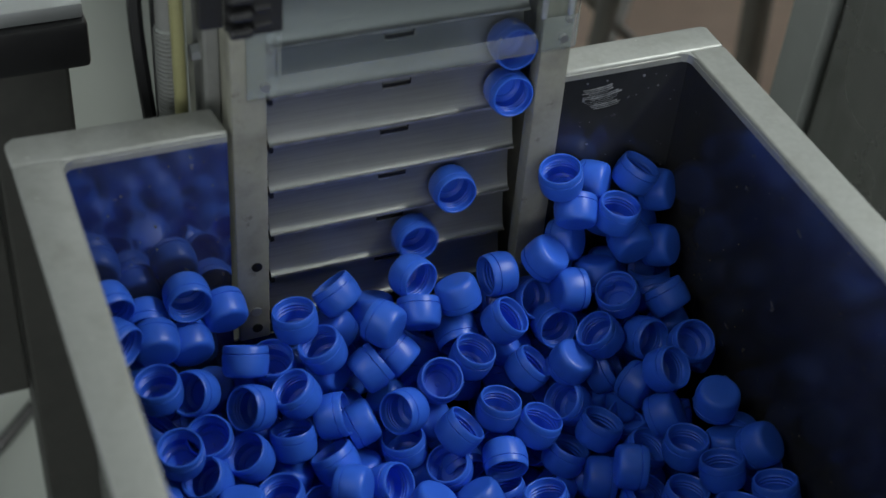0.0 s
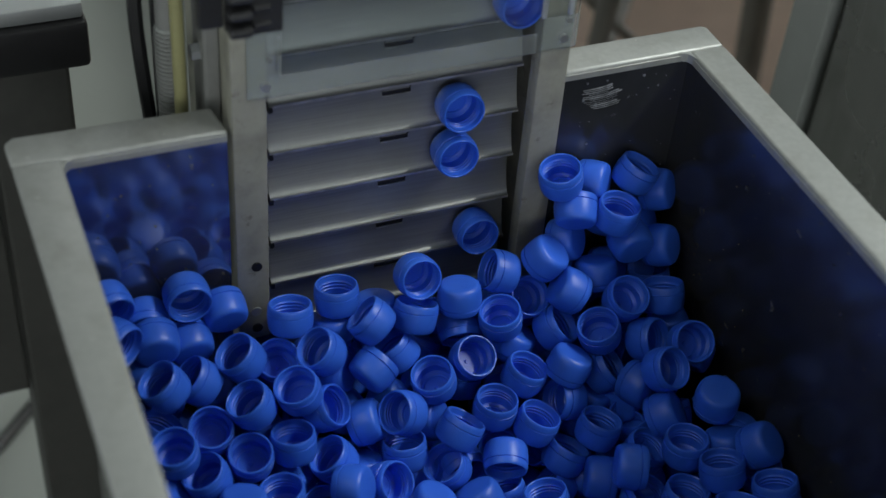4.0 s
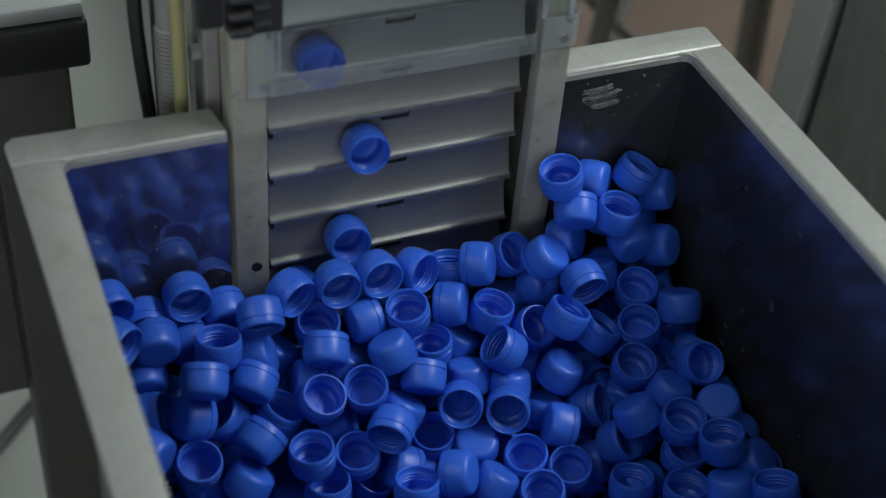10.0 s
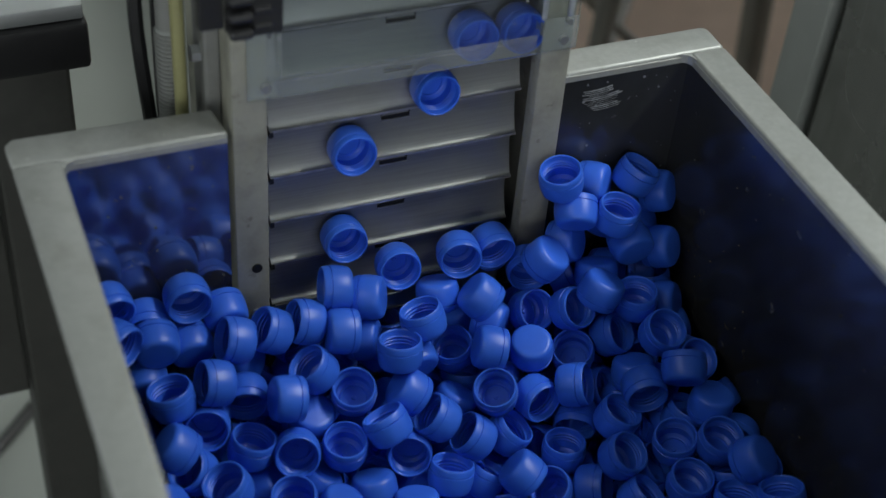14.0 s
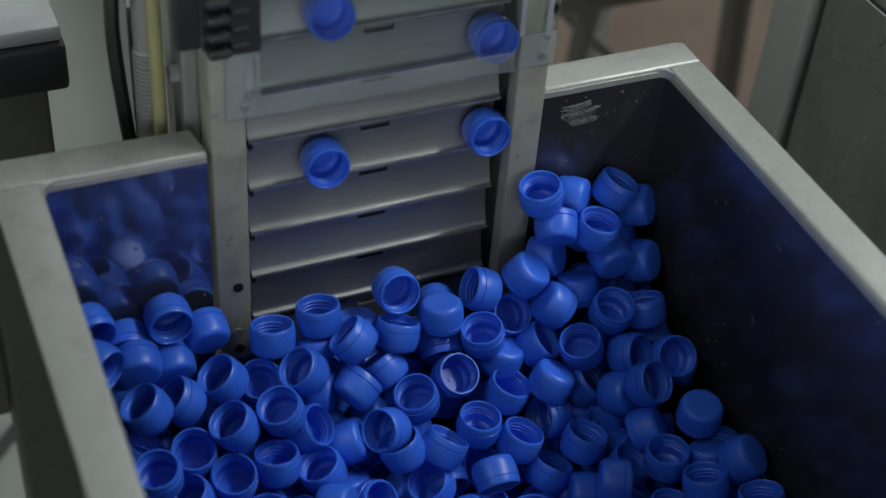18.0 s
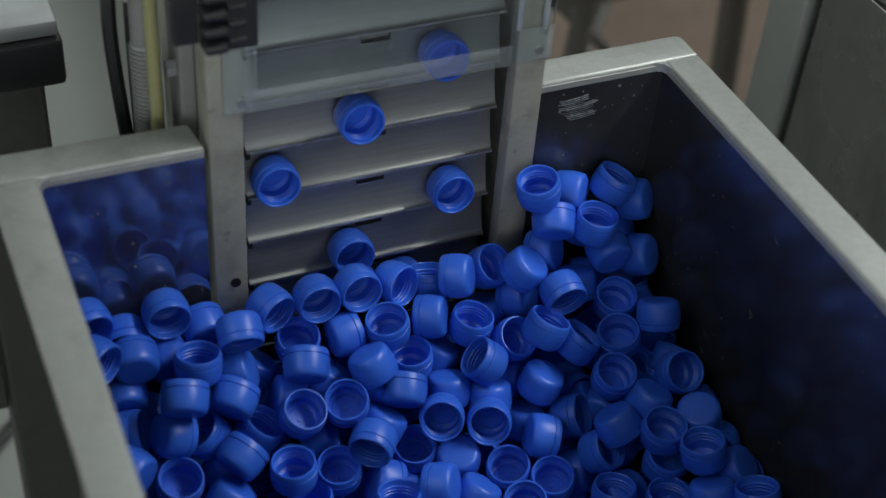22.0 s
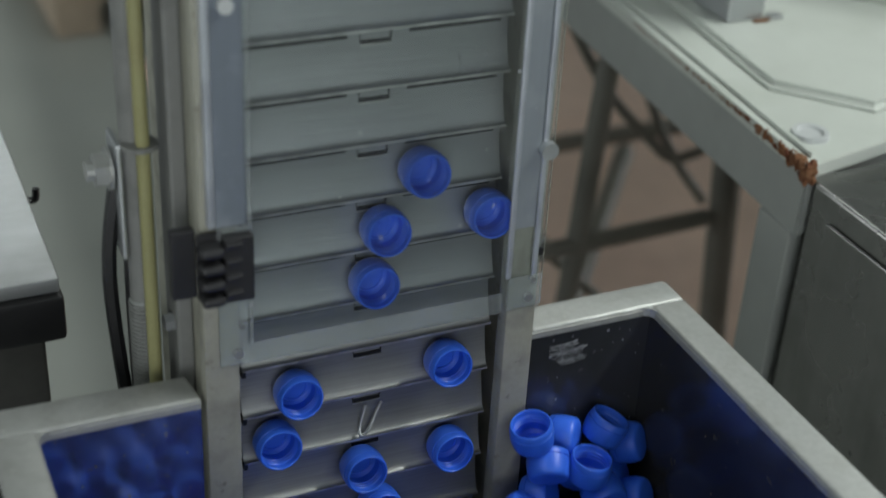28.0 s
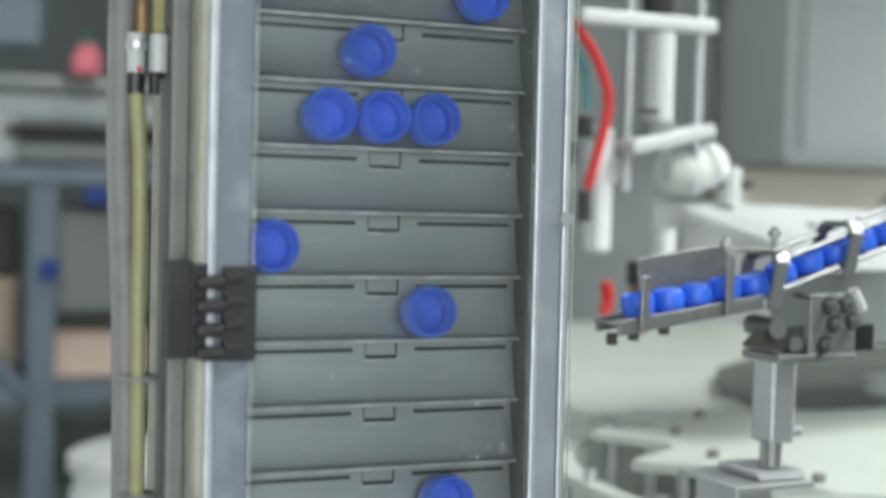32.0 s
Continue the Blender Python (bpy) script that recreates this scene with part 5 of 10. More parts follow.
    move(cap(), (0,223.9,-90.1,-141.2,86,-55,-139), (0.6,223.9,-90.1,-141.2,86,-55,-139), (0.9,220.5,-87.3,-141.7,58,-49,-109), (1.1,217.2,-84.4,-142.2,40,-36,-90), (7,217.2,-84.4,-142.2,40,-36,-90), (7.3,219.5,-88.6,-141.8,88,-42,-107), (7.6,221.7,-92.9,-143.9,136,-37,-125), (7.9,224,-97.1,-149.5,177,-23,-132), (8.2,226.3,-101.3,-157.5,-147,-9,-128), (11,226.3,-101.3,-157.5,-147,-9,-128), (11.3,227.5,-102,-157.2,-110,-4,-122), (11.5,228.8,-102.7,-156.9,-72,-4,-115), (11.8,230,-103.4,-156.6,-35,-8,-109), (12.1,231.2,-104,-156.3,2,-15,-107), (16.8,231.2,-104,-156.3,2,-15,-107), (17.3,224.8,-103.8,-155.7,-14,-27,-106), (17.7,218.4,-103.6,-160.2,-32,-38,-100), (18.1,212,-103.4,-169.9,-55,-47,-89), (19.3,212,-103.4,-169.9,-55,-47,-89), (19.6,208.9,-107.4,-167.5,-30,-27,-112), (19.8,205.8,-111.4,-169.1,-16,-2,-122), (20.1,202.6,-115.4,-174.9,-6,24,-127), (24.3,202.6,-115.4,-174.9,-6,24,-127), (24.9,207.5,-108.7,-172.5,-12,40,-130), (25.5,212.5,-102,-175.2,-22,56,-137), (26.1,217.4,-95.3,-183.2,-43,69,-156), (32,217.4,-95.3,-183.2,-43,69,-156))
    move(cap(), (0,228,-55.7,-159.3,-172,25,91), (0.6,228,-55.7,-159.3,-172,25,91), (0.9,229,-56.3,-159.2,-175,19,90), (1.1,230,-56.9,-159.2,-178,13,90), (7,230,-56.9,-159.2,-178,13,90), (7.3,225.6,-60.9,-153,151,10,91), (7.7,221.3,-64.9,-151.6,119,8,93), (8.1,217,-69,-155,88,7,96), (10.2,217,-69,-155,88,7,96), (10.7,209.9,-73.1,-146.9,92,7,92), (11.1,202.7,-77.2,-144,96,8,87), (11.5,195.6,-81.4,-146.3,99,8,83), (16.3,195.6,-81.4,-146.3,99,8,83), (16.6,191.5,-83.8,-144,65,6,72), (16.9,187.3,-86.2,-144.1,31,-1,63), (17.3,183.1,-88.7,-147.8,-2,-12,60), (17.6,179,-91.1,-154,-36,-23,64), (20,179,-91.1,-154,-36,-23,64), (20.5,179.6,-91.7,-153,-33,-1,48), (20.9,180.3,-92.4,-152,-37,22,33), (21.4,180.9,-93,-151.1,-49,42,11), (24.6,180.9,-93,-151.1,-49,42,11), (25.2,180.9,-93,-178.9,-49,42,11), (25.9,180.9,-93,-211.9,-49,42,11), (26.5,180.9,-93,-250.2,-49,42,11), (32,180.9,-93,-250.2,-49,42,11))
    move(cap(), (0,257.1,-55.7,-135.7,-28,77,-98), (0.2,257.1,-55.7,-135.7,-28,77,-98), (0.5,258.5,-56.9,-134.7,-13,73,-92), (0.7,259.8,-58,-133.6,-3,69,-90), (7,259.8,-58,-133.6,-3,69,-90), (7.9,260.8,-53.6,-132.1,-16,71,-91), (8.7,261.9,-49.1,-136.4,-31,74,-94), (11,261.9,-49.1,-136.4,-31,74,-94), (11.6,256.3,-45.6,-131.1,-16,74,-96), (12.2,250.8,-42.1,-133.7,-1,75,-96), (17.1,250.8,-42.1,-133.7,-1,75,-96), (17.7,255.3,-50.1,-128.2,-4,72,-96), (18.3,259.8,-58,-133.6,-7,69,-95), (19.9,259.8,-58,-133.6,-7,69,-95), (20.4,260.8,-53.6,-132.1,-21,71,-96), (20.9,261.9,-49.1,-136.4,-36,73,-99), (24.3,261.9,-49.1,-136.4,-36,73,-99), (24.8,261,-48.1,-137.9,-85,78,-134), (25.3,260.1,-47.2,-144.5,-139,74,-174), (25.9,259.2,-46.3,-156.3,-167,65,173), (32,259.2,-46.3,-156.3,-167,65,173))
    move(cap(), (0,255.2,-77.1,-151.5,-24,-53,-76), (0.3,255.2,-77.1,-151.5,-24,-53,-76), (0.6,253.7,-77.4,-152,-18,-38,-85), (0.8,252.3,-77.7,-152.5,-15,-22,-90), (7.2,252.3,-77.7,-152.5,-15,-22,-90), (8,249.4,-77.8,-150.9,-2,-8,-92), (8.8,246.6,-77.9,-149.3,11,6,-91), (10.4,246.6,-77.9,-149.3,11,6,-91), (10.9,251.2,-81.3,-146.4,14,-6,-94), (11.3,255.7,-84.7,-150.3,17,-17,-97), (16.3,255.7,-84.7,-150.3,17,-17,-97), (16.8,254,-81.2,-149,2,-20,-97), (17.2,252.3,-77.7,-152.5,-12,-24,-97), (19.9,252.3,-77.7,-152.5,-12,-24,-97), (20.4,249.4,-77.8,-150.9,-1,-8,-99), (20.9,246.6,-77.9,-149.3,10,8,-98), (24.3,246.6,-77.9,-149.3,10,8,-98), (24.8,240.6,-73.4,-158.1,-2,4,-98), (25.2,234.5,-68.9,-172.1,-14,0,-97), (25.6,228.5,-64.4,-191.2,-26,-4,-96), (32,228.5,-64.4,-191.2,-26,-4,-96))
    move(cap(), (0,286.8,-71.9,-145.8,165,26,88), (0.8,286.8,-71.9,-145.8,165,26,88), (1.1,287.1,-73.1,-146.2,173,20,90), (1.3,287.4,-74.2,-146.6,-179,14,90), (7.2,287.4,-74.2,-146.6,-179,14,90), (7.6,285.1,-74.9,-145.8,-156,-1,87), (7.9,282.8,-75.5,-147.1,-131,-14,77), (8.3,280.5,-76.2,-150.6,-103,-21,63), (10.1,280.5,-76.2,-150.6,-103,-21,63), (10.3,285.1,-78,-143.9,-136,-14,75), (10.5,289.8,-79.7,-139.7,-167,-3,81), (10.8,294.4,-81.5,-139,163,10,81), (11,299,-83.2,-140.9,131,21,73), (16.5,299,-83.2,-140.9,131,21,73), (17.1,293.2,-78.7,-139,155,18,76), (17.7,287.4,-74.2,-146.6,178,13,77), (19.3,287.4,-74.2,-146.6,178,13,77), (19.6,285.1,-74.9,-145.8,-156,4,75), (19.9,282.8,-75.5,-147.1,-129,-4,69), (20.2,280.5,-76.2,-150.6,-102,-8,60), (24.4,280.5,-76.2,-150.6,-102,-8,60), (24.9,278.3,-71.9,-156.8,-107,-8,60), (25.4,276,-67.5,-168.2,-112,-8,60), (25.8,273.7,-63.1,-184.8,-117,-8,60), (32,273.7,-63.1,-184.8,-117,-8,60))
    move(cap(), (0,320.2,-67,-140,-21,-86,24), (0.8,320.2,-67,-140,-21,-86,24), (1.1,321.1,-66.7,-139.9,-10,-76,6), (1.3,321.9,-66.3,-139.9,-11,-67,0), (6.8,321.9,-66.3,-139.9,-11,-67,0), (7.4,313.6,-64.5,-129,-59,-81,36), (8.1,305.2,-62.8,-130,-155,-74,120), (11,305.2,-62.8,-130,-155,-74,120), (11.4,301.3,-59.2,-124,-124,-72,127), (11.8,297.4,-55.7,-122.3,-95,-71,136), (12.2,293.5,-52.1,-125,-66,-71,146), (17.2,293.5,-52.1,-125,-66,-71,146), (17.6,293.5,-52.1,-136.3,-66,-71,146), (17.9,293.5,-52.1,-152.8,-66,-71,146), (18.3,293.5,-52.1,-174.6,-66,-71,146), (19.4,293.5,-52.1,-174.6,-66,-71,146), (19.8,313.4,-73.1,-161.3,-15,-53,113), (20.1,333.2,-94,-153.2,8,-30,111), (20.5,353.1,-114.9,-150.4,27,-8,119), (24.2,353.1,-114.9,-150.4,27,-8,119), (24.7,355.8,-101.1,-158.3,12,-5,120), (25.2,358.4,-87.3,-171.5,-4,-3,120), (25.8,361,-73.5,-189.9,-19,0,119), (32,361,-73.5,-189.9,-19,0,119))
    move(cap(), (0,314.2,-95.5,-160.2,-34,17,-92), (0.3,314.2,-95.5,-160.2,-34,17,-92), (0.6,313.6,-94.1,-160,-11,12,-90), (0.8,312.9,-92.7,-159.8,12,6,-90), (7.9,312.9,-92.7,-159.8,12,6,-90), (8.7,311,-88.3,-157.3,1,4,-90), (9.5,309,-83.9,-160.6,-10,3,-90), (10.6,309,-83.9,-160.6,-10,3,-90), (11,309.4,-83.2,-161.2,13,-20,-91), (11.3,309.9,-82.4,-164.5,43,-41,-104), (11.6,310.3,-81.7,-170.4,89,-51,-135), (16.5,310.3,-81.7,-170.4,89,-51,-135), (16.8,311.2,-85.4,-162.8,50,-42,-100), (17.2,312.1,-89.1,-159.3,27,-22,-81), (17.5,312.9,-92.7,-159.8,13,2,-73), (19.4,312.9,-92.7,-159.8,13,2,-73), (19.9,311,-88.3,-157.3,2,4,-72), (20.3,309,-83.9,-160.6,-8,6,-72), (24.6,309,-83.9,-160.6,-8,6,-72), (25.1,311.3,-73.4,-167.2,-20,-11,-68), (25.5,313.6,-62.9,-179,-34,-26,-60), (25.9,315.9,-52.4,-196,-53,-38,-46), (32,315.9,-52.4,-196,-53,-38,-46))
    move(cap(), (0,344.2,-76.9,-161.4,-12,54,-93), (0.2,344.2,-76.9,-161.4,-12,54,-93), (0.5,342.1,-76.4,-161.5,-8,47,-91), (0.7,340.1,-75.9,-161.6,-4,40,-90), (8,340.1,-75.9,-161.6,-4,40,-90), (8.3,343.5,-74.1,-157.6,27,25,-94), (8.7,346.9,-72.3,-155.5,56,14,-104), (9,350.3,-70.5,-156.2,86,9,-119), (9.3,353.7,-68.7,-158.8,116,12,-134), (11.3,353.7,-68.7,-158.8,116,12,-134), (11.6,360.8,-65.1,-155.9,93,22,-172), (11.9,367.9,-61.6,-155.5,69,15,148), (12.2,375,-58.1,-158.6,54,-3,115), (12.5,382.1,-54.6,-164.2,51,-27,84), (17.1,382.1,-54.6,-164.2,51,-27,84), (17.5,382.1,-54.6,-172.6,51,-27,84), (17.9,382.1,-54.6,-186.2,51,-27,84), (18.3,382.1,-54.6,-205,51,-27,84), (19.9,382.1,-54.6,-205,51,-27,84), (20.3,357.2,-74.9,-187.5,15,-13,94), (20.7,332.2,-95.3,-175.2,-17,4,93), (21.2,307.3,-115.6,-168.1,-51,18,84), (24.4,307.3,-115.6,-168.1,-51,18,84), (24.9,307.3,-115.6,-195.7,-51,18,84), (25.3,307.3,-115.6,-228.5,-51,18,84), (25.7,307.3,-115.6,-266.4,-51,18,84), (32,307.3,-115.6,-266.4,-51,18,84))
    move(cap(), (0,366.3,-92.4,-146,96,37,88), (0.3,366.3,-92.4,-146,96,37,88), (0.6,366.1,-92.4,-146.1,113,37,89), (0.8,365.8,-92.3,-146.3,129,37,90), (7.9,365.8,-92.3,-146.3,129,37,90), (8.7,369.8,-94.4,-137.2,130,52,63), (9.5,373.8,-96.5,-136.2,113,66,22), (11.2,373.8,-96.5,-136.2,113,66,22), (11.8,379.5,-100.4,-133.8,167,45,52), (12.4,385.1,-104.2,-139.8,-164,18,51), (16.9,385.1,-104.2,-139.8,-164,18,51), (17.3,378.7,-100.2,-136.8,171,9,51), (17.7,372.2,-96.3,-138.9,146,1,54), (18.2,365.8,-92.3,-146.3,121,-6,61), (19.8,365.8,-92.3,-146.3,121,-6,61), (20.4,369.8,-94.4,-137.2,113,8,34), (21.1,373.8,-96.5,-136.2,100,17,4), (24.5,373.8,-96.5,-136.2,100,17,4), (25,380.1,-90.6,-145.6,77,17,8), (25.6,386.3,-84.8,-160.1,55,19,13), (26.2,392.5,-78.9,-179.9,33,22,16), (32,392.5,-78.9,-179.9,33,22,16))
    move(cap(), (0,399.4,-106.3,-149,23,8,-94), (0.6,399.4,-106.3,-149,23,8,-94), (0.9,401,-108.9,-148.9,10,18,-91), (1.1,402.5,-111.4,-148.9,-4,29,-90), (7,402.5,-111.4,-148.9,-4,29,-90), (7.5,408.2,-107,-146.4,0,25,-90), (8.1,413.8,-102.6,-149.2,3,20,-90), (8.6,419.5,-98.2,-157.2,6,17,-90), (11.2,419.5,-98.2,-157.2,6,17,-90), (11.7,416.5,-103.2,-152.2,4,9,-91), (12.2,413.6,-108.2,-154.3,3,1,-91), (17.2,413.6,-108.2,-154.3,3,1,-91), (17.9,408.1,-109.8,-147.8,-1,15,-91), (18.6,402.5,-111.4,-148.9,-5,28,-92), (19.8,402.5,-111.4,-148.9,-5,28,-92), (20.1,408.2,-107,-146.4,-1,24,-92), (20.4,413.8,-102.6,-149.2,2,21,-92), (20.6,419.5,-98.2,-157.2,5,17,-92), (24.6,419.5,-98.2,-157.2,5,17,-92), (25.1,426.3,-100.5,-151.4,-1,13,-92), (25.5,433,-102.8,-150.8,-7,10,-92), (26,439.8,-105.1,-155.4,-13,6,-91), (32,439.8,-105.1,-155.4,-13,6,-91))
    move(cap(), (0,437.9,-113,-155.3,20,-51,-95), (0.8,437.9,-113,-155.3,20,-51,-95), (1.1,436.6,-112,-155.2,8,-37,-91), (1.3,435.2,-111,-155.1,-2,-24,-90), (7.6,435.2,-111,-155.1,-2,-24,-90), (7.8,436.1,-114.1,-151.2,17,4,-86), (8,436.9,-117.3,-148.5,40,29,-72), (8.2,437.7,-120.5,-147.7,78,44,-42), (8.4,438.6,-123.7,-148.7,123,39,-5), (8.5,439.4,-126.9,-150.8,153,17,17), (10.2,439.4,-126.9,-150.8,153,17,17), (10.6,434.1,-139.3,-148.9,178,-11,24), (10.9,428.7,-151.7,-149.5,-153,-39,17), (11.3,423.4,-164,-153.6,-101,-57,-18), (11.6,418,-176.4,-160.2,-40,-47,-63), (16.8,418,-176.4,-160.2,-40,-47,-63), (17.2,415,-173.4,-159.1,-29,-21,-83), (17.6,411.9,-170.4,-161.8,-27,6,-98), (18.1,408.9,-167.5,-168.6,-34,32,-114), (20,408.9,-167.5,-168.6,-34,32,-114), (20.3,419.3,-166.3,-165.8,-30,34,-115), (20.7,429.7,-165.2,-168.3,-25,35,-116), (21,440.1,-164.1,-175.9,-21,37,-117), (24.2,440.1,-164.1,-175.9,-21,37,-117), (24.8,434.8,-159.1,-168.5,-26,36,-116), (25.5,429.6,-154.1,-166.3,-30,35,-115), (26.1,424.4,-149.1,-169.4,-34,34,-115), (32,424.4,-149.1,-169.4,-34,34,-115))
    move(cap(), (0,354.3,-97.8,-172.7,-38,64,-132), (0.2,354.3,-97.8,-172.7,-38,64,-132), (0.5,354.4,-98.9,-173.8,-33,43,-107), (0.7,354.5,-100,-175,-38,23,-90), (7.9,354.5,-100,-175,-38,23,-90), (8.4,345.7,-99.8,-167.1,-25,27,-93), (8.9,337,-99.7,-170.2,-12,32,-95), (11.1,337,-99.7,-170.2,-12,32,-95), (11.8,339.8,-90.4,-163.9,-14,38,-97), (12.6,342.7,-81,-169.4,-16,43,-98), (17.1,342.7,-81,-169.4,-16,43,-98), (17.7,341.4,-78.4,-162.6,-12,41,-98), (18.2,340.1,-75.9,-161.6,-8,39,-97), (20,340.1,-75.9,-161.6,-8,39,-97), (20.2,343.5,-74.1,-157.6,24,28,-99), (20.5,346.9,-72.3,-155.5,55,19,-107), (20.7,350.3,-70.5,-156.2,86,15,-119), (20.9,353.7,-68.7,-158.8,116,17,-131), (24.5,353.7,-68.7,-158.8,116,17,-131), (24.9,350.9,-66.5,-155.9,136,28,-147), (25.3,348.2,-64.3,-154.8,155,42,-159), (25.6,345.4,-62.2,-156.1,175,60,-166), (26,342.7,-60,-159.2,-149,77,-155), (32,342.7,-60,-159.2,-149,77,-155))
    move(cap(), (0,378.3,-125.7,-165.2,39,-6,-97), (0.7,378.3,-125.7,-165.2,39,-6,-97), (1,378.5,-124.1,-164.7,29,0,-93), (1.2,378.6,-122.6,-164.2,19,7,-90), (7.8,378.6,-122.6,-164.2,19,7,-90), (8.4,378.4,-121.3,-166.1,-8,3,-90), (9,378.2,-120,-168,-35,-1,-89), (10.7,378.2,-120,-168,-35,-1,-89), (11,384,-117.4,-167,-37,8,-95), (11.3,389.8,-114.8,-171.2,-39,17,-103), (11.6,395.5,-112.2,-180.6,-43,26,-111), (16.3,395.5,-112.2,-180.6,-43,26,-111), (16.7,389.9,-115.7,-169.9,-23,22,-108), (17.1,384.3,-119.1,-164.5,-3,17,-107), (17.5,378.6,-122.6,-164.2,16,13,-107), (19.6,378.6,-122.6,-164.2,16,13,-107), (20.3,378.4,-121.3,-166.1,-9,0,-108), (21,378.2,-120,-168,-34,-11,-103), (24.5,378.2,-120,-168,-34,-11,-103), (24.8,378.7,-115.9,-162.9,-16,-34,-92), (25.2,379.1,-111.8,-160.1,3,-58,-88), (25.5,379.5,-107.7,-160.2,60,-80,-125), (25.8,379.9,-103.5,-162.6,167,-67,148), (32,379.9,-103.5,-162.6,167,-67,148))
    move(cap(), (0,411.4,-131.7,-171.5,-21,61,-96), (0.4,411.4,-131.7,-171.5,-21,61,-96), (0.7,412,-132.8,-171.5,-25,57,-93), (0.9,412.6,-133.9,-171.5,-29,53,-90), (7.8,412.6,-133.9,-171.5,-29,53,-90), (8.4,411.2,-129.8,-166.3,-4,31,-81), (9.1,409.8,-125.7,-167,15,8,-84), (10,409.8,-125.7,-167,15,8,-84), (10.8,415.2,-132.1,-159.3,6,17,-82), (11.6,420.6,-138.4,-162.1,-3,26,-82), (17,420.6,-138.4,-162.1,-3,26,-82), (17.5,416.6,-136.1,-162.9,-15,40,-84), (17.9,412.6,-133.9,-171.5,-31,53,-92), (19.7,412.6,-133.9,-171.5,-31,53,-92), (20.2,411.2,-129.8,-166.3,-5,31,-83), (20.7,409.8,-125.7,-167,15,8,-85), (24.6,409.8,-125.7,-167,15,8,-85), (25.3,410.7,-123.5,-168.8,0,19,-84), (26,411.5,-121.2,-170.6,-16,31,-86), (32,411.5,-121.2,-170.6,-16,31,-86))
    move(cap(), (0,437,-152.5,-164.8,0,31,-90), (0.3,437,-152.5,-164.8,0,31,-90), (0.6,437,-152.4,-164.8,1,36,-90), (0.8,437,-152.4,-164.8,2,41,-90), (7.3,437,-152.4,-164.8,2,41,-90), (7.9,439.8,-141,-165.1,8,59,-88), (8.4,442.5,-129.6,-170.7,23,76,-76), (9,445.2,-118.2,-181.4,127,83,25), (10.1,445.2,-118.2,-181.4,127,83,25), (10.5,444.5,-113,-172.5,-174,70,48), (10.8,443.7,-107.7,-168.7,-147,57,38), (11.1,443,-102.4,-170,-123,48,22), (16.9,443,-102.4,-170,-123,48,22), (17.3,440.4,-105.3,-160.1,-76,51,49), (17.7,437.8,-108.1,-155.1,-34,40,70), (18.2,435.2,-111,-155.1,-4,23,77), (19.7,435.2,-111,-155.1,-4,23,77), (19.9,436.1,-114.1,-151.2,-16,-8,82), (20.1,436.9,-117.3,-148.5,-34,-37,96), (20.3,437.7,-120.5,-147.7,-75,-56,134), (20.5,438.6,-123.7,-148.7,-130,-49,-175), (20.7,439.4,-126.9,-150.8,-157,-23,-151), (24.6,439.4,-126.9,-150.8,-157,-23,-151), (25.2,439.4,-126.9,-165.9,-157,-23,-151), (25.8,439.4,-126.9,-186.2,-157,-23,-151), (26.5,439.4,-126.9,-211.7,-157,-23,-151), (32,439.4,-126.9,-211.7,-157,-23,-151))
    move(cap(), (0,409.3,-167.7,-168.5,-23,39,-88), (0.2,409.3,-167.7,-168.5,-23,39,-88), (0.5,409.1,-167.6,-168.5,-21,40,-89), (0.7,408.9,-167.5,-168.6,-19,42,-90), (7.9,408.9,-167.5,-168.6,-19,42,-90), (8.3,419.3,-166.3,-165.8,-14,42,-90), (8.6,429.7,-165.2,-168.3,-9,41,-90), (9,440.1,-164.1,-175.9,-4,41,-90), (10.4,440.1,-164.1,-175.9,-4,41,-90), (11.2,439.3,-161,-177.2,-6,35,-89), (12,438.6,-157.8,-178.6,-8,30,-88), (16.7,438.6,-157.8,-178.6,-8,30,-88), (17.3,437.8,-155.1,-167.2,-3,35,-89), (18,437,-152.4,-164.8,2,41,-89), (19.4,437,-152.4,-164.8,2,41,-89), (19.8,439.8,-141,-165.1,9,59,-86), (20.2,442.5,-129.6,-170.7,25,75,-73), (20.7,445.2,-118.2,-181.4,124,82,22), (24.3,445.2,-118.2,-181.4,124,82,22), (24.7,438.1,-109.3,-174.2,174,62,60), (25.2,430.9,-100.3,-172.1,-173,39,60), (25.6,423.8,-91.4,-175.2,-163,17,54), (32,423.8,-91.4,-175.2,-163,17,54))
    move(cap(), (0,436.3,-198,-177,179,-4,90), (7.1,436.3,-198,-177,179,-4,90), (7.8,436.7,-199.4,-179.9,172,-5,90), (8.4,437.1,-200.9,-182.8,165,-5,90), (11.2,437.1,-200.9,-182.8,165,-5,90), (11.9,436,-197.5,-183.1,176,0,89), (12.6,435,-194,-183.5,-173,4,89), (16.3,435,-194,-183.5,-173,4,89), (16.8,435.7,-196,-180.2,-177,0,89), (17.3,436.3,-198,-177,179,-4,89), (19.7,436.3,-198,-177,179,-4,89), (20.2,436.7,-199.4,-179.9,172,-5,89), (20.8,437.1,-200.9,-182.8,165,-5,89), (24.6,437.1,-200.9,-182.8,165,-5,89), (25.1,437.1,-200.9,-194.2,165,-5,89), (25.6,437.1,-200.9,-210.7,165,-5,89), (26.1,437.1,-200.9,-232.4,165,-5,89), (32,437.1,-200.9,-232.4,165,-5,89))
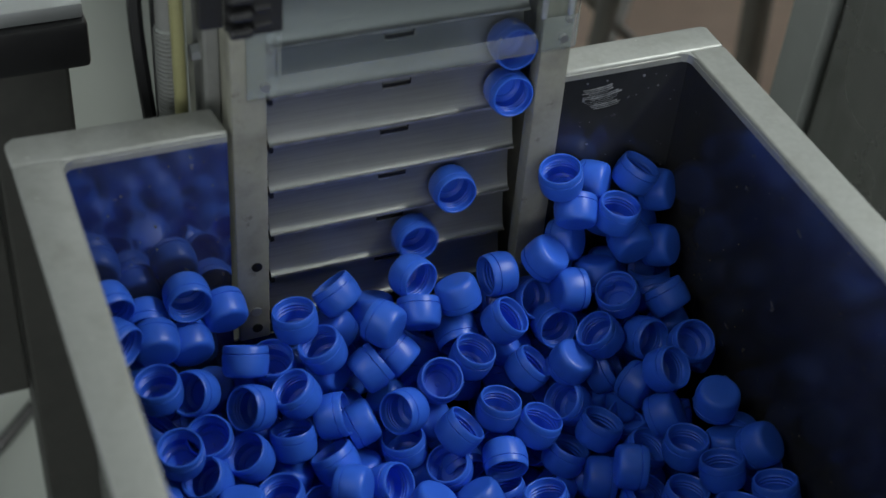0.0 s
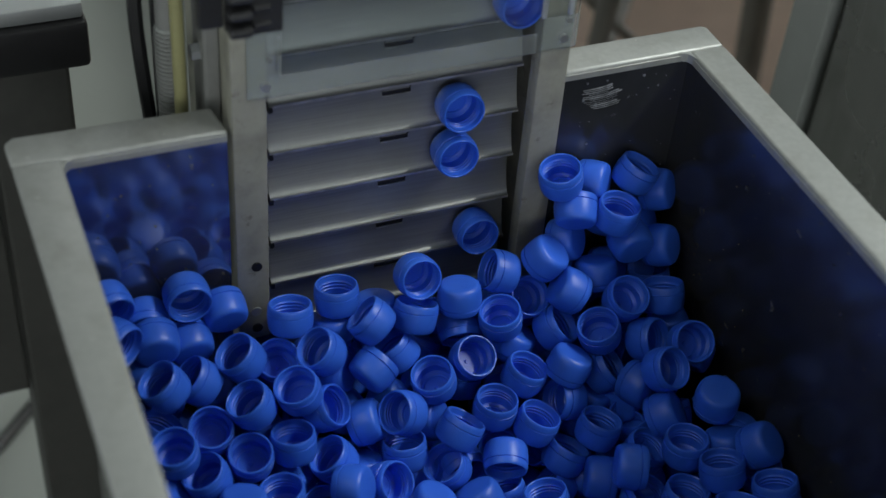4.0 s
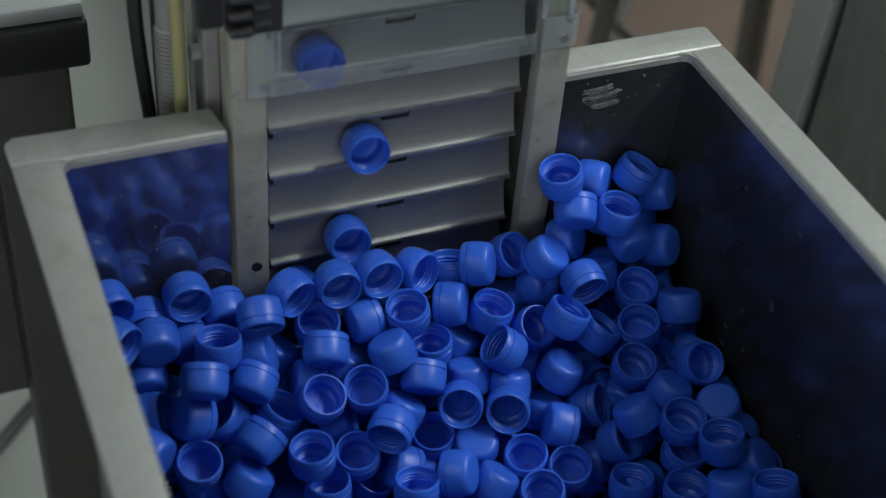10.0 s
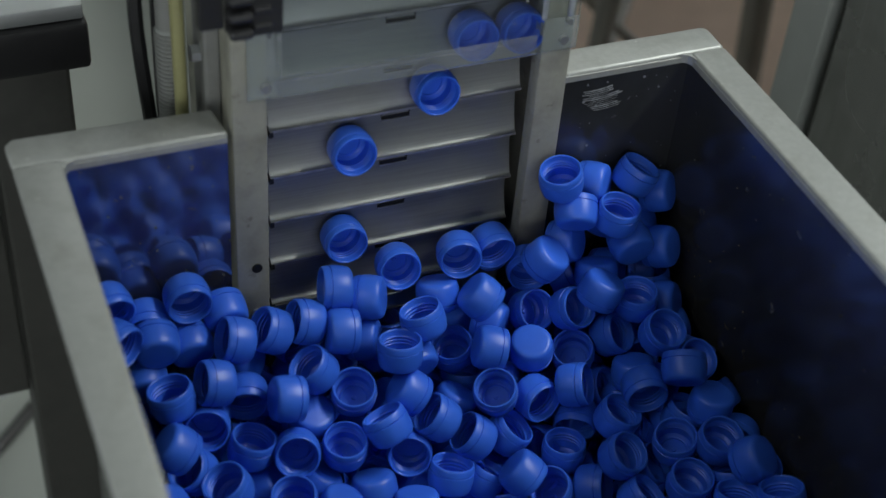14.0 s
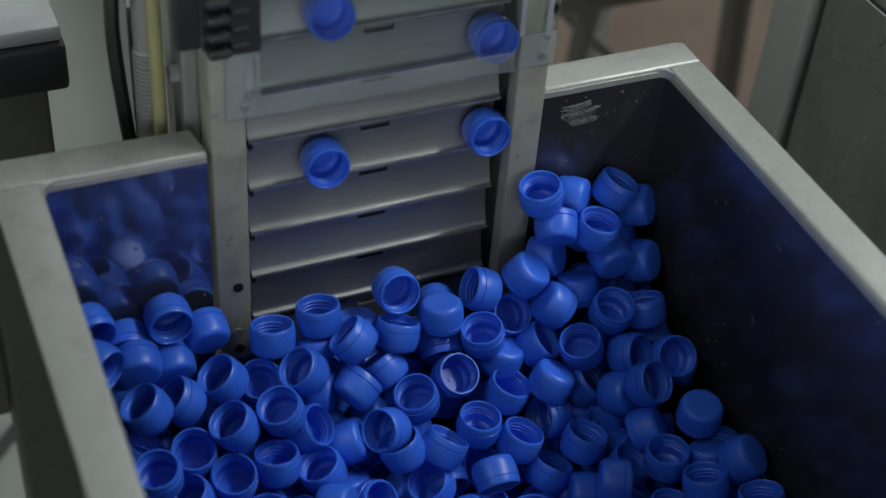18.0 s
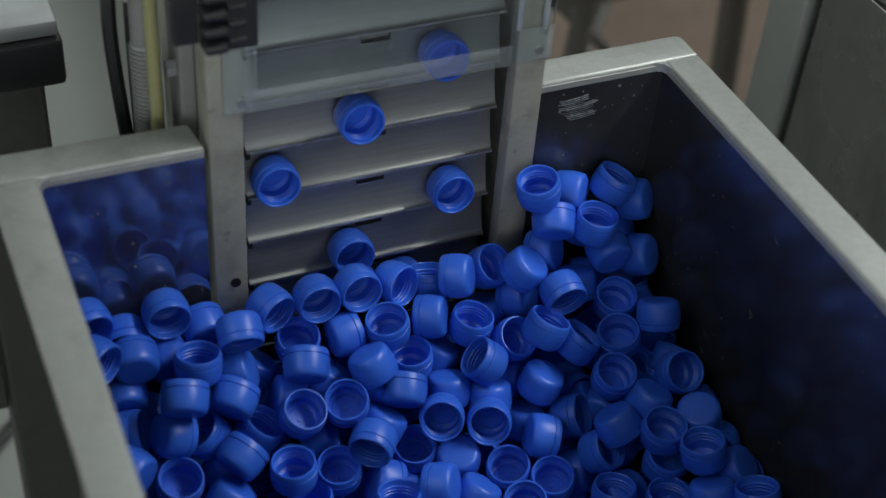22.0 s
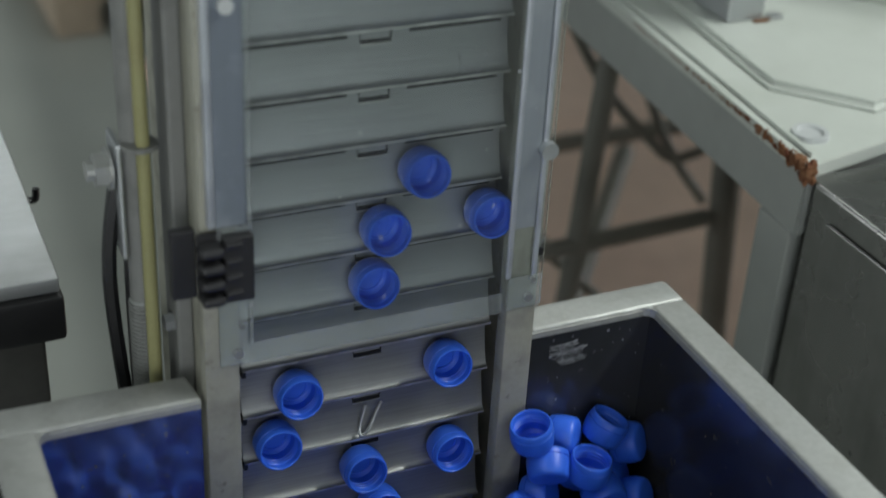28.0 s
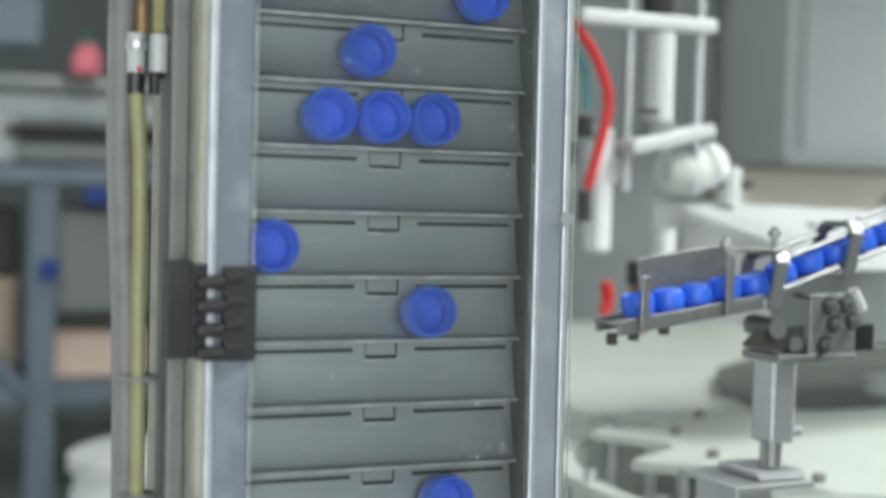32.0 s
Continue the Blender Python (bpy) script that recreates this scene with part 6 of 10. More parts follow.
    move(cap(), (0,323.1,-90.7,-189.7,-145,-15,77), (0.2,323.1,-90.7,-189.7,-145,-15,77), (0.5,324.4,-91.3,-188.9,-150,-5,84), (0.7,325.8,-92,-188,-154,6,90), (7,325.8,-92,-188,-154,6,90), (7.5,328.8,-95.8,-187.7,-139,-7,81), (8,331.9,-99.6,-192.6,-121,-18,68), (8.5,334.9,-103.5,-202.7,-100,-24,52), (10.5,334.9,-103.5,-202.7,-100,-24,52), (11,333.6,-106,-188.7,-129,-22,56), (11.5,332.3,-108.4,-179.8,-157,-18,59), (12,330.9,-110.9,-176.2,175,-14,59), (17.2,330.9,-110.9,-176.2,175,-14,59), (17.6,329.2,-104.6,-175,-177,-3,59), (18,327.5,-98.3,-178.9,-168,8,61), (18.4,325.8,-92,-188,-159,18,64), (19.8,325.8,-92,-188,-159,18,64), (20.2,328.8,-95.8,-187.7,-140,11,60), (20.6,331.9,-99.6,-192.6,-120,7,54), (21,334.9,-103.5,-202.7,-99,4,47), (24.4,334.9,-103.5,-202.7,-99,4,47), (25,342,-102.2,-200.4,-119,7,54), (25.6,349,-101,-203.3,-139,11,60), (26.3,356.1,-99.7,-211.4,-159,18,64), (32,356.1,-99.7,-211.4,-159,18,64))
    move(cap(), (0,326.3,-118.4,-191,-39,5,-91), (0.5,326.3,-118.4,-191,-39,5,-91), (0.8,323.9,-120.7,-191.1,-28,4,-90), (1,321.5,-123,-191.1,-18,3,-90), (8,321.5,-123,-191.1,-18,3,-90), (8.3,318.7,-123,-189.9,-33,35,-106), (8.5,315.8,-123,-190.2,-74,58,-148), (8.8,313,-123,-192.8,-133,48,153), (9.1,310.2,-123,-197,-157,18,129), (11.1,310.2,-123,-197,-157,18,129), (11.6,310.7,-119.8,-196.2,-152,-6,117), (12.1,311.2,-116.6,-198.7,-141,-29,101), (12.7,311.7,-113.4,-204.2,-118,-47,75), (16.9,311.7,-113.4,-204.2,-118,-47,75), (17.2,305.5,-121.7,-197.8,-62,-47,30), (17.6,299.4,-130.1,-196.5,-24,-24,5), (17.9,293.2,-138.5,-200.4,0,5,-1), (19.3,293.2,-138.5,-200.4,0,5,-1), (20,296.1,-142.6,-194,30,-10,-5), (20.6,299,-146.6,-194.5,62,-20,-16), (24.4,299,-146.6,-194.5,62,-20,-16), (25,299,-146.6,-219.1,62,-20,-16), (25.5,299,-146.6,-249,62,-20,-16), (26.1,299,-146.6,-284.1,62,-20,-16), (32,299,-146.6,-284.1,62,-20,-16))
    move(cap(), (0,285.4,-107.7,-176.4,-12,8,-86), (0.3,285.4,-107.7,-176.4,-12,8,-86), (0.6,285.6,-107.9,-176.9,-9,21,-88), (0.8,285.7,-108,-177.5,-6,34,-90), (6.7,285.7,-108,-177.5,-6,34,-90), (7,284.6,-109.2,-177.6,-8,64,-95), (7.2,283.5,-110.4,-179.3,-146,85,124), (7.5,282.4,-111.5,-183.4,-173,55,93), (7.7,281.3,-112.7,-189.2,-174,25,89), (11.1,281.3,-112.7,-189.2,-174,25,89), (11.4,277.2,-115,-189.1,-166,21,88), (11.7,273,-117.3,-194.1,-158,18,87), (12.1,268.9,-119.6,-204.4,-151,14,86), (17.1,268.9,-119.6,-204.4,-151,14,86), (17.5,262.2,-120.6,-202,-141,2,77), (17.8,255.4,-121.7,-204.8,-130,-8,67), (18.1,248.7,-122.7,-212.8,-117,-16,55), (19.7,248.7,-122.7,-212.8,-117,-16,55), (20.1,248.6,-126.7,-211.3,-78,-16,56), (20.4,248.6,-130.7,-213.2,-39,-17,58), (20.7,248.5,-134.7,-218.7,0,-19,58), (24.5,248.5,-134.7,-218.7,0,-19,58), (25.1,248.5,-134.7,-218.7,0,-19,58), (25.8,248.5,-134.7,-218.7,0,-19,58), (32,248.5,-134.7,-218.7,0,-19,58))
    move(cap(), (0,285.3,-78.9,-178.2,-174,72,93), (0.4,285.3,-78.9,-178.2,-174,72,93), (0.7,287,-77.6,-176.8,-173,68,91), (0.9,288.7,-76.3,-175.5,-172,64,90), (8,288.7,-76.3,-175.5,-172,64,90), (8.5,287,-78.2,-177.6,-164,39,82), (9,285.3,-80.2,-187.6,-155,15,72), (10.9,285.3,-80.2,-187.6,-155,15,72), (11.1,283.9,-81.8,-185,-123,32,88), (11.4,282.4,-83.4,-183.6,-82,37,115), (11.7,281,-85,-183.7,-44,27,138), (12,279.5,-86.6,-185,-15,7,149), (16.6,279.5,-86.6,-185,-15,7,149), (16.8,282.6,-83.2,-177.5,-48,-1,154), (17.1,285.6,-79.7,-174.3,-82,-5,163), (17.4,288.7,-76.3,-175.5,-116,-3,172), (19.2,288.7,-76.3,-175.5,-116,-3,172), (19.9,287,-78.2,-177.6,-140,-12,161), (20.6,285.3,-80.2,-187.6,-163,-24,154), (24.6,285.3,-80.2,-187.6,-163,-24,154), (25.5,290.4,-82.3,-188.6,-129,-17,159), (26.5,295.6,-84.5,-199.2,-96,-14,167), (32,295.6,-84.5,-199.2,-96,-14,167))
    move(cap(), (0,353.7,-131.4,-179.5,-156,-7,84), (0.7,353.7,-131.4,-179.5,-156,-7,84), (1,352.6,-132.3,-179.5,-156,0,87), (1.2,351.6,-133.2,-179.5,-155,7,90), (8,351.6,-133.2,-179.5,-155,7,90), (8.5,349.5,-131.4,-180.8,-157,5,89), (9.1,347.5,-129.7,-188.2,-158,2,88), (10.8,347.5,-129.7,-188.2,-158,2,88), (11.1,351.5,-126.2,-183.7,-126,16,98), (11.4,355.4,-122.7,-181.6,-91,21,115), (11.7,359.4,-119.3,-183,-55,16,132), (12.1,363.4,-115.8,-186.9,-23,3,143), (16.8,363.4,-115.8,-186.9,-23,3,143), (17.3,369.1,-121.8,-184.2,-14,-12,148), (17.7,374.8,-127.7,-186.8,-5,-28,151), (18.2,380.6,-133.7,-194.5,4,-44,151), (19.9,380.6,-133.7,-194.5,4,-44,151), (20.3,375.1,-139,-194.7,1,-48,151), (20.8,369.6,-144.3,-200.1,-3,-53,151), (21.3,364.2,-149.6,-210.7,-8,-58,152), (24.3,364.2,-149.6,-210.7,-8,-58,152), (24.8,368.6,-144.3,-204.4,-2,-42,150), (25.4,373.1,-138.9,-203.2,3,-25,150), (26,377.5,-133.6,-207.2,7,-8,152), (32,377.5,-133.6,-207.2,7,-8,152))
    move(cap(), (0,380.1,-133.7,-194.1,-49,23,-93), (0.6,380.1,-133.7,-194.1,-49,23,-93), (0.9,380.3,-133.7,-194.3,-44,22,-91), (1.1,380.6,-133.7,-194.5,-40,20,-90), (7.7,380.6,-133.7,-194.5,-40,20,-90), (8.2,375.1,-139,-194.7,-43,25,-94), (8.6,369.6,-144.3,-200.1,-47,29,-99), (9.1,364.2,-149.6,-210.7,-52,33,-104), (11.1,364.2,-149.6,-210.7,-52,33,-104), (11.5,361,-149.6,-209.9,-58,49,-134), (11.8,357.8,-149.7,-212.2,-81,59,-179), (12.2,354.7,-149.7,-217.4,-113,56,129), (17.1,354.7,-149.7,-217.4,-113,56,129), (17.7,351.5,-145.8,-206.8,-83,55,126), (18.2,348.3,-141.9,-205.6,-53,56,123), (19.7,348.3,-141.9,-205.6,-53,56,123), (20.2,343.4,-139.5,-204.8,-112,59,82), (20.6,338.5,-137.1,-209.3,-155,44,57), (21.1,333.6,-134.7,-218.9,178,23,52), (24.6,333.6,-134.7,-218.9,178,23,52), (24.9,337,-133.3,-216.7,-180,59,51), (25.3,340.4,-131.9,-216.5,-6,85,-137), (25.6,343.8,-130.5,-218.9,1,49,-133), (26,347.2,-129.1,-223.2,2,13,-134), (32,347.2,-129.1,-223.2,2,13,-134))
    move(cap(), (0,397.5,-156.8,-191.4,-107,-87,39), (0.3,397.5,-156.8,-191.4,-107,-87,39), (0.6,397.8,-156.7,-191.5,-142,-85,75), (0.8,398.1,-156.6,-191.5,-155,-83,90), (7.1,398.1,-156.6,-191.5,-155,-83,90), (7.6,397.1,-154.3,-184.1,-3,-60,-56), (8,396,-151.9,-180.3,5,-23,-55), (8.5,395,-149.5,-180.1,12,12,-49), (11.3,395,-149.5,-180.1,12,12,-49), (12.1,395.2,-158,-176.3,46,33,-37), (12.9,395.3,-166.4,-182.8,93,41,-9), (16.7,395.3,-166.4,-182.8,93,41,-9), (17,395.3,-166.4,-195.2,93,41,-9), (17.4,395.3,-166.4,-212.7,93,41,-9), (17.7,395.3,-166.4,-235.4,93,41,-9), (19.9,395.3,-166.4,-235.4,93,41,-9), (20.3,355.3,-161.4,-224.8,133,31,20), (20.6,315.2,-156.4,-219.5,161,10,35), (20.9,275.2,-151.4,-219.3,-177,-16,39), (24.4,275.2,-151.4,-219.3,-177,-16,39), (25,275.2,-151.4,-219.3,-177,-16,39), (25.6,275.2,-151.4,-219.3,-177,-16,39), (32,275.2,-151.4,-219.3,-177,-16,39))
    move(cap(), (0,391.8,-165.2,-219.8,16,-1,-90), (0.3,391.8,-165.2,-219.8,16,-1,-90), (0.6,392,-165,-219.8,16,-1,-90), (0.8,392.2,-164.8,-219.7,17,-1,-90), (7.4,392.2,-164.8,-219.7,17,-1,-90), (7.9,402.2,-155.3,-205.9,5,11,-88), (8.4,412.2,-145.7,-197.2,-7,23,-88), (8.9,422.2,-136.2,-193.8,-20,35,-91), (10.8,422.2,-136.2,-193.8,-20,35,-91), (11.2,415,-138.2,-188,-61,67,-132), (11.6,407.9,-140.2,-187.5,-146,55,143), (12,400.8,-142.3,-192.1,-166,19,124), (17.2,400.8,-142.3,-192.1,-166,19,124), (17.5,399.9,-147,-188.1,-169,-15,116), (17.9,399,-151.8,-187.9,-169,-49,109), (18.3,398.1,-156.6,-191.5,-136,-81,71), (19.3,398.1,-156.6,-191.5,-136,-81,71), (19.6,397.1,-154.3,-184.1,-8,-59,-49), (19.9,396,-151.9,-180.3,3,-24,-51), (20.2,395,-149.5,-180.1,13,12,-46), (24.7,395,-149.5,-180.1,13,12,-46), (25.4,395,-149.5,-196.5,13,12,-46), (26,395,-149.5,-218,13,12,-46), (26.7,395,-149.5,-244.8,13,12,-46), (32,395,-149.5,-244.8,13,12,-46))
    move(cap(), (0,348.6,-146.2,-205.8,1,-48,1), (0.8,348.6,-146.2,-205.8,1,-48,1), (1.1,348.5,-144.1,-205.7,1,-59,0), (1.3,348.3,-141.9,-205.6,1,-71,0), (7.5,348.3,-141.9,-205.6,1,-71,0), (7.9,343.4,-139.5,-204.8,174,-79,-163), (8.3,338.5,-137.1,-209.3,-175,-49,-164), (8.7,333.6,-134.7,-218.9,-167,-19,-158), (10.1,333.6,-134.7,-218.9,-167,-19,-158), (10.5,330.6,-135.8,-206.8,-139,-24,-161), (10.9,327.6,-136.9,-199.9,-110,-28,-166), (11.2,324.7,-137.9,-198.2,-79,-28,-172), (16.5,324.7,-137.9,-198.2,-79,-28,-172), (17.2,323.1,-130.5,-189.6,-40,-24,-179), (17.9,321.5,-123,-191.1,-2,-18,178), (20,321.5,-123,-191.1,-2,-18,178), (20.3,318.7,-123,-189.9,-39,-28,-178), (20.6,315.8,-123,-190.2,-80,-34,-167), (21,313,-123,-192.8,-122,-31,-154), (21.3,310.2,-123,-197,-161,-23,-146), (24.3,310.2,-123,-197,-161,-23,-146), (24.7,311.3,-118.9,-197.8,-142,-40,-157), (25.2,312.4,-114.9,-203.8,-112,-53,180), (25.7,313.5,-110.9,-215,-72,-53,146), (32,313.5,-110.9,-215,-72,-53,146))
    move(cap(), (0,369.1,-135,-218.1,-176,7,90), (0.4,369.1,-135,-218.1,-176,7,90), (0.7,369.8,-136.1,-218.3,-165,8,90), (0.9,370.5,-137.2,-218.6,-155,8,90), (8,370.5,-137.2,-218.6,-155,8,90), (8.5,378.4,-135.2,-214.8,-149,2,87), (9.1,386.2,-133.3,-220.7,-142,-4,83), (11,386.2,-133.3,-220.7,-142,-4,83), (11.4,383.7,-133.4,-215.6,-150,26,103), (11.7,381.3,-133.5,-212.1,-144,58,129), (12.1,378.8,-133.7,-211,-70,73,-140), (12.5,376.3,-133.8,-211.6,-31,47,-82), (16.8,376.3,-133.8,-211.6,-31,47,-82), (17.1,374.8,-134.6,-211.3,-71,70,-133), (17.5,373.4,-135.5,-212.2,-140,58,148), (17.8,372,-136.3,-214.8,-154,30,122), (18.2,370.5,-137.2,-218.6,-153,-1,107), (19.4,370.5,-137.2,-218.6,-153,-1,107), (20,378.4,-135.2,-214.8,-150,-8,103), (20.6,386.2,-133.3,-220.7,-145,-16,98), (24.3,386.2,-133.3,-220.7,-145,-16,98), (24.7,386.8,-106.1,-206.9,-148,-12,101), (25.1,387.3,-79,-198.4,-152,-8,103), (25.6,387.8,-51.8,-195,-155,-4,105), (32,387.8,-51.8,-195,-155,-4,105))
    move(cap(), (0,294.5,-140.4,-200,-10,-4,-89), (0.2,294.5,-140.4,-200,-10,-4,-89), (0.5,293.9,-139.4,-200.2,-8,-2,-90), (0.7,293.2,-138.5,-200.4,-5,0,-90), (7.1,293.2,-138.5,-200.4,-5,0,-90), (7.6,296.1,-142.6,-194,12,29,-88), (8.1,299,-146.6,-194.5,40,56,-72), (10.1,299,-146.6,-194.5,40,56,-72), (10.9,296,-141.2,-185.4,23,38,-87), (11.8,293.1,-135.8,-185.4,15,19,-95), (16.6,293.1,-135.8,-185.4,15,19,-95), (17,279.9,-129.3,-178.9,16,16,-96), (17.4,266.8,-122.8,-177.5,16,13,-97), (17.9,253.7,-116.3,-181.4,17,10,-97), (19.8,253.7,-116.3,-181.4,17,10,-97), (20.5,249.2,-116.8,-174,3,-23,-103), (21.1,244.8,-117.4,-173.6,-14,-57,-99), (24.5,244.8,-117.4,-173.6,-14,-57,-99), (25.2,244.8,-117.4,-199.2,-14,-57,-99), (25.8,244.8,-117.4,-230,-14,-57,-99), (26.5,244.8,-117.4,-265.9,-14,-57,-99), (32,244.8,-117.4,-265.9,-14,-57,-99))
    move(cap(), (0,319.7,-156.5,-210,-20,-1,-90), (0.7,319.7,-156.5,-210,-20,-1,-90), (1,319.7,-155,-210.3,-20,-1,-90), (1.2,319.7,-153.5,-210.5,-20,-1,-90), (7.7,319.7,-153.5,-210.5,-20,-1,-90), (8.1,324.4,-156.5,-204.8,-47,6,-95), (8.6,329.1,-159.5,-203.5,-75,11,-104), (9,333.8,-162.5,-206.7,-103,11,-113), (10.9,333.8,-162.5,-206.7,-103,11,-113), (11.4,339.3,-156.7,-194.8,-91,11,-115), (11.9,344.9,-150.9,-188.1,-78,11,-118), (12.4,350.4,-145.2,-186.6,-66,12,-120), (16.8,350.4,-145.2,-186.6,-66,12,-120), (17.1,350.7,-142.2,-181.8,-96,15,-140), (17.3,351,-139.2,-178.8,-125,8,-159), (17.6,351.3,-136.2,-178.3,-151,-7,-172), (17.9,351.6,-133.2,-179.5,-175,-26,-178), (19.3,351.6,-133.2,-179.5,-175,-26,-178), (20,349.5,-131.4,-180.8,-177,-24,-178), (20.6,347.5,-129.7,-188.2,-179,-22,-178), (24.4,347.5,-129.7,-188.2,-179,-22,-178), (24.9,356.7,-121,-185.6,-178,-23,-178), (25.3,365.8,-112.2,-188.2,-177,-25,-178), (25.7,375,-103.5,-195.9,-176,-26,-178), (32,375,-103.5,-195.9,-176,-26,-178))
    move(cap(), (0,360.6,-172.3,-210.9,-22,-7,-90), (0.3,360.6,-172.3,-210.9,-22,-7,-90), (0.6,360.5,-172,-210.9,-20,-7,-90), (0.8,360.5,-171.7,-210.9,-18,-7,-90), (7.9,360.5,-171.7,-210.9,-18,-7,-90), (8.5,366.1,-177.9,-207.4,-26,9,-96), (9,371.6,-184.1,-214.1,-36,24,-106), (10.5,371.6,-184.1,-214.1,-36,24,-106), (11.2,368.1,-192.2,-205.8,-31,22,-104), (12,364.6,-200.4,-208.6,-25,19,-103), (17.1,364.6,-200.4,-208.6,-25,19,-103), (17.6,363.8,-207.9,-201.3,-57,24,-108), (18.1,363.1,-215.4,-203.4,-91,26,-115), (19.5,363.1,-215.4,-203.4,-91,26,-115), (19.9,369,-205.3,-192.9,-108,24,-131), (20.3,374.8,-195.2,-187.5,-124,17,-145), (20.6,380.6,-185.2,-187.3,-137,8,-157), (24.2,380.6,-185.2,-187.3,-137,8,-157), (24.8,380.1,-178.1,-189.2,-151,-3,-164), (25.5,379.5,-171.1,-196.2,-165,-14,-169), (26.1,379,-164,-208.4,-178,-27,-171), (32,379,-164,-208.4,-178,-27,-171))
    move(cap(), (0,405.3,-185.2,-195.5,-134,-30,90), (8,405.3,-185.2,-195.5,-134,-30,90), (8.6,408.6,-179.9,-185.9,-146,-17,102), (9.1,411.8,-174.6,-185.7,-155,-2,110), (10.2,411.8,-174.6,-185.7,-155,-2,110), (10.5,414.1,-176.4,-186,-121,1,113), (10.8,416.3,-178.3,-187.6,-86,2,117), (11.2,418.6,-180.1,-191.4,-51,0,121), (11.5,420.9,-181.9,-197.4,-17,-3,124), (11.8,423.1,-183.8,-204.7,18,-8,124), (17,423.1,-183.8,-204.7,18,-8,124), (17.3,418.7,-184.1,-198.2,8,25,131), (17.5,414.2,-184.5,-194.1,0,59,135), (17.7,409.7,-184.8,-193.6,-143,86,1), (18,405.3,-185.2,-195.5,178,53,-28), (19.7,405.3,-185.2,-195.5,178,53,-28), (20.2,408.6,-179.9,-185.9,172,37,-26), (20.8,411.8,-174.6,-185.7,165,20,-22), (24.6,411.8,-174.6,-185.7,165,20,-22), (25.2,420.9,-174.7,-180.1,176,35,-25), (25.9,430,-174.8,-185.4,-173,49,-24), (32,430,-174.8,-185.4,-173,49,-24))
    move(cap(), (0,404.8,-216.4,-197.9,-3,-5,-90), (8.1,404.8,-216.4,-197.9,-3,-5,-90), (8.8,405.6,-215.4,-199.3,-3,3,-90), (9.6,406.4,-214.4,-205.7,-2,11,-91), (11.2,406.4,-214.4,-205.7,-2,11,-91), (11.7,414.3,-222.8,-202.7,-2,-2,-90), (12.3,422.2,-231.3,-205,-2,-15,-90), (12.8,430.1,-239.8,-212.4,-2,-28,-89), (16.6,430.1,-239.8,-212.4,-2,-28,-89), (17.1,425.5,-242,-200.8,-1,-26,-89), (17.5,420.9,-244.3,-194.4,0,-24,-89), (18,416.3,-246.5,-193.1,1,-22,-89), (20,416.3,-246.5,-193.1,1,-22,-89), (20.5,417.8,-240.9,-179.4,4,-17,-89), (21.1,419.3,-235.2,-177.5,6,-12,-89), (24.3,419.3,-235.2,-177.5,6,-12,-89), (25.1,419.3,-235.2,-177.5,6,-12,-89), (25.9,419.3,-235.2,-177.5,6,-12,-89), (32,419.3,-235.2,-177.5,6,-12,-89))
    move(cap(), (0,386.7,-196.1,-218.9,-17,9,-90), (7.1,386.7,-196.1,-218.9,-17,9,-90), (7.5,392.7,-188.6,-211.7,-19,36,-100), (8,398.7,-181.2,-209.7,-33,62,-118), (8.5,404.7,-173.7,-212.9,-103,75,166), (11.2,404.7,-173.7,-212.9,-103,75,166), (11.9,402.2,-172,-213.4,-40,66,-122), (12.5,399.7,-170.3,-219.2,-26,45,-99), (16.3,399.7,-170.3,-219.2,-26,45,-99), (16.9,395.9,-167.6,-216.7,-2,23,-93), (17.5,392.2,-164.8,-219.7,17,0,-96), (19.4,392.2,-164.8,-219.7,17,0,-96), (19.9,402.2,-155.3,-205.9,4,11,-94), (20.3,412.2,-145.7,-197.2,-9,22,-94), (20.7,422.2,-136.2,-193.8,-24,33,-98), (24.5,422.2,-136.2,-193.8,-24,33,-98), (25,417.4,-139.4,-189.5,-22,56,-111), (25.5,412.6,-142.7,-189.8,-43,78,-145), (26,407.9,-145.9,-194.6,-148,73,97), (32,407.9,-145.9,-194.6,-148,73,97))
    move(cap(), (0,435,-222.1,-199,-178,27,90), (7.5,435,-222.1,-199,-178,27,90), (7.8,427.6,-218.1,-190.8,-171,63,95), (8.1,420.2,-214,-185,-26,79,-123), (8.4,412.7,-210,-182.8,-4,44,-103), (8.7,405.3,-206,-183,1,8,-102), (11.1,405.3,-206,-183,1,8,-102), (11.9,403.4,-206.8,-186.2,4,8,-102), (12.7,401.5,-207.6,-199.5,8,9,-102), (17.1,401.5,-207.6,-199.5,8,9,-102), (17.8,403.1,-212,-195.8,3,1,-103), (18.4,404.8,-216.4,-197.9,-2,-6,-103), (19.8,404.8,-216.4,-197.9,-2,-6,-103), (20.4,405.6,-215.4,-199.3,-3,2,-103), (21,406.4,-214.4,-205.7,-5,10,-104), (24.5,406.4,-214.4,-205.7,-5,10,-104), (25.3,406.4,-214.4,-205.7,-5,10,-104), (26.1,406.4,-214.4,-205.7,-5,10,-104), (32,406.4,-214.4,-205.7,-5,10,-104))
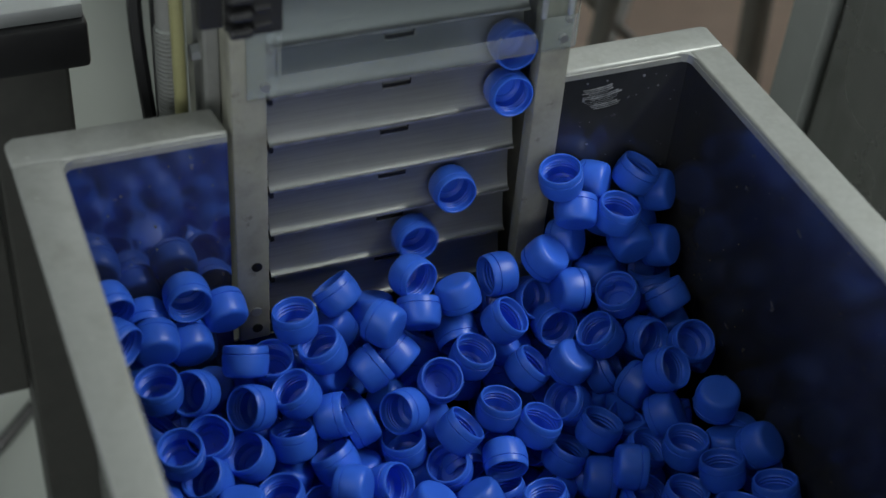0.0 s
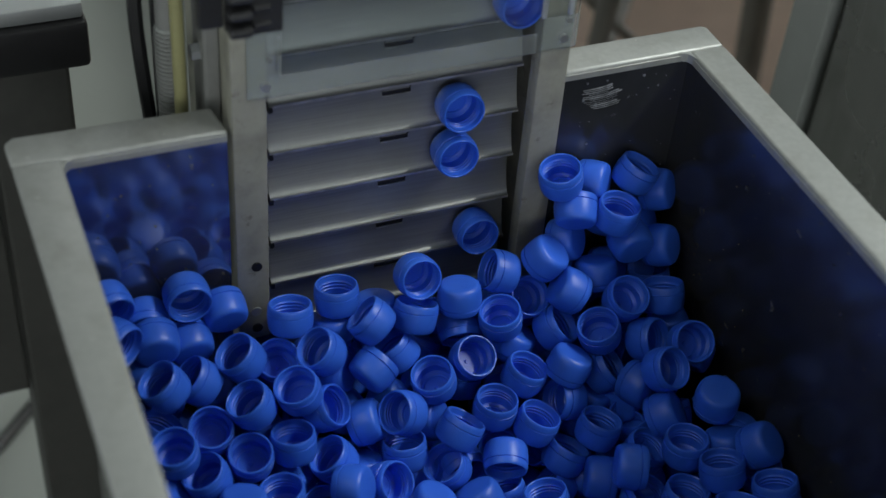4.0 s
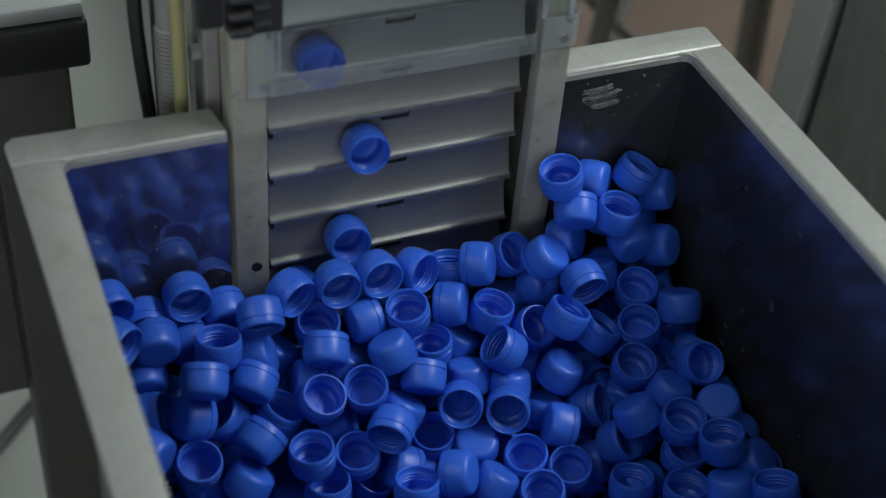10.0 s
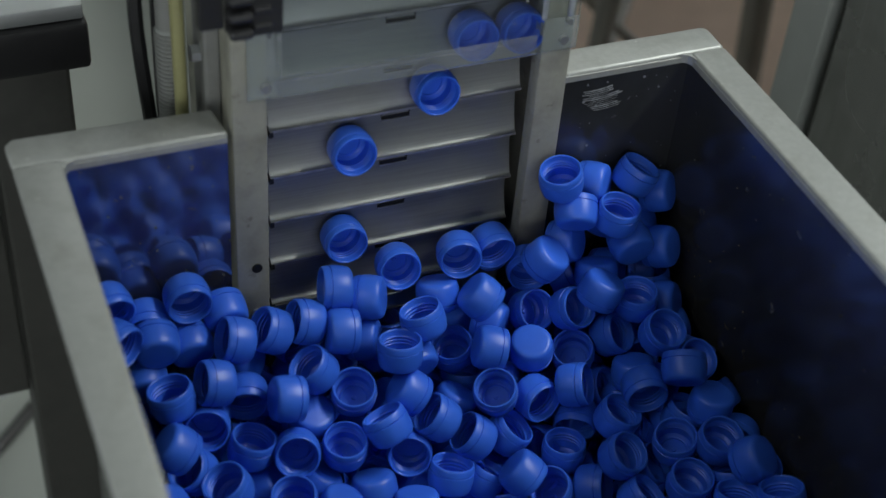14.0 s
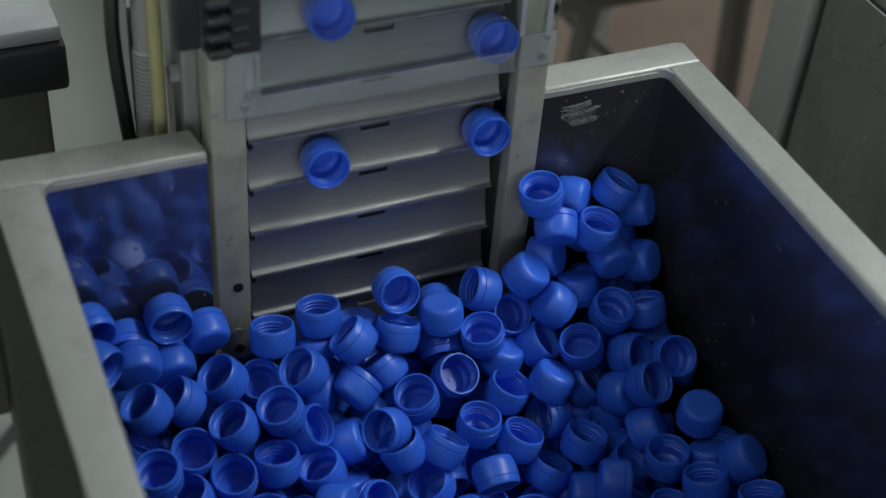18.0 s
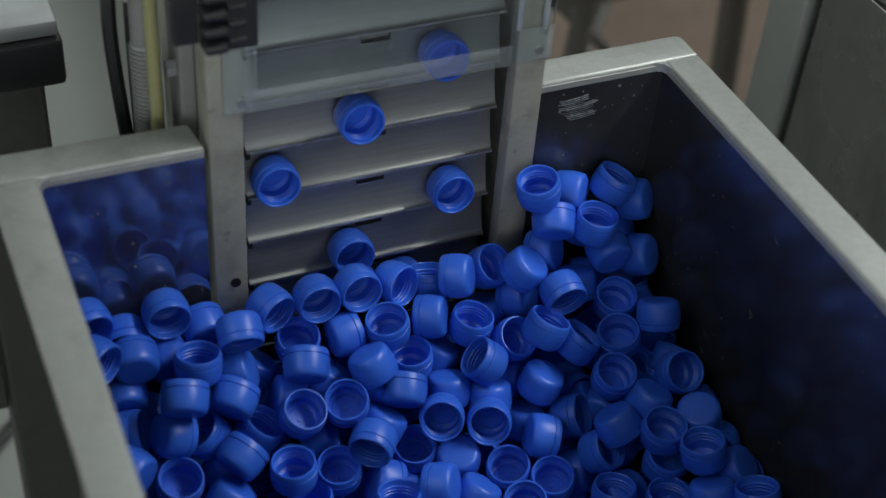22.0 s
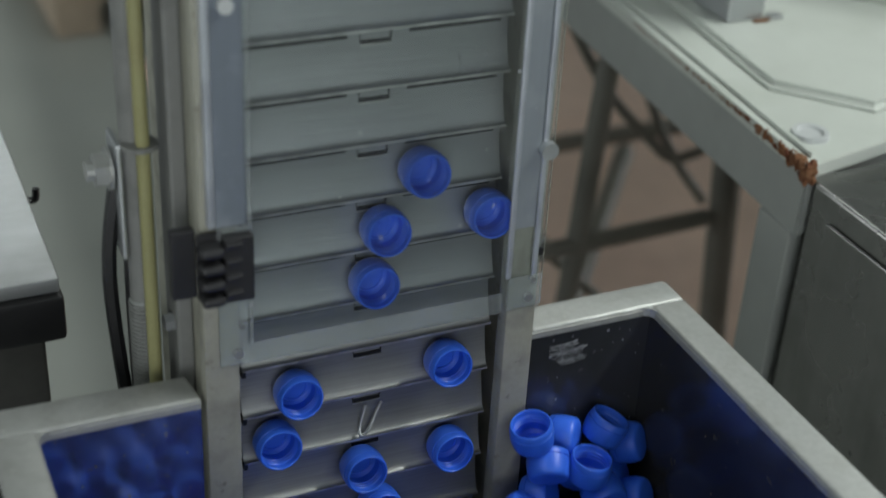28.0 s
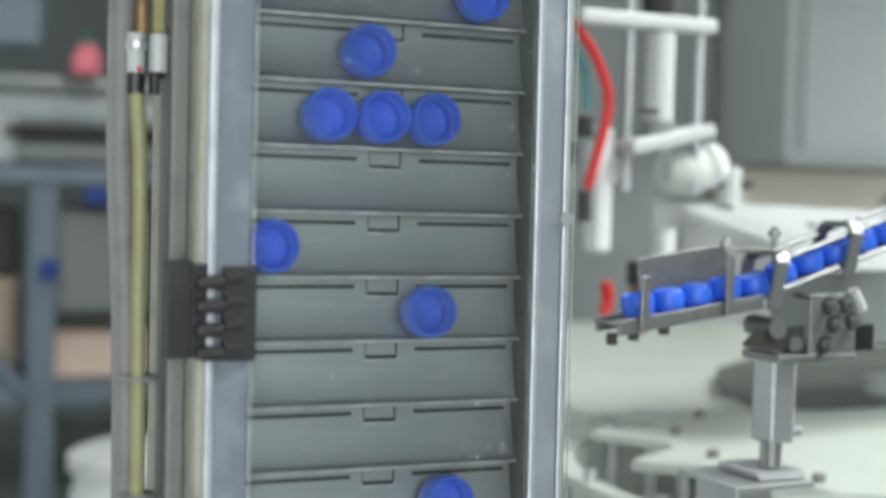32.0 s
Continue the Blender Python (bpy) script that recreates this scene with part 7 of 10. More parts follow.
    move(cap(), (0,446.9,-241.8,-182,-149,-30,90), (7.1,446.9,-241.8,-182,-149,-30,90), (7.6,445.5,-242.5,-184.8,-149,-30,90), (8.1,444.2,-243.2,-196.7,-149,-31,90), (10.9,444.2,-243.2,-196.7,-149,-31,90), (11.4,440.8,-246.3,-185.5,-149,-30,90), (11.8,437.5,-249.3,-179.6,-149,-30,90), (12.2,434.1,-252.3,-178.9,-149,-30,90), (16.8,434.1,-252.3,-178.9,-149,-30,90), (17.4,440.5,-247.1,-175.4,-149,-30,90), (17.9,446.9,-241.8,-182,-149,-30,90), (19.4,446.9,-241.8,-182,-149,-30,90), (19.9,445.5,-242.5,-184.8,-149,-30,90), (20.3,444.2,-243.2,-196.7,-149,-31,90), (24.2,444.2,-243.2,-196.7,-149,-31,90), (25.1,444.2,-243.2,-196.7,-149,-31,90), (26.1,444.2,-243.2,-196.7,-149,-31,90), (32,444.2,-243.2,-196.7,-149,-31,90))
    move(cap(), (0,416.3,-246.5,-193.1,1,-22,-90), (7.6,416.3,-246.5,-193.1,1,-22,-90), (8.1,417.8,-240.9,-179.4,4,-17,-90), (8.6,419.3,-235.2,-177.5,6,-12,-89), (11.3,419.3,-235.2,-177.5,6,-12,-89), (12.1,422.6,-229.4,-178.1,3,-1,-88), (12.8,425.9,-223.6,-189.5,0,10,-88), (16.8,425.9,-223.6,-189.5,0,10,-88), (17,428.2,-223.2,-189,3,46,-87), (17.2,430.5,-222.8,-190.3,21,81,-71), (17.4,432.8,-222.5,-193.8,174,62,81), (17.6,435,-222.1,-199,179,27,84), (20,435,-222.1,-199,179,27,84), (20.3,427.6,-218.1,-190.8,179,63,83), (20.5,420.2,-214,-185,3,80,-93), (20.8,412.7,-210,-182.8,1,44,-96), (21.1,405.3,-206,-183,1,8,-97), (24.5,405.3,-206,-183,1,8,-97), (25.1,404.2,-197.5,-176.3,-14,14,-98), (25.7,403.2,-189,-180,-29,21,-100), (32,403.2,-189,-180,-29,21,-100))
    move(cap(), (0,441.8,-274.8,-192.5,2,-23,-90), (6.7,441.8,-274.8,-192.5,2,-23,-90), (7.3,441,-275.7,-191.1,1,-23,-90), (7.9,440.2,-276.5,-189.7,1,-23,-90), (10.2,440.2,-276.5,-189.7,1,-23,-90), (10.8,439.4,-280.6,-185.1,1,-23,-90), (11.4,438.7,-284.7,-186,2,-23,-90), (17.1,438.7,-284.7,-186,2,-23,-90), (17.7,440.3,-279.7,-185.6,2,-23,-90), (18.4,441.8,-274.8,-192.5,2,-23,-90), (19.9,441.8,-274.8,-192.5,2,-23,-90), (20.4,441,-275.7,-191.1,1,-23,-90), (20.9,440.2,-276.5,-189.7,1,-23,-90), (24.4,440.2,-276.5,-189.7,1,-23,-90), (25.2,440.2,-276.5,-189.7,1,-23,-90), (26.1,440.2,-276.5,-189.7,1,-23,-90), (32,440.2,-276.5,-189.7,1,-23,-90))
    move(cap(), (0,373.2,-224.6,-231.6,-14,10,-90), (7.2,373.2,-224.6,-231.6,-14,10,-90), (8.1,370.3,-220.4,-225.3,-10,-1,-88), (8.9,367.3,-216.1,-226,-5,-11,-86), (11,367.3,-216.1,-226,-5,-11,-86), (11.8,368.5,-221,-224,-21,-3,-88), (12.6,369.7,-225.8,-228.1,-37,4,-92), (16.6,369.7,-225.8,-228.1,-37,4,-92), (17.2,371.4,-225.2,-229.9,-26,6,-94), (17.8,373.2,-224.6,-231.6,-15,8,-94), (19.9,373.2,-224.6,-231.6,-15,8,-94), (20.5,370.3,-220.4,-225.3,-10,-1,-92), (21.1,367.3,-216.1,-226,-5,-11,-91), (24.4,367.3,-216.1,-226,-5,-11,-91), (25.1,367.3,-216.1,-226,-5,-11,-91), (25.8,367.3,-216.1,-226,-5,-11,-91), (32,367.3,-216.1,-226,-5,-11,-91))
    move(cap(), (0,392,-245.7,-214.5,-9,-7,-90), (7.9,392,-245.7,-214.5,-9,-7,-90), (8.8,393.3,-243.8,-214.3,-4,-7,-90), (9.6,394.7,-241.9,-214.1,1,-6,-90), (10.4,394.7,-241.9,-214.1,1,-6,-90), (11.1,396.6,-239.5,-208.8,-1,2,-90), (11.9,398.6,-237.1,-208.5,-2,9,-90), (16.7,398.6,-237.1,-208.5,-2,9,-90), (17.3,395.3,-241.4,-207.8,-6,1,-90), (17.8,392,-245.7,-214.5,-9,-7,-89), (20,392,-245.7,-214.5,-9,-7,-89), (20.5,393.3,-243.8,-214.3,-4,-7,-89), (21,394.7,-241.9,-214.1,1,-6,-89), (24.5,394.7,-241.9,-214.1,1,-6,-89), (25.2,394.7,-241.9,-214.1,1,-6,-89), (25.9,394.7,-241.9,-214.1,1,-6,-89), (32,394.7,-241.9,-214.1,1,-6,-89))
    move(cap(), (0,409.5,-279.8,-197.2,-10,-24,-90), (6.6,409.5,-279.8,-197.2,-10,-24,-90), (6.9,410.9,-275.5,-193.6,-38,-8,-97), (7.1,412.3,-271.3,-191.4,-67,2,-111), (7.3,413.7,-267.1,-191.3,-98,4,-127), (7.5,415.1,-262.8,-193.4,-129,-3,-143), (7.8,416.6,-258.6,-196.8,-157,-16,-153), (10.4,416.6,-258.6,-196.8,-157,-16,-153), (10.7,416.8,-260.3,-196.2,-122,-22,-158), (11,417.1,-262,-196.2,-86,-23,-165), (11.4,417.3,-263.6,-197.3,-50,-21,-172), (11.7,417.6,-265.3,-199.5,-15,-15,-176), (12,417.8,-267,-202.4,18,-8,-176), (16.4,417.8,-267,-202.4,18,-8,-176), (17,413.6,-273.4,-195,20,-10,-177), (17.7,409.5,-279.8,-197.2,23,-12,-178), (19.3,409.5,-279.8,-197.2,23,-12,-178), (19.6,410.9,-275.5,-193.6,5,-39,175), (19.8,412.3,-271.3,-191.4,-20,-66,-179), (20.1,413.7,-267.1,-191.3,-128,-76,-89), (20.4,415.1,-262.8,-193.4,-176,-51,-60), (20.7,416.6,-258.6,-196.8,165,-24,-63), (24.3,416.6,-258.6,-196.8,165,-24,-63), (24.9,416.6,-258.6,-196.8,165,-24,-63), (25.6,416.6,-258.6,-196.8,165,-24,-63), (32,416.6,-258.6,-196.8,165,-24,-63))
    move(cap(), (0,351.9,-199,-230.3,-156,88,180), (8,351.9,-199,-230.3,-156,88,180), (8.4,353.5,-194.1,-227.7,170,58,168), (8.7,355.2,-189.1,-227.5,157,30,180), (9.1,356.8,-184.2,-230.8,140,4,-164), (9.4,358.5,-179.2,-236.7,116,-15,-141), (11.2,358.5,-179.2,-236.7,116,-15,-141), (11.5,366,-184.1,-230.9,76,-15,-140), (11.8,373.4,-188.9,-227.6,36,-15,-139), (12.1,380.9,-193.8,-227.9,-4,-14,-139), (12.5,388.4,-198.6,-230.6,-43,-13,-139), (16.4,388.4,-198.6,-230.6,-43,-13,-139), (16.9,387.5,-197.4,-221.1,-30,-11,-141), (17.4,386.7,-196.1,-218.9,-17,-9,-142), (19.6,386.7,-196.1,-218.9,-17,-9,-142), (20.1,392.7,-188.6,-211.7,-40,7,-150), (20.5,398.7,-181.2,-209.7,-65,18,-164), (21,404.7,-173.7,-212.9,-94,21,177), (24.3,404.7,-173.7,-212.9,-94,21,177), (25,404.7,-173.7,-212.9,-94,21,177), (25.7,404.7,-173.7,-212.9,-94,21,177), (32,404.7,-173.7,-212.9,-94,21,177))
    move(cap(), (0,363.1,-215.4,-203.4,-156,89,180), (6.8,363.1,-215.4,-203.4,-156,89,180), (7.3,369,-205.3,-192.9,-175,73,152), (7.9,374.8,-195.2,-187.5,-171,57,147), (8.4,380.6,-185.2,-187.3,-166,42,142), (10.4,380.6,-185.2,-187.3,-166,42,142), (10.8,378.5,-180.5,-187.3,-127,77,-175), (11.3,376.4,-175.9,-192.4,-20,57,-64), (11.7,374.3,-171.2,-202.8,-11,19,-51), (16.9,374.3,-171.2,-202.8,-11,19,-51), (17.6,367.4,-171.5,-202.1,-14,13,-50), (18.2,360.5,-171.7,-210.9,-18,7,-48), (19.3,360.5,-171.7,-210.9,-18,7,-48), (19.9,366.1,-177.9,-207.4,-13,24,-53), (20.6,371.6,-184.1,-214.1,-8,42,-57), (24.3,371.6,-184.1,-214.1,-8,42,-57), (25.2,371.6,-184.1,-214.1,-8,42,-57), (26.1,371.6,-184.1,-214.1,-8,42,-57), (32,371.6,-184.1,-214.1,-8,42,-57))
    move(cap(), (0,337.8,-170.1,-233.6,-24,-9,-92), (0.2,337.8,-170.1,-233.6,-24,-9,-92), (0.5,337.8,-170.3,-233.5,-26,-11,-91), (0.7,337.7,-170.6,-233.4,-29,-13,-90), (7.7,337.7,-170.6,-233.4,-29,-13,-90), (8.1,335.5,-177.1,-225,-16,-5,-93), (8.4,333.4,-183.6,-221.8,-4,4,-95), (8.8,331.2,-190.2,-223.8,8,13,-95), (10.3,331.2,-190.2,-223.8,8,13,-95), (10.7,338.2,-195.7,-222.4,-24,28,-97), (11.2,345.2,-201.2,-232.9,-61,39,-109), (16.6,345.2,-201.2,-232.9,-61,39,-109), (17.1,348.5,-200.1,-231.6,-77,40,-112), (17.6,351.9,-199,-230.3,-92,40,-115), (20.1,351.9,-199,-230.3,-92,40,-115), (20.4,353.5,-194.1,-227.7,-131,38,-119), (20.7,355.2,-189.1,-227.5,-169,35,-121), (21,356.8,-184.2,-230.8,155,32,-121), (21.2,358.5,-179.2,-236.7,119,29,-118), (24.4,358.5,-179.2,-236.7,119,29,-118), (25.4,358.5,-179.2,-236.7,119,29,-118), (26.4,358.5,-179.2,-236.7,119,29,-118), (32,358.5,-179.2,-236.7,119,29,-118))
    move(cap(), (0,308.6,-203.9,-234.4,8,-19,-90), (6.9,308.6,-203.9,-234.4,8,-19,-90), (7.8,306.3,-204,-226.2,10,-5,-88), (8.6,303.9,-204,-224.6,13,9,-85), (11.2,303.9,-204,-224.6,13,9,-85), (12,310.1,-199.2,-224.1,19,8,-85), (12.7,316.2,-194.4,-234.7,25,6,-86), (17.2,316.2,-194.4,-234.7,25,6,-86), (17.6,312.4,-199.2,-230.9,17,-6,-91), (18,308.6,-203.9,-234.4,9,-18,-94), (20,308.6,-203.9,-234.4,9,-18,-94), (20.6,306.3,-204,-226.2,10,-4,-91), (21.2,303.9,-204,-224.6,12,10,-88), (24.5,303.9,-204,-224.6,12,10,-88), (25.5,303.9,-204,-224.6,12,10,-88), (26.4,303.9,-204,-224.6,12,10,-88), (32,303.9,-204,-224.6,12,10,-88))
    move(cap(), (0,290.6,-167.3,-220.5,-160,77,96), (0.3,290.6,-167.3,-220.5,-160,77,96), (0.6,290.9,-167.4,-220.5,-160,75,93), (0.8,291.1,-167.5,-220.6,-159,72,90), (6.9,291.1,-167.5,-220.6,-159,72,90), (7.2,296.1,-168.6,-217.7,-24,75,-140), (7.6,301.1,-169.7,-218.8,-4,46,-125), (7.9,306.1,-170.7,-224.1,3,16,-125), (10.6,306.1,-170.7,-224.1,3,16,-125), (11.1,304,-163.6,-216.2,-10,6,-124), (11.5,301.8,-156.5,-213.5,-23,-3,-122), (12,299.7,-149.3,-215.9,-36,-11,-117), (16.8,299.7,-149.3,-215.9,-36,-11,-117), (17.1,306.4,-150.7,-208.9,-30,-11,-117), (17.5,313,-152.1,-207.1,-24,-11,-117), (17.8,319.7,-153.5,-210.5,-17,-11,-117), (19.9,319.7,-153.5,-210.5,-17,-11,-117), (20.3,324.4,-156.5,-204.8,-46,-15,-115), (20.7,329.1,-159.5,-203.5,-75,-17,-111), (21.2,333.8,-162.5,-206.7,-104,-17,-107), (24.6,333.8,-162.5,-206.7,-104,-17,-107), (25.2,333.8,-162.5,-206.7,-104,-17,-107), (25.8,333.8,-162.5,-206.7,-104,-17,-107), (32,333.8,-162.5,-206.7,-104,-17,-107))
    move(cap(), (0,251.8,-160.3,-225.8,22,10,-88), (0.3,251.8,-160.3,-225.8,22,10,-88), (0.6,251.3,-159.8,-225.8,27,8,-89), (0.8,250.9,-159.4,-225.8,33,7,-90), (6.9,250.9,-159.4,-225.8,33,7,-90), (7.2,250.9,-160.7,-225.8,16,32,-78), (7.5,250.9,-162.1,-227,0,60,-72), (7.7,250.8,-163.4,-229.9,-87,85,-140), (8,250.8,-164.8,-234.1,-180,61,147), (10.7,250.8,-164.8,-234.1,-180,61,147), (11.1,259.1,-165,-230.5,98,86,80), (11.4,267.4,-165.2,-232,0,62,-2), (11.8,275.6,-165.4,-238.7,-13,34,2), (16.9,275.6,-165.4,-238.7,-13,34,2), (17.1,272.4,-171.8,-232,1,61,-2), (17.4,269.3,-178.1,-227.8,66,85,48), (17.6,266.1,-184.5,-227.1,176,65,143), (17.9,262.9,-190.8,-228.9,-169,38,140), (19.5,262.9,-190.8,-228.9,-169,38,140), (20.1,269.5,-187.5,-221.6,-158,15,133), (20.8,276,-184.2,-223.6,-144,-6,121), (24.7,276,-184.2,-223.6,-144,-6,121), (25.3,276,-184.2,-223.6,-144,-6,121), (26,276,-184.2,-223.6,-144,-6,121), (32,276,-184.2,-223.6,-144,-6,121))
    move(cap(), (0,224.8,-139.3,-216.2,9,-9,-89), (0.4,224.8,-139.3,-216.2,9,-9,-89), (0.7,224.3,-141.1,-216.6,5,-13,-90), (0.9,223.8,-143,-216.9,1,-17,-90), (8.1,223.8,-143,-216.9,1,-17,-90), (8.4,222.3,-146,-215.7,-37,-14,-91), (8.8,220.8,-149.1,-217.6,-75,-12,-94), (9.1,219.3,-152.1,-222.4,-113,-12,-98), (10,219.3,-152.1,-222.4,-113,-12,-98), (10.4,211.3,-154.8,-218.1,-131,-16,-103), (10.7,203.3,-157.5,-219,-150,-21,-108), (11.1,195.3,-160.1,-225.1,-169,-27,-110), (17,195.3,-160.1,-225.1,-169,-27,-110), (17.5,194.8,-153,-221.8,-172,-26,-110), (17.9,194.4,-145.8,-223.7,-175,-26,-110), (18.3,193.9,-138.6,-230.9,-178,-26,-110), (20,193.9,-138.6,-230.9,-178,-26,-110), (20.4,191.5,-128.5,-218.7,163,-24,-110), (20.8,189,-118.4,-211.7,144,-22,-111), (21.1,186.5,-108.3,-209.9,126,-20,-113), (24.2,186.5,-108.3,-209.9,126,-20,-113), (24.7,179.3,-101.9,-203.5,144,-21,-112), (25.2,172.1,-95.5,-202.3,162,-22,-112), (25.7,164.9,-89.1,-206.3,-180,-24,-111), (32,164.9,-89.1,-206.3,-180,-24,-111))
    move(cap(), (0,203.6,-166.2,-219.4,-32,42,-91), (0.6,203.6,-166.2,-219.4,-32,42,-91), (0.9,203.6,-165.5,-219.5,-29,41,-90), (1.1,203.5,-164.8,-219.7,-26,41,-90), (7.2,203.5,-164.8,-219.7,-26,41,-90), (7.5,208.4,-170.1,-212.5,-17,23,-82), (7.9,213.3,-175.3,-210.4,-11,6,-78), (8.2,218.2,-180.6,-213.6,-6,-12,-75), (10.5,218.2,-180.6,-213.6,-6,-12,-75), (10.7,218.1,-181.2,-213.7,13,15,-73), (11,218,-181.9,-214.7,38,40,-60), (11.3,217.9,-182.6,-217,83,55,-24), (11.5,217.8,-183.3,-220.6,134,45,17), (11.8,217.7,-183.9,-224.9,162,22,34), (16.6,217.7,-183.9,-224.9,162,22,34), (17.2,222.6,-186.2,-220.6,176,24,34), (17.7,227.5,-188.4,-222.8,-171,26,34), (19.3,227.5,-188.4,-222.8,-171,26,34), (19.6,234.6,-185.9,-212.1,-152,30,36), (19.9,241.6,-183.3,-206.6,-132,33,38), (20.1,248.7,-180.8,-206.3,-112,35,43), (24.6,248.7,-180.8,-206.3,-112,35,43), (25.5,248.7,-180.8,-206.3,-112,35,43), (26.4,248.7,-180.8,-206.3,-112,35,43), (32,248.7,-180.8,-206.3,-112,35,43))
    move(cap(), (0,227.6,-129,-190.1,27,-63,-5), (0.5,227.6,-129,-190.1,27,-63,-5), (0.8,226.8,-130.1,-190,18,-59,-2), (1,226,-131.3,-189.9,11,-55,0), (6.8,226,-131.3,-189.9,11,-55,0), (7.2,226.4,-129,-189.4,58,-80,-43), (7.5,226.8,-126.6,-191.2,162,-65,-143), (7.9,227.1,-124.3,-195.3,176,-37,-152), (10.7,227.1,-124.3,-195.3,176,-37,-152), (11.3,229.3,-122.2,-186.7,-166,-16,-150), (11.8,231.5,-120.1,-182.3,-148,3,-142), (12.3,233.6,-118,-182.1,-127,18,-128), (16.7,233.6,-118,-182.1,-127,18,-128), (17.1,231.7,-121.3,-180.4,-111,3,-155), (17.4,229.8,-124.6,-180.8,-90,-3,174), (17.8,227.9,-128,-184.3,-70,2,143), (18.1,226,-131.3,-189.9,-54,17,116), (19.7,226,-131.3,-189.9,-54,17,116), (20,226.4,-129,-189.4,-84,20,108), (20.3,226.8,-126.6,-191.2,-115,19,99), (20.6,227.1,-124.3,-195.3,-145,14,92), (24.5,227.1,-124.3,-195.3,-145,14,92), (25.1,227.1,-124.3,-214.4,-145,14,92), (25.6,227.1,-124.3,-238.7,-145,14,92), (26.2,227.1,-124.3,-268.3,-145,14,92), (32,227.1,-124.3,-268.3,-145,14,92))
    move(cap(), (0,249.2,-122.6,-213.8,-158,-45,100), (0.6,249.2,-122.6,-213.8,-158,-45,100), (0.9,248.9,-122.7,-213.3,-149,-50,96), (1.1,248.7,-122.7,-212.8,-139,-55,90), (7.7,248.7,-122.7,-212.8,-139,-55,90), (8,248.6,-126.7,-211.3,-65,-61,38), (8.3,248.6,-130.7,-213.2,-15,-40,10), (8.6,248.5,-134.7,-218.7,14,-12,10), (10.6,248.5,-134.7,-218.7,14,-12,10), (11.1,240.8,-138.5,-211.2,28,-20,6), (11.6,233.2,-142.4,-208.9,44,-27,1), (12.1,225.6,-146.2,-211.8,62,-32,-6), (16.4,225.6,-146.2,-211.8,62,-32,-6), (16.7,218.2,-152.4,-209.3,54,-22,10), (17,210.9,-158.6,-211.9,49,-12,24), (17.3,203.5,-164.8,-219.7,47,0,37), (19.4,203.5,-164.8,-219.7,47,0,37), (19.7,208.4,-170.1,-212.5,28,3,39), (20,213.3,-175.3,-210.4,10,7,41), (20.3,218.2,-180.6,-213.6,-9,11,41), (24.4,218.2,-180.6,-213.6,-9,11,41), (25.1,218.2,-180.6,-213.6,-9,11,41), (25.9,218.2,-180.6,-213.6,-9,11,41), (32,218.2,-180.6,-213.6,-9,11,41))
    move(cap(), (0,260.4,-149.7,-202,-41,-8,-98), (0.6,260.4,-149.7,-202,-41,-8,-98), (0.9,261,-149.2,-201.9,-38,-13,-94), (1.1,261.6,-148.8,-201.7,-34,-18,-90), (6.9,261.6,-148.8,-201.7,-34,-18,-90), (7.2,263.4,-144.4,-192.9,-20,7,-103), (7.6,265.1,-140,-188.9,-10,35,-111), (8,266.9,-135.6,-189.7,-1,64,-115), (10.9,266.9,-135.6,-189.7,-1,64,-115), (11.5,257.5,-138.4,-184.5,24,45,-122), (12.2,248,-141.1,-191.1,46,29,-136), (17.2,248,-141.1,-191.1,46,29,-136), (17.6,240,-141.7,-194.5,34,19,-145), (18.1,231.9,-142.3,-203.1,24,7,-152), (18.5,223.8,-143,-216.9,16,-6,-157), (19.4,223.8,-143,-216.9,16,-6,-157), (19.8,222.3,-146,-215.7,-1,-39,-162), (20.1,220.8,-149.1,-217.6,-37,-71,-142), (20.4,219.3,-152.1,-222.4,-156,-65,-39), (24.5,219.3,-152.1,-222.4,-156,-65,-39), (25.3,219.3,-152.1,-222.4,-156,-65,-39), (26.1,219.3,-152.1,-222.4,-156,-65,-39), (32,219.3,-152.1,-222.4,-156,-65,-39))
    move(cap(), (0,257.4,-117.9,-181.4,7,29,-85), (0.4,257.4,-117.9,-181.4,7,29,-85), (0.7,255.5,-117.1,-181.4,12,18,-87), (0.9,253.7,-116.3,-181.4,18,7,-90), (7.9,253.7,-116.3,-181.4,18,7,-90), (8.4,249.2,-116.8,-174,0,-24,-95), (9,244.8,-117.4,-173.6,-25,-54,-86), (10.6,244.8,-117.4,-173.6,-25,-54,-86), (10.9,244.8,-117.4,-186,-25,-54,-86), (11.3,244.8,-117.4,-203.5,-25,-54,-86), (11.6,244.8,-117.4,-226.2,-25,-54,-86), (17.1,244.8,-117.4,-226.2,-25,-54,-86), (17.3,224,-108,-215.4,-44,-42,-99), (17.6,203.3,-98.6,-206,-64,-33,-114), (17.8,182.5,-89.3,-198.8,-84,-29,-131), (18,161.7,-79.9,-193.7,-104,-30,-149), (18.3,140.9,-70.6,-190,-124,-36,-165), (20.1,140.9,-70.6,-190,-124,-36,-165), (20.4,140.9,-70.6,-163.8,-124,-36,-165), (20.7,140.9,-70.6,-142.7,-124,-36,-165), (21,140.9,-70.6,-126.8,-124,-36,-165), (24.6,140.9,-70.6,-126.8,-124,-36,-165), (25.1,140.9,-70.6,-158.9,-124,-36,-165), (25.7,140.9,-70.6,-196.1,-124,-36,-165), (26.2,140.9,-70.6,-238.6,-124,-36,-165), (32,140.9,-70.6,-238.6,-124,-36,-165))
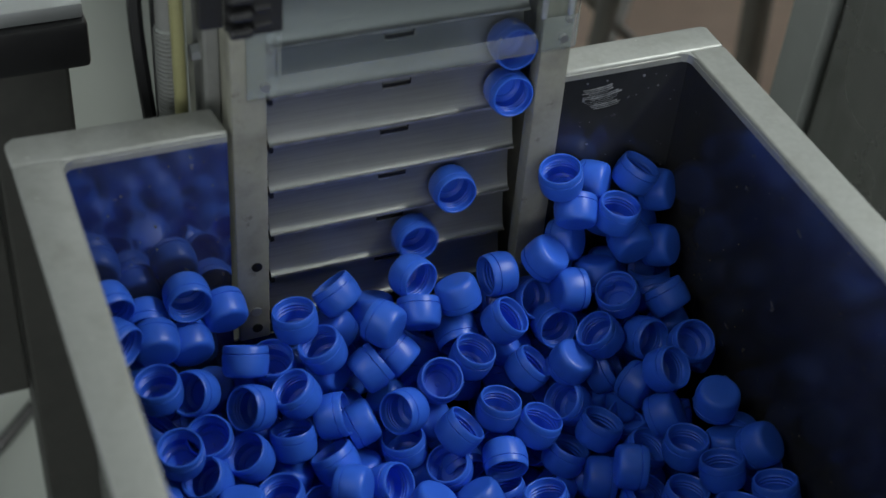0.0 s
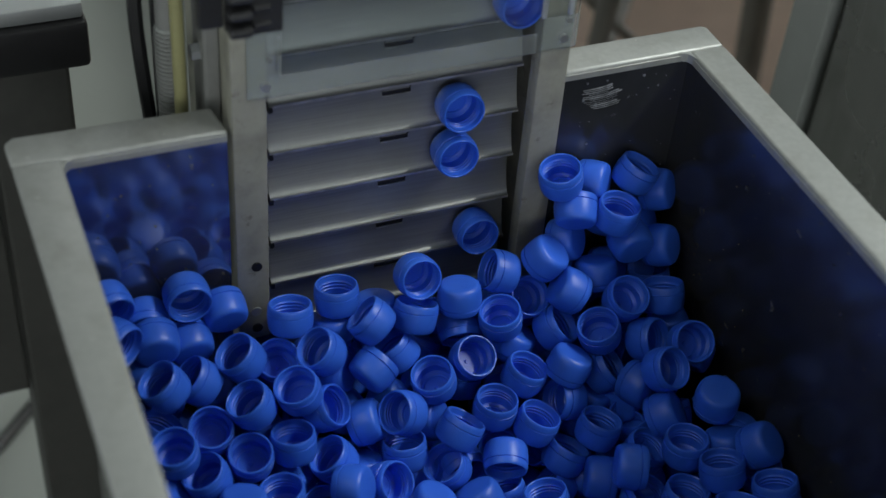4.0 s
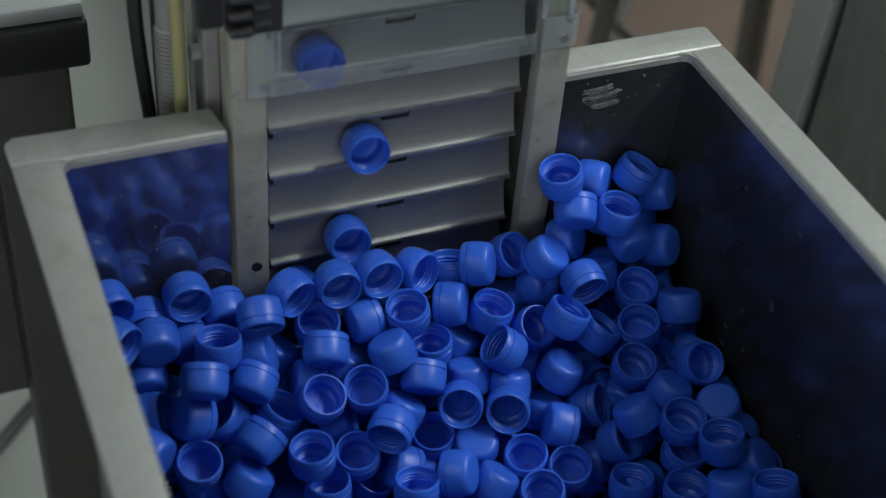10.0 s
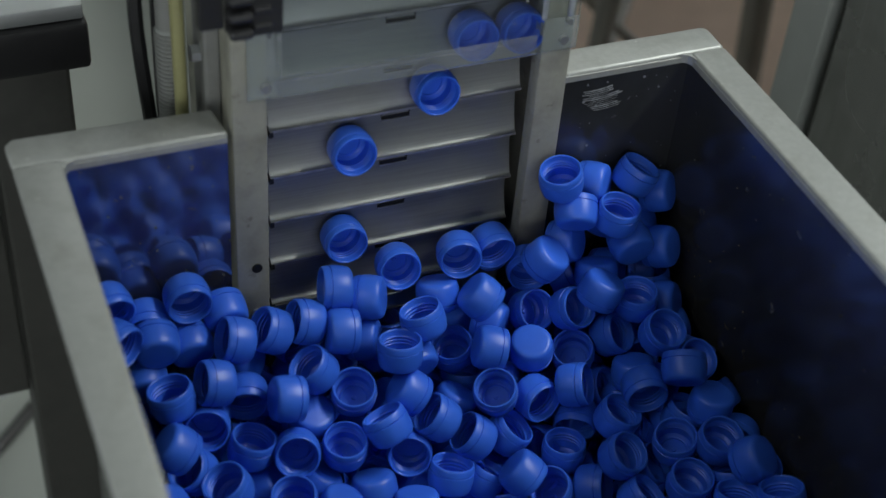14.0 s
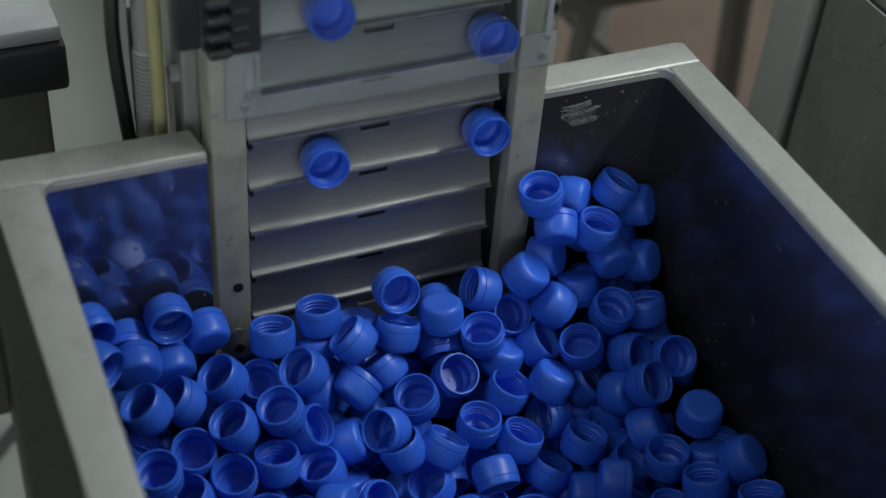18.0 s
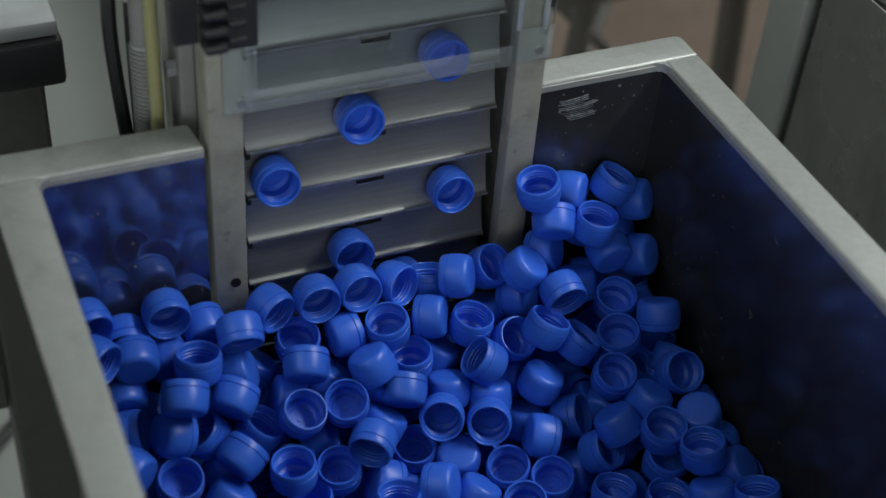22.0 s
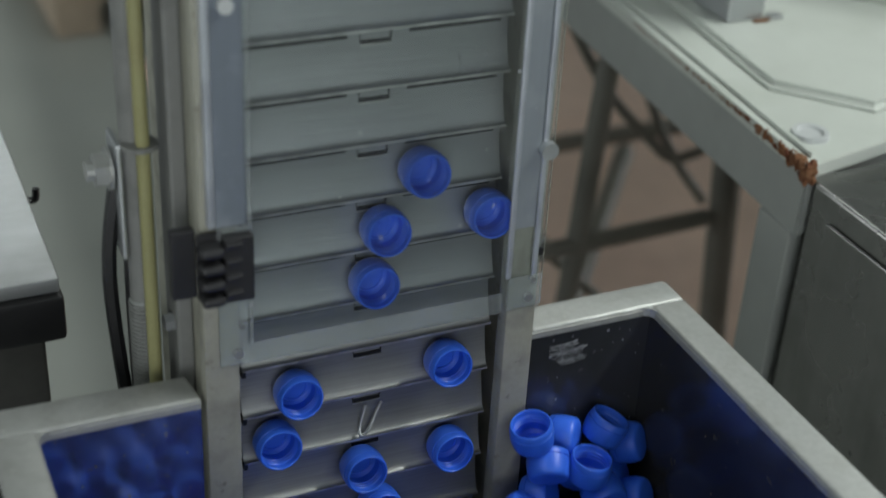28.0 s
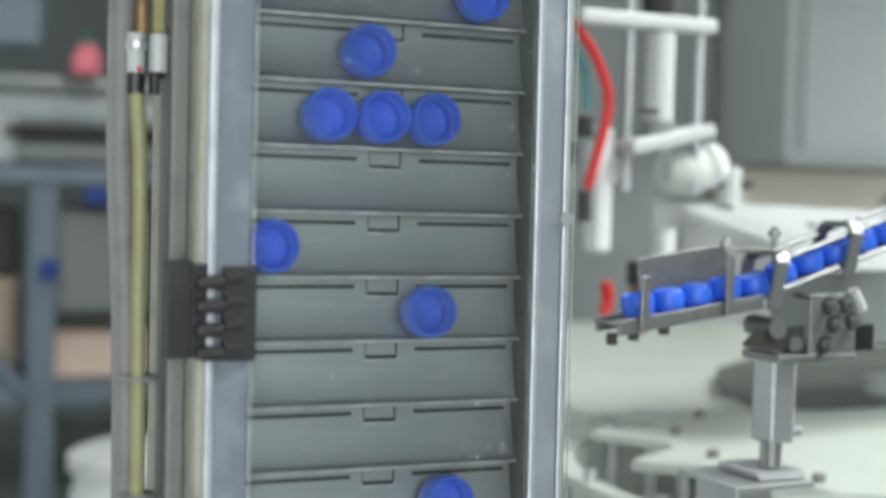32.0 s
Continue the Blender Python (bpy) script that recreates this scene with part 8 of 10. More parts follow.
    move(cap(), (0,210.3,-101.5,-169.9,-9,62,2), (0.2,210.3,-101.5,-169.9,-9,62,2), (0.5,211.1,-102.4,-169.9,-17,63,1), (0.7,212,-103.4,-169.9,-26,64,0), (7.8,212,-103.4,-169.9,-26,64,0), (8.4,208.9,-107.4,-167.5,-4,39,10), (8.9,205.8,-111.4,-169.1,9,13,9), (9.4,202.6,-115.4,-174.9,22,-11,2), (10.1,202.6,-115.4,-174.9,22,-11,2), (10.9,199.1,-112.9,-174.1,20,-10,3), (11.8,195.7,-110.5,-179,18,-9,3), (17,195.7,-110.5,-179,18,-9,3), (17.4,193.7,-102.9,-174.2,-1,-40,-2), (17.8,191.7,-95.3,-174.5,-36,-69,15), (18.2,189.7,-87.6,-180.1,-147,-68,109), (19.7,189.7,-87.6,-180.1,-147,-68,109), (20.2,195.1,-85.1,-177.3,-157,-45,130), (20.6,200.5,-82.6,-181.6,-156,-22,143), (24.2,200.5,-82.6,-181.6,-156,-22,143), (24.8,198.3,-76.7,-179.7,-156,-22,143), (25.3,196.2,-70.8,-183.1,-156,-22,142), (25.8,194.1,-64.8,-191.6,-156,-22,142), (32,194.1,-64.8,-191.6,-156,-22,142))
    move(cap(), (0,235.2,-90.1,-175.9,47,-45,-106), (0.7,235.2,-90.1,-175.9,47,-45,-106), (1,235.6,-88.8,-175.7,38,-37,-97), (1.2,236,-87.4,-175.5,31,-29,-90), (6.9,236,-87.4,-175.5,31,-29,-90), (7.3,243.5,-89.7,-168.6,21,-19,-85), (7.8,251.1,-92,-167,12,-9,-82), (8.2,258.7,-94.3,-170.5,5,2,-80), (10.4,258.7,-94.3,-170.5,5,2,-80), (11.1,253.6,-92.6,-171.2,3,-38,-83), (11.8,248.6,-90.9,-180.9,7,-77,-89), (17.2,248.6,-90.9,-180.9,7,-77,-89), (17.8,242.3,-89.2,-173.9,13,-56,-81), (18.5,236,-87.4,-175.5,21,-37,-72), (19.5,236,-87.4,-175.5,21,-37,-72), (19.8,243.5,-89.7,-168.6,14,-25,-68), (20.2,251.1,-92,-167,9,-12,-65), (20.5,258.7,-94.3,-170.5,5,0,-63), (24.2,258.7,-94.3,-170.5,5,0,-63), (25,254.5,-87.8,-166.9,36,-17,-70), (25.8,250.4,-81.3,-172.6,73,-28,-87), (32,250.4,-81.3,-172.6,73,-28,-87))
    move(cap(), (0,146.6,-80.3,-166.5,5,12,-91), (0.7,146.6,-80.3,-166.5,5,12,-91), (1,148.6,-79.8,-167.1,6,17,-91), (1.2,150.5,-79.3,-167.7,6,22,-90), (7.9,150.5,-79.3,-167.7,6,22,-90), (8.1,151.3,-73.9,-166.7,37,39,-82), (8.3,152,-68.6,-168.2,80,49,-60), (8.6,152.7,-63.2,-173.2,127,45,-33), (8.8,153.5,-57.8,-180.7,163,29,-20), (10.6,153.5,-57.8,-180.7,163,29,-20), (10.9,153.5,-57.8,-192.2,163,29,-20), (11.2,153.5,-57.8,-208.8,163,29,-20), (11.5,153.5,-57.8,-230.7,163,29,-20), (16.7,153.5,-57.8,-230.7,163,29,-20), (17.1,213.4,-58.4,-223.6,160,20,-16), (17.6,273.4,-59,-221.7,158,11,-13), (18,333.3,-59.7,-225.1,155,2,-9), (19.5,333.3,-59.7,-225.1,155,2,-9), (19.9,333.3,-59.7,-203.3,155,2,-9), (20.3,333.3,-59.7,-186.7,155,2,-9), (20.8,333.3,-59.7,-175.4,155,2,-9), (24.7,333.3,-59.7,-175.4,155,2,-9), (25.3,335.6,-60,-183,159,10,-12), (25.9,337.9,-60.3,-195.8,164,17,-15), (26.5,340.1,-60.7,-213.9,168,25,-17), (32,340.1,-60.7,-213.9,168,25,-17))
    move(cap(), (0,180,-89.7,-154,24,-4,-94), (0.3,180,-89.7,-154,24,-4,-94), (0.6,179.5,-90.4,-154,33,-1,-92), (0.8,179,-91.1,-154,42,2,-90), (8,179,-91.1,-154,42,2,-90), (8.5,179.6,-91.7,-153,29,-17,-103), (9.1,180.3,-92.4,-152,20,-38,-114), (9.6,180.9,-93,-151.1,13,-60,-124), (11.3,180.9,-93,-151.1,13,-60,-124), (11.8,176.6,-94,-153,23,-32,-111), (12.2,172.3,-95,-164.6,38,-6,-95), (16.3,172.3,-95,-164.6,38,-6,-95), (16.6,166.7,-100.4,-159.6,31,-2,-92), (17,161.1,-105.8,-159.9,25,3,-90), (17.3,155.6,-111.2,-165.3,19,8,-87), (19.7,155.6,-111.2,-165.3,19,8,-87), (20.2,163,-113.9,-163.9,8,16,-86), (20.7,170.4,-116.6,-173.1,-4,23,-85), (24.2,170.4,-116.6,-173.1,-4,23,-85), (24.8,170.4,-116.6,-200.8,-4,23,-85), (25.4,170.4,-116.6,-233.7,-4,23,-85), (26,170.4,-116.6,-271.8,-4,23,-85), (32,170.4,-116.6,-271.8,-4,23,-85))
    move(cap(), (0,126.1,-84.8,-152.2,-4,-43,-101), (0.6,126.1,-84.8,-152.2,-4,-43,-101), (0.9,125.3,-83.1,-152.7,16,-23,-99), (1.1,124.4,-81.4,-153.3,34,-4,-90), (7.5,124.4,-81.4,-153.3,34,-4,-90), (8,128.8,-79.3,-151.4,61,-9,-96), (8.4,133.2,-77.2,-153.8,88,-11,-103), (8.9,137.6,-75.1,-160.3,115,-10,-111), (10.7,137.6,-75.1,-160.3,115,-10,-111), (11.4,133.9,-69.3,-161.2,105,-5,-124), (12.2,130.2,-63.6,-173.3,93,-3,-137), (16.4,130.2,-63.6,-173.3,93,-3,-137), (16.7,107,-74.8,-173.8,61,-6,-153), (17.1,83.8,-86.1,-179.4,31,-17,-164), (17.4,60.6,-97.3,-190.3,-1,-33,-169), (19.3,60.6,-97.3,-190.3,-1,-33,-169), (19.8,58.6,-94.9,-178.4,-19,-50,-165), (20.2,56.5,-92.5,-175.9,-52,-65,-145), (24.6,56.5,-92.5,-175.9,-52,-65,-145), (25.1,62.1,-83.1,-176.2,-20,-43,-172), (25.6,67.7,-73.8,-181.8,-7,-18,-179), (26,73.3,-64.5,-192.5,3,9,-180), (32,73.3,-64.5,-192.5,3,9,-180))
    move(cap(), (0,184.4,-85.3,-180.2,-154,-52,103), (0.4,184.4,-85.3,-180.2,-154,-52,103), (0.7,187,-86.5,-180.2,-143,-57,98), (0.9,189.7,-87.6,-180.1,-130,-61,90), (7,189.7,-87.6,-180.1,-130,-61,90), (7.7,195.1,-85.1,-177.3,-148,-40,117), (8.4,200.5,-82.6,-181.6,-152,-17,132), (10.2,200.5,-82.6,-181.6,-152,-17,132), (10.6,205.9,-78.8,-172.4,-146,-33,122), (11.1,211.3,-75,-168.4,-133,-48,106), (11.6,216.8,-71.1,-169.6,-110,-58,79), (16.4,216.8,-71.1,-169.6,-110,-58,79), (16.8,209.3,-68,-162.5,-142,-41,114), (17.3,201.8,-64.8,-160.6,-155,-17,130), (17.7,194.4,-61.7,-163.8,-161,9,140), (19.3,194.4,-61.7,-163.8,-161,9,140), (19.7,191.9,-61.9,-159.9,-128,23,151), (20,189.5,-62.2,-157.5,-90,28,169), (20.3,187,-62.4,-157,-52,23,-173), (20.6,184.6,-62.7,-158,-19,8,-163), (24.5,184.6,-62.7,-158,-19,8,-163), (24.9,188.3,-55.5,-160.9,-52,24,-174), (25.2,192,-48.3,-166.2,-90,30,167), (25.6,195.7,-41.2,-175.2,-129,24,147), (26,199.5,-34,-186.5,-162,8,136), (32,199.5,-34,-186.5,-162,8,136))
    move(cap(), (0,154.1,-112.9,-166.5,31,-4,-96), (0.4,154.1,-112.9,-166.5,31,-4,-96), (0.7,154.8,-112.1,-165.9,25,3,-93), (0.9,155.6,-111.2,-165.3,19,9,-90), (7.1,155.6,-111.2,-165.3,19,9,-90), (7.9,163,-113.9,-163.9,7,16,-88), (8.6,170.4,-116.6,-173.1,-5,23,-88), (10.7,170.4,-116.6,-173.1,-5,23,-88), (11.1,162.4,-123.4,-175,1,36,-89), (11.6,154.3,-130.2,-182.1,9,49,-87), (12,146.3,-137,-194.5,20,61,-82), (16.5,146.3,-137,-194.5,20,61,-82), (17.1,146.1,-134,-194.1,6,25,-93), (17.7,145.9,-131.1,-193.8,1,-12,-95), (19.4,145.9,-131.1,-193.8,1,-12,-95), (19.9,149.8,-139.7,-186.7,2,-7,-95), (20.4,153.7,-148.2,-191,3,-1,-95), (24.5,153.7,-148.2,-191,3,-1,-95), (25.3,153.7,-148.2,-191,3,-1,-95), (26.2,153.7,-148.2,-191,3,-1,-95), (32,153.7,-148.2,-191,3,-1,-95))
    move(cap(), (0,176.5,-121.4,-186.4,-65,36,-94), (0.5,176.5,-121.4,-186.4,-65,36,-94), (0.8,175.4,-117.5,-186.4,-52,35,-92), (1,174.3,-113.7,-186.3,-39,34,-90), (7.5,174.3,-113.7,-186.3,-39,34,-90), (7.8,172.4,-104.8,-180.8,-64,39,-98), (8.2,170.5,-95.8,-180.4,-90,41,-110), (8.5,168.6,-86.9,-185.3,-117,39,-121), (11.2,168.6,-86.9,-185.3,-117,39,-121), (11.7,168.6,-86.9,-194.2,-117,39,-121), (12.2,168.6,-86.9,-208.3,-117,39,-121), (12.7,168.6,-86.9,-227.6,-117,39,-121), (17,168.6,-86.9,-227.6,-117,39,-121), (17.4,223.9,-75.2,-207.4,-85,40,-113), (17.9,279.1,-63.5,-192.4,-54,38,-105), (18.3,334.4,-51.8,-182.7,-25,33,-100), (19.6,334.4,-51.8,-182.7,-25,33,-100), (19.9,334.4,-51.8,-162.9,-25,33,-100), (20.3,334.4,-51.8,-148.3,-25,33,-100), (20.6,334.4,-51.8,-138.9,-25,33,-100), (24.4,334.4,-51.8,-138.9,-25,33,-100), (24.8,344.6,-49,-145.2,-31,33,-99), (25.3,354.8,-46.3,-156.7,-36,32,-99), (25.8,365.1,-43.5,-173.4,-42,32,-98), (32,365.1,-43.5,-173.4,-42,32,-98))
    move(cap(), (0,198.2,-121,-201.1,179,-68,-178), (0.4,198.2,-121,-201.1,179,-68,-178), (0.7,200.4,-121,-201.4,172,-64,-178), (0.9,202.6,-121,-201.7,165,-61,180), (7.1,202.6,-121,-201.7,165,-61,180), (7.4,209.8,-112,-195.1,175,-51,177), (7.8,216.9,-103,-193.6,-178,-41,176), (8.1,224,-94,-197.4,-171,-31,178), (10.6,224,-94,-197.4,-171,-31,178), (11,224,-94,-208,-171,-31,178), (11.4,224,-94,-223.9,-171,-31,178), (11.8,224,-94,-244.9,-171,-31,178), (16.6,224,-94,-244.9,-171,-31,178), (16.9,240.8,-81.7,-228.6,168,-63,179), (17.2,257.7,-69.4,-214.8,41,-78,-71), (17.5,274.5,-57.1,-204.5,0,-46,-46), (17.8,291.3,-44.7,-196.6,-17,-14,-52), (19.5,291.3,-44.7,-196.6,-17,-14,-52), (19.9,291.3,-44.7,-175.2,-17,-14,-52), (20.4,291.3,-44.7,-158.9,-17,-14,-52), (20.8,291.3,-44.7,-147.8,-17,-14,-52), (24.6,291.3,-44.7,-147.8,-17,-14,-52), (25.1,288.3,-41.2,-151.2,-15,-4,-55), (25.6,285.4,-37.6,-159.8,-14,6,-57), (26.1,282.4,-34,-173.5,-14,16,-60), (32,282.4,-34,-173.5,-14,16,-60))
    move(cap(), (0,123.2,-112.6,-169.1,58,11,-77), (0.7,123.2,-112.6,-169.1,58,11,-77), (1,123.3,-111.7,-169.2,43,5,-84), (1.2,123.4,-110.8,-169.3,29,-3,-90), (6.9,123.4,-110.8,-169.3,29,-3,-90), (7.2,124.6,-107.4,-161.5,10,-21,-97), (7.5,125.9,-104,-157.7,-10,-42,-97), (7.8,127.2,-100.6,-158,-41,-60,-83), (11.3,127.2,-100.6,-158,-41,-60,-83), (11.6,133.5,-105.5,-154.6,-66,-61,-80), (11.9,139.8,-110.5,-156.4,-92,-62,-75), (12.2,146.1,-115.4,-163.5,-118,-61,-70), (16.3,146.1,-115.4,-163.5,-118,-61,-70), (16.6,140.4,-114.3,-160.7,-51,-58,-130), (17,134.8,-113.1,-160.4,-18,-33,-154), (17.3,129.1,-111.9,-163.6,-2,-3,-160), (17.6,123.4,-110.8,-169.3,13,27,-157), (19.2,123.4,-110.8,-169.3,13,27,-157), (19.6,124.6,-107.4,-161.5,24,2,-165), (20,125.9,-104,-157.7,38,-20,-179), (20.4,127.2,-100.6,-158,62,-37,159), (24.5,127.2,-100.6,-158,62,-37,159), (24.9,125.6,-82.6,-164.6,76,-29,-178), (25.4,124,-64.6,-176.4,91,-27,-155), (25.9,122.4,-46.6,-193.4,106,-30,-132), (32,122.4,-46.6,-193.4,106,-30,-132))
    move(cap(), (0,89.1,-92.1,-164.1,51,11,-65), (0.3,89.1,-92.1,-164.1,51,11,-65), (0.6,91.2,-88.8,-162.8,46,-1,-78), (0.8,93.3,-85.5,-161.6,44,-13,-90), (8.1,93.3,-85.5,-161.6,44,-13,-90), (8.5,98.5,-84.2,-148.6,28,-12,-90), (8.9,103.6,-83,-140.9,12,-12,-90), (9.3,108.7,-81.7,-138.3,-5,-11,-89), (10.3,108.7,-81.7,-138.3,-5,-11,-89), (10.9,116.1,-76.7,-134.9,32,-12,-90), (11.6,123.4,-71.8,-142.4,70,-12,-90), (17,123.4,-71.8,-142.4,70,-12,-90), (17.4,123.9,-76.6,-143.5,52,-10,-87), (17.9,124.4,-81.4,-153.3,34,-8,-84), (19.3,124.4,-81.4,-153.3,34,-8,-84), (19.7,128.8,-79.3,-151.4,60,-15,-92), (20.1,133.2,-77.2,-153.8,88,-18,-103), (20.6,137.6,-75.1,-160.3,116,-16,-114), (24.2,137.6,-75.1,-160.3,116,-16,-114), (24.7,140.1,-65.8,-156.2,120,-29,-88), (25.1,142.7,-56.5,-157.2,117,-42,-58), (25.5,145.3,-47.3,-163.5,103,-52,-20), (32,145.3,-47.3,-163.5,103,-52,-20))
    move(cap(), (0,64.1,-95.8,-150.2,8,0,-87), (0.2,64.1,-95.8,-150.2,8,0,-87), (0.5,66.4,-95,-150.2,21,-3,-88), (0.7,68.8,-94.3,-150.3,33,-7,-90), (8.1,68.8,-94.3,-150.3,33,-7,-90), (8.5,76.6,-98.6,-141.4,22,-23,-99), (8.9,84.4,-103,-137.7,11,-40,-105), (9.3,92.3,-107.4,-139.3,-1,-59,-107), (11,92.3,-107.4,-139.3,-1,-59,-107), (11.4,95.7,-103,-139.4,25,-47,-103), (11.9,99.1,-98.7,-144.8,48,-36,-93), (12.3,102.6,-94.3,-155.3,70,-30,-80), (17.2,102.6,-94.3,-155.3,70,-30,-80), (17.7,97.9,-89.9,-154.2,54,-28,-77), (18.2,93.3,-85.5,-161.6,39,-26,-74), (19.5,93.3,-85.5,-161.6,39,-26,-74), (19.9,98.5,-84.2,-148.6,22,-21,-71), (20.3,103.6,-83,-140.9,7,-15,-69), (20.7,108.7,-81.7,-138.3,-8,-9,-69), (24.2,108.7,-81.7,-138.3,-8,-9,-69), (24.7,107.1,-74.6,-147,6,-8,-69), (25.2,105.4,-67.5,-160.8,21,-7,-69), (25.7,103.8,-60.4,-179.8,36,-6,-69), (32,103.8,-60.4,-179.8,36,-6,-69))
    move(cap(), (0,91.7,-118,-184.9,10,18,-91), (0.7,91.7,-118,-184.9,10,18,-91), (1,92.7,-114.9,-184.4,7,20,-90), (1.2,93.7,-111.8,-184,4,23,-90), (7.5,93.7,-111.8,-184,4,23,-90), (8.1,100,-108.3,-179.3,20,12,-93), (8.8,106.3,-104.9,-183.2,36,2,-98), (11.2,106.3,-104.9,-183.2,36,2,-98), (11.8,99.4,-105.5,-178.3,36,28,-78), (12.5,92.5,-106,-181.7,49,53,-49), (17,92.5,-106,-181.7,49,53,-49), (17.5,93.1,-108.9,-182.8,26,39,-65), (18,93.7,-111.8,-184,11,21,-72), (19.3,93.7,-111.8,-184,11,21,-72), (19.8,100,-108.3,-179.3,22,6,-77), (20.3,106.3,-104.9,-183.2,35,-8,-84), (24.3,106.3,-104.9,-183.2,35,-8,-84), (24.6,109.4,-101.3,-180.5,66,-2,-77), (24.9,112.6,-97.6,-180.4,98,-1,-68), (25.2,115.7,-94,-183.7,129,-5,-59), (25.5,118.9,-90.3,-189.5,160,-12,-54), (32,118.9,-90.3,-189.5,160,-12,-54))
    move(cap(), (0,58.5,-98.2,-191.3,-41,-11,-87), (0.4,58.5,-98.2,-191.3,-41,-11,-87), (0.7,59.6,-97.8,-190.8,-36,-9,-88), (0.9,60.6,-97.3,-190.3,-32,-7,-90), (6.8,60.6,-97.3,-190.3,-32,-7,-90), (7.4,58.6,-94.9,-178.4,-53,2,-98), (8.1,56.5,-92.5,-175.9,-75,7,-108), (11,56.5,-92.5,-175.9,-75,7,-108), (11.5,61.8,-93.7,-165.4,-46,3,-102), (12,67.1,-94.9,-160,-17,-3,-98), (12.5,72.4,-96.1,-159.9,11,-10,-98), (17.1,72.4,-96.1,-159.9,11,-10,-98), (17.6,70.6,-95.2,-152,22,-6,-97), (18.1,68.8,-94.3,-150.3,34,-3,-95), (19.8,68.8,-94.3,-150.3,34,-3,-95), (20.2,76.6,-98.6,-141.4,24,-21,-105), (20.7,84.4,-103,-137.7,16,-39,-112), (21.1,92.3,-107.4,-139.3,9,-58,-119), (24.4,92.3,-107.4,-139.3,9,-58,-119), (25,92.3,-107.4,-176.6,9,-58,-119), (25.7,92.3,-107.4,-219,9,-58,-119), (26.3,92.3,-107.4,-266.7,9,-58,-119), (32,92.3,-107.4,-266.7,9,-58,-119))
    move(cap(), (0,68.9,-130.2,-178,5,9,-90), (0.3,68.9,-130.2,-178,5,9,-90), (0.6,67.4,-129.2,-178.2,7,9,-90), (0.8,65.8,-128.3,-178.4,9,8,-90), (8,65.8,-128.3,-178.4,9,8,-90), (8.4,70.1,-123,-172.3,-22,7,-90), (8.8,74.4,-117.7,-168.7,-53,6,-89), (9.2,78.8,-112.3,-168.6,-85,6,-88), (9.6,83.1,-107,-171,-116,6,-87), (11.3,83.1,-107,-171,-116,6,-87), (11.8,77.6,-113.6,-166.5,-121,3,-94), (12.3,72.1,-120.2,-167.1,-127,-2,-100), (12.8,66.5,-126.8,-173,-131,-6,-106), (16.9,66.5,-126.8,-173,-131,-6,-106), (17.2,66.4,-127.2,-174.4,-98,-12,-118), (17.5,66.2,-127.5,-175.7,-64,-10,-132), (17.7,66,-127.9,-177.1,-32,-1,-142), (18,65.8,-128.3,-178.4,-2,12,-146), (19.8,65.8,-128.3,-178.4,-2,12,-146), (20.2,70.1,-123,-172.3,-19,-14,-141), (20.5,74.4,-117.7,-168.7,-43,-36,-127), (20.8,78.8,-112.3,-168.6,-82,-49,-95), (21.2,83.1,-107,-171,-126,-42,-58), (24.5,83.1,-107,-171,-126,-42,-58), (25.3,83.1,-107,-171,-126,-42,-58), (26.2,83.1,-107,-171,-126,-42,-58), (32,83.1,-107,-171,-126,-42,-58))
    move(cap(), (0,114.8,-133.3,-194.2,28,6,-93), (0.8,114.8,-133.3,-194.2,28,6,-93), (1.1,115,-133.4,-194.6,17,11,-91), (1.3,115.1,-133.4,-195,5,17,-90), (7,115.1,-133.4,-195,5,17,-90), (7.4,117.5,-133,-186.2,-17,0,-88), (7.8,119.9,-132.6,-181.5,-40,-15,-80), (8.2,122.2,-132.3,-180.9,-67,-25,-66), (10,122.2,-132.3,-180.9,-67,-25,-66), (10.6,112.9,-139.8,-179.5,-36,-21,-71), (11.1,103.6,-147.3,-183.4,-7,-15,-74), (11.6,94.3,-154.8,-192.4,22,-9,-73), (16.9,94.3,-154.8,-192.4,22,-9,-73), (17.2,95.8,-158,-190.8,56,-2,-68), (17.5,97.2,-161.1,-191.2,91,0,-60), (17.8,98.7,-164.3,-194.3,126,-3,-52), (18.1,100.2,-167.5,-199.4,161,-9,-47), (19.4,100.2,-167.5,-199.4,161,-9,-47), (19.7,103.6,-160.2,-195.7,156,-2,-50), (20,107.1,-152.9,-197.2,150,4,-53), (20.3,110.6,-145.5,-203.9,144,11,-57), (24.4,110.6,-145.5,-203.9,144,11,-57), (25.4,110.6,-145.5,-203.9,144,11,-57), (26.3,110.6,-145.5,-203.9,144,11,-57), (32,110.6,-145.5,-203.9,144,11,-57))
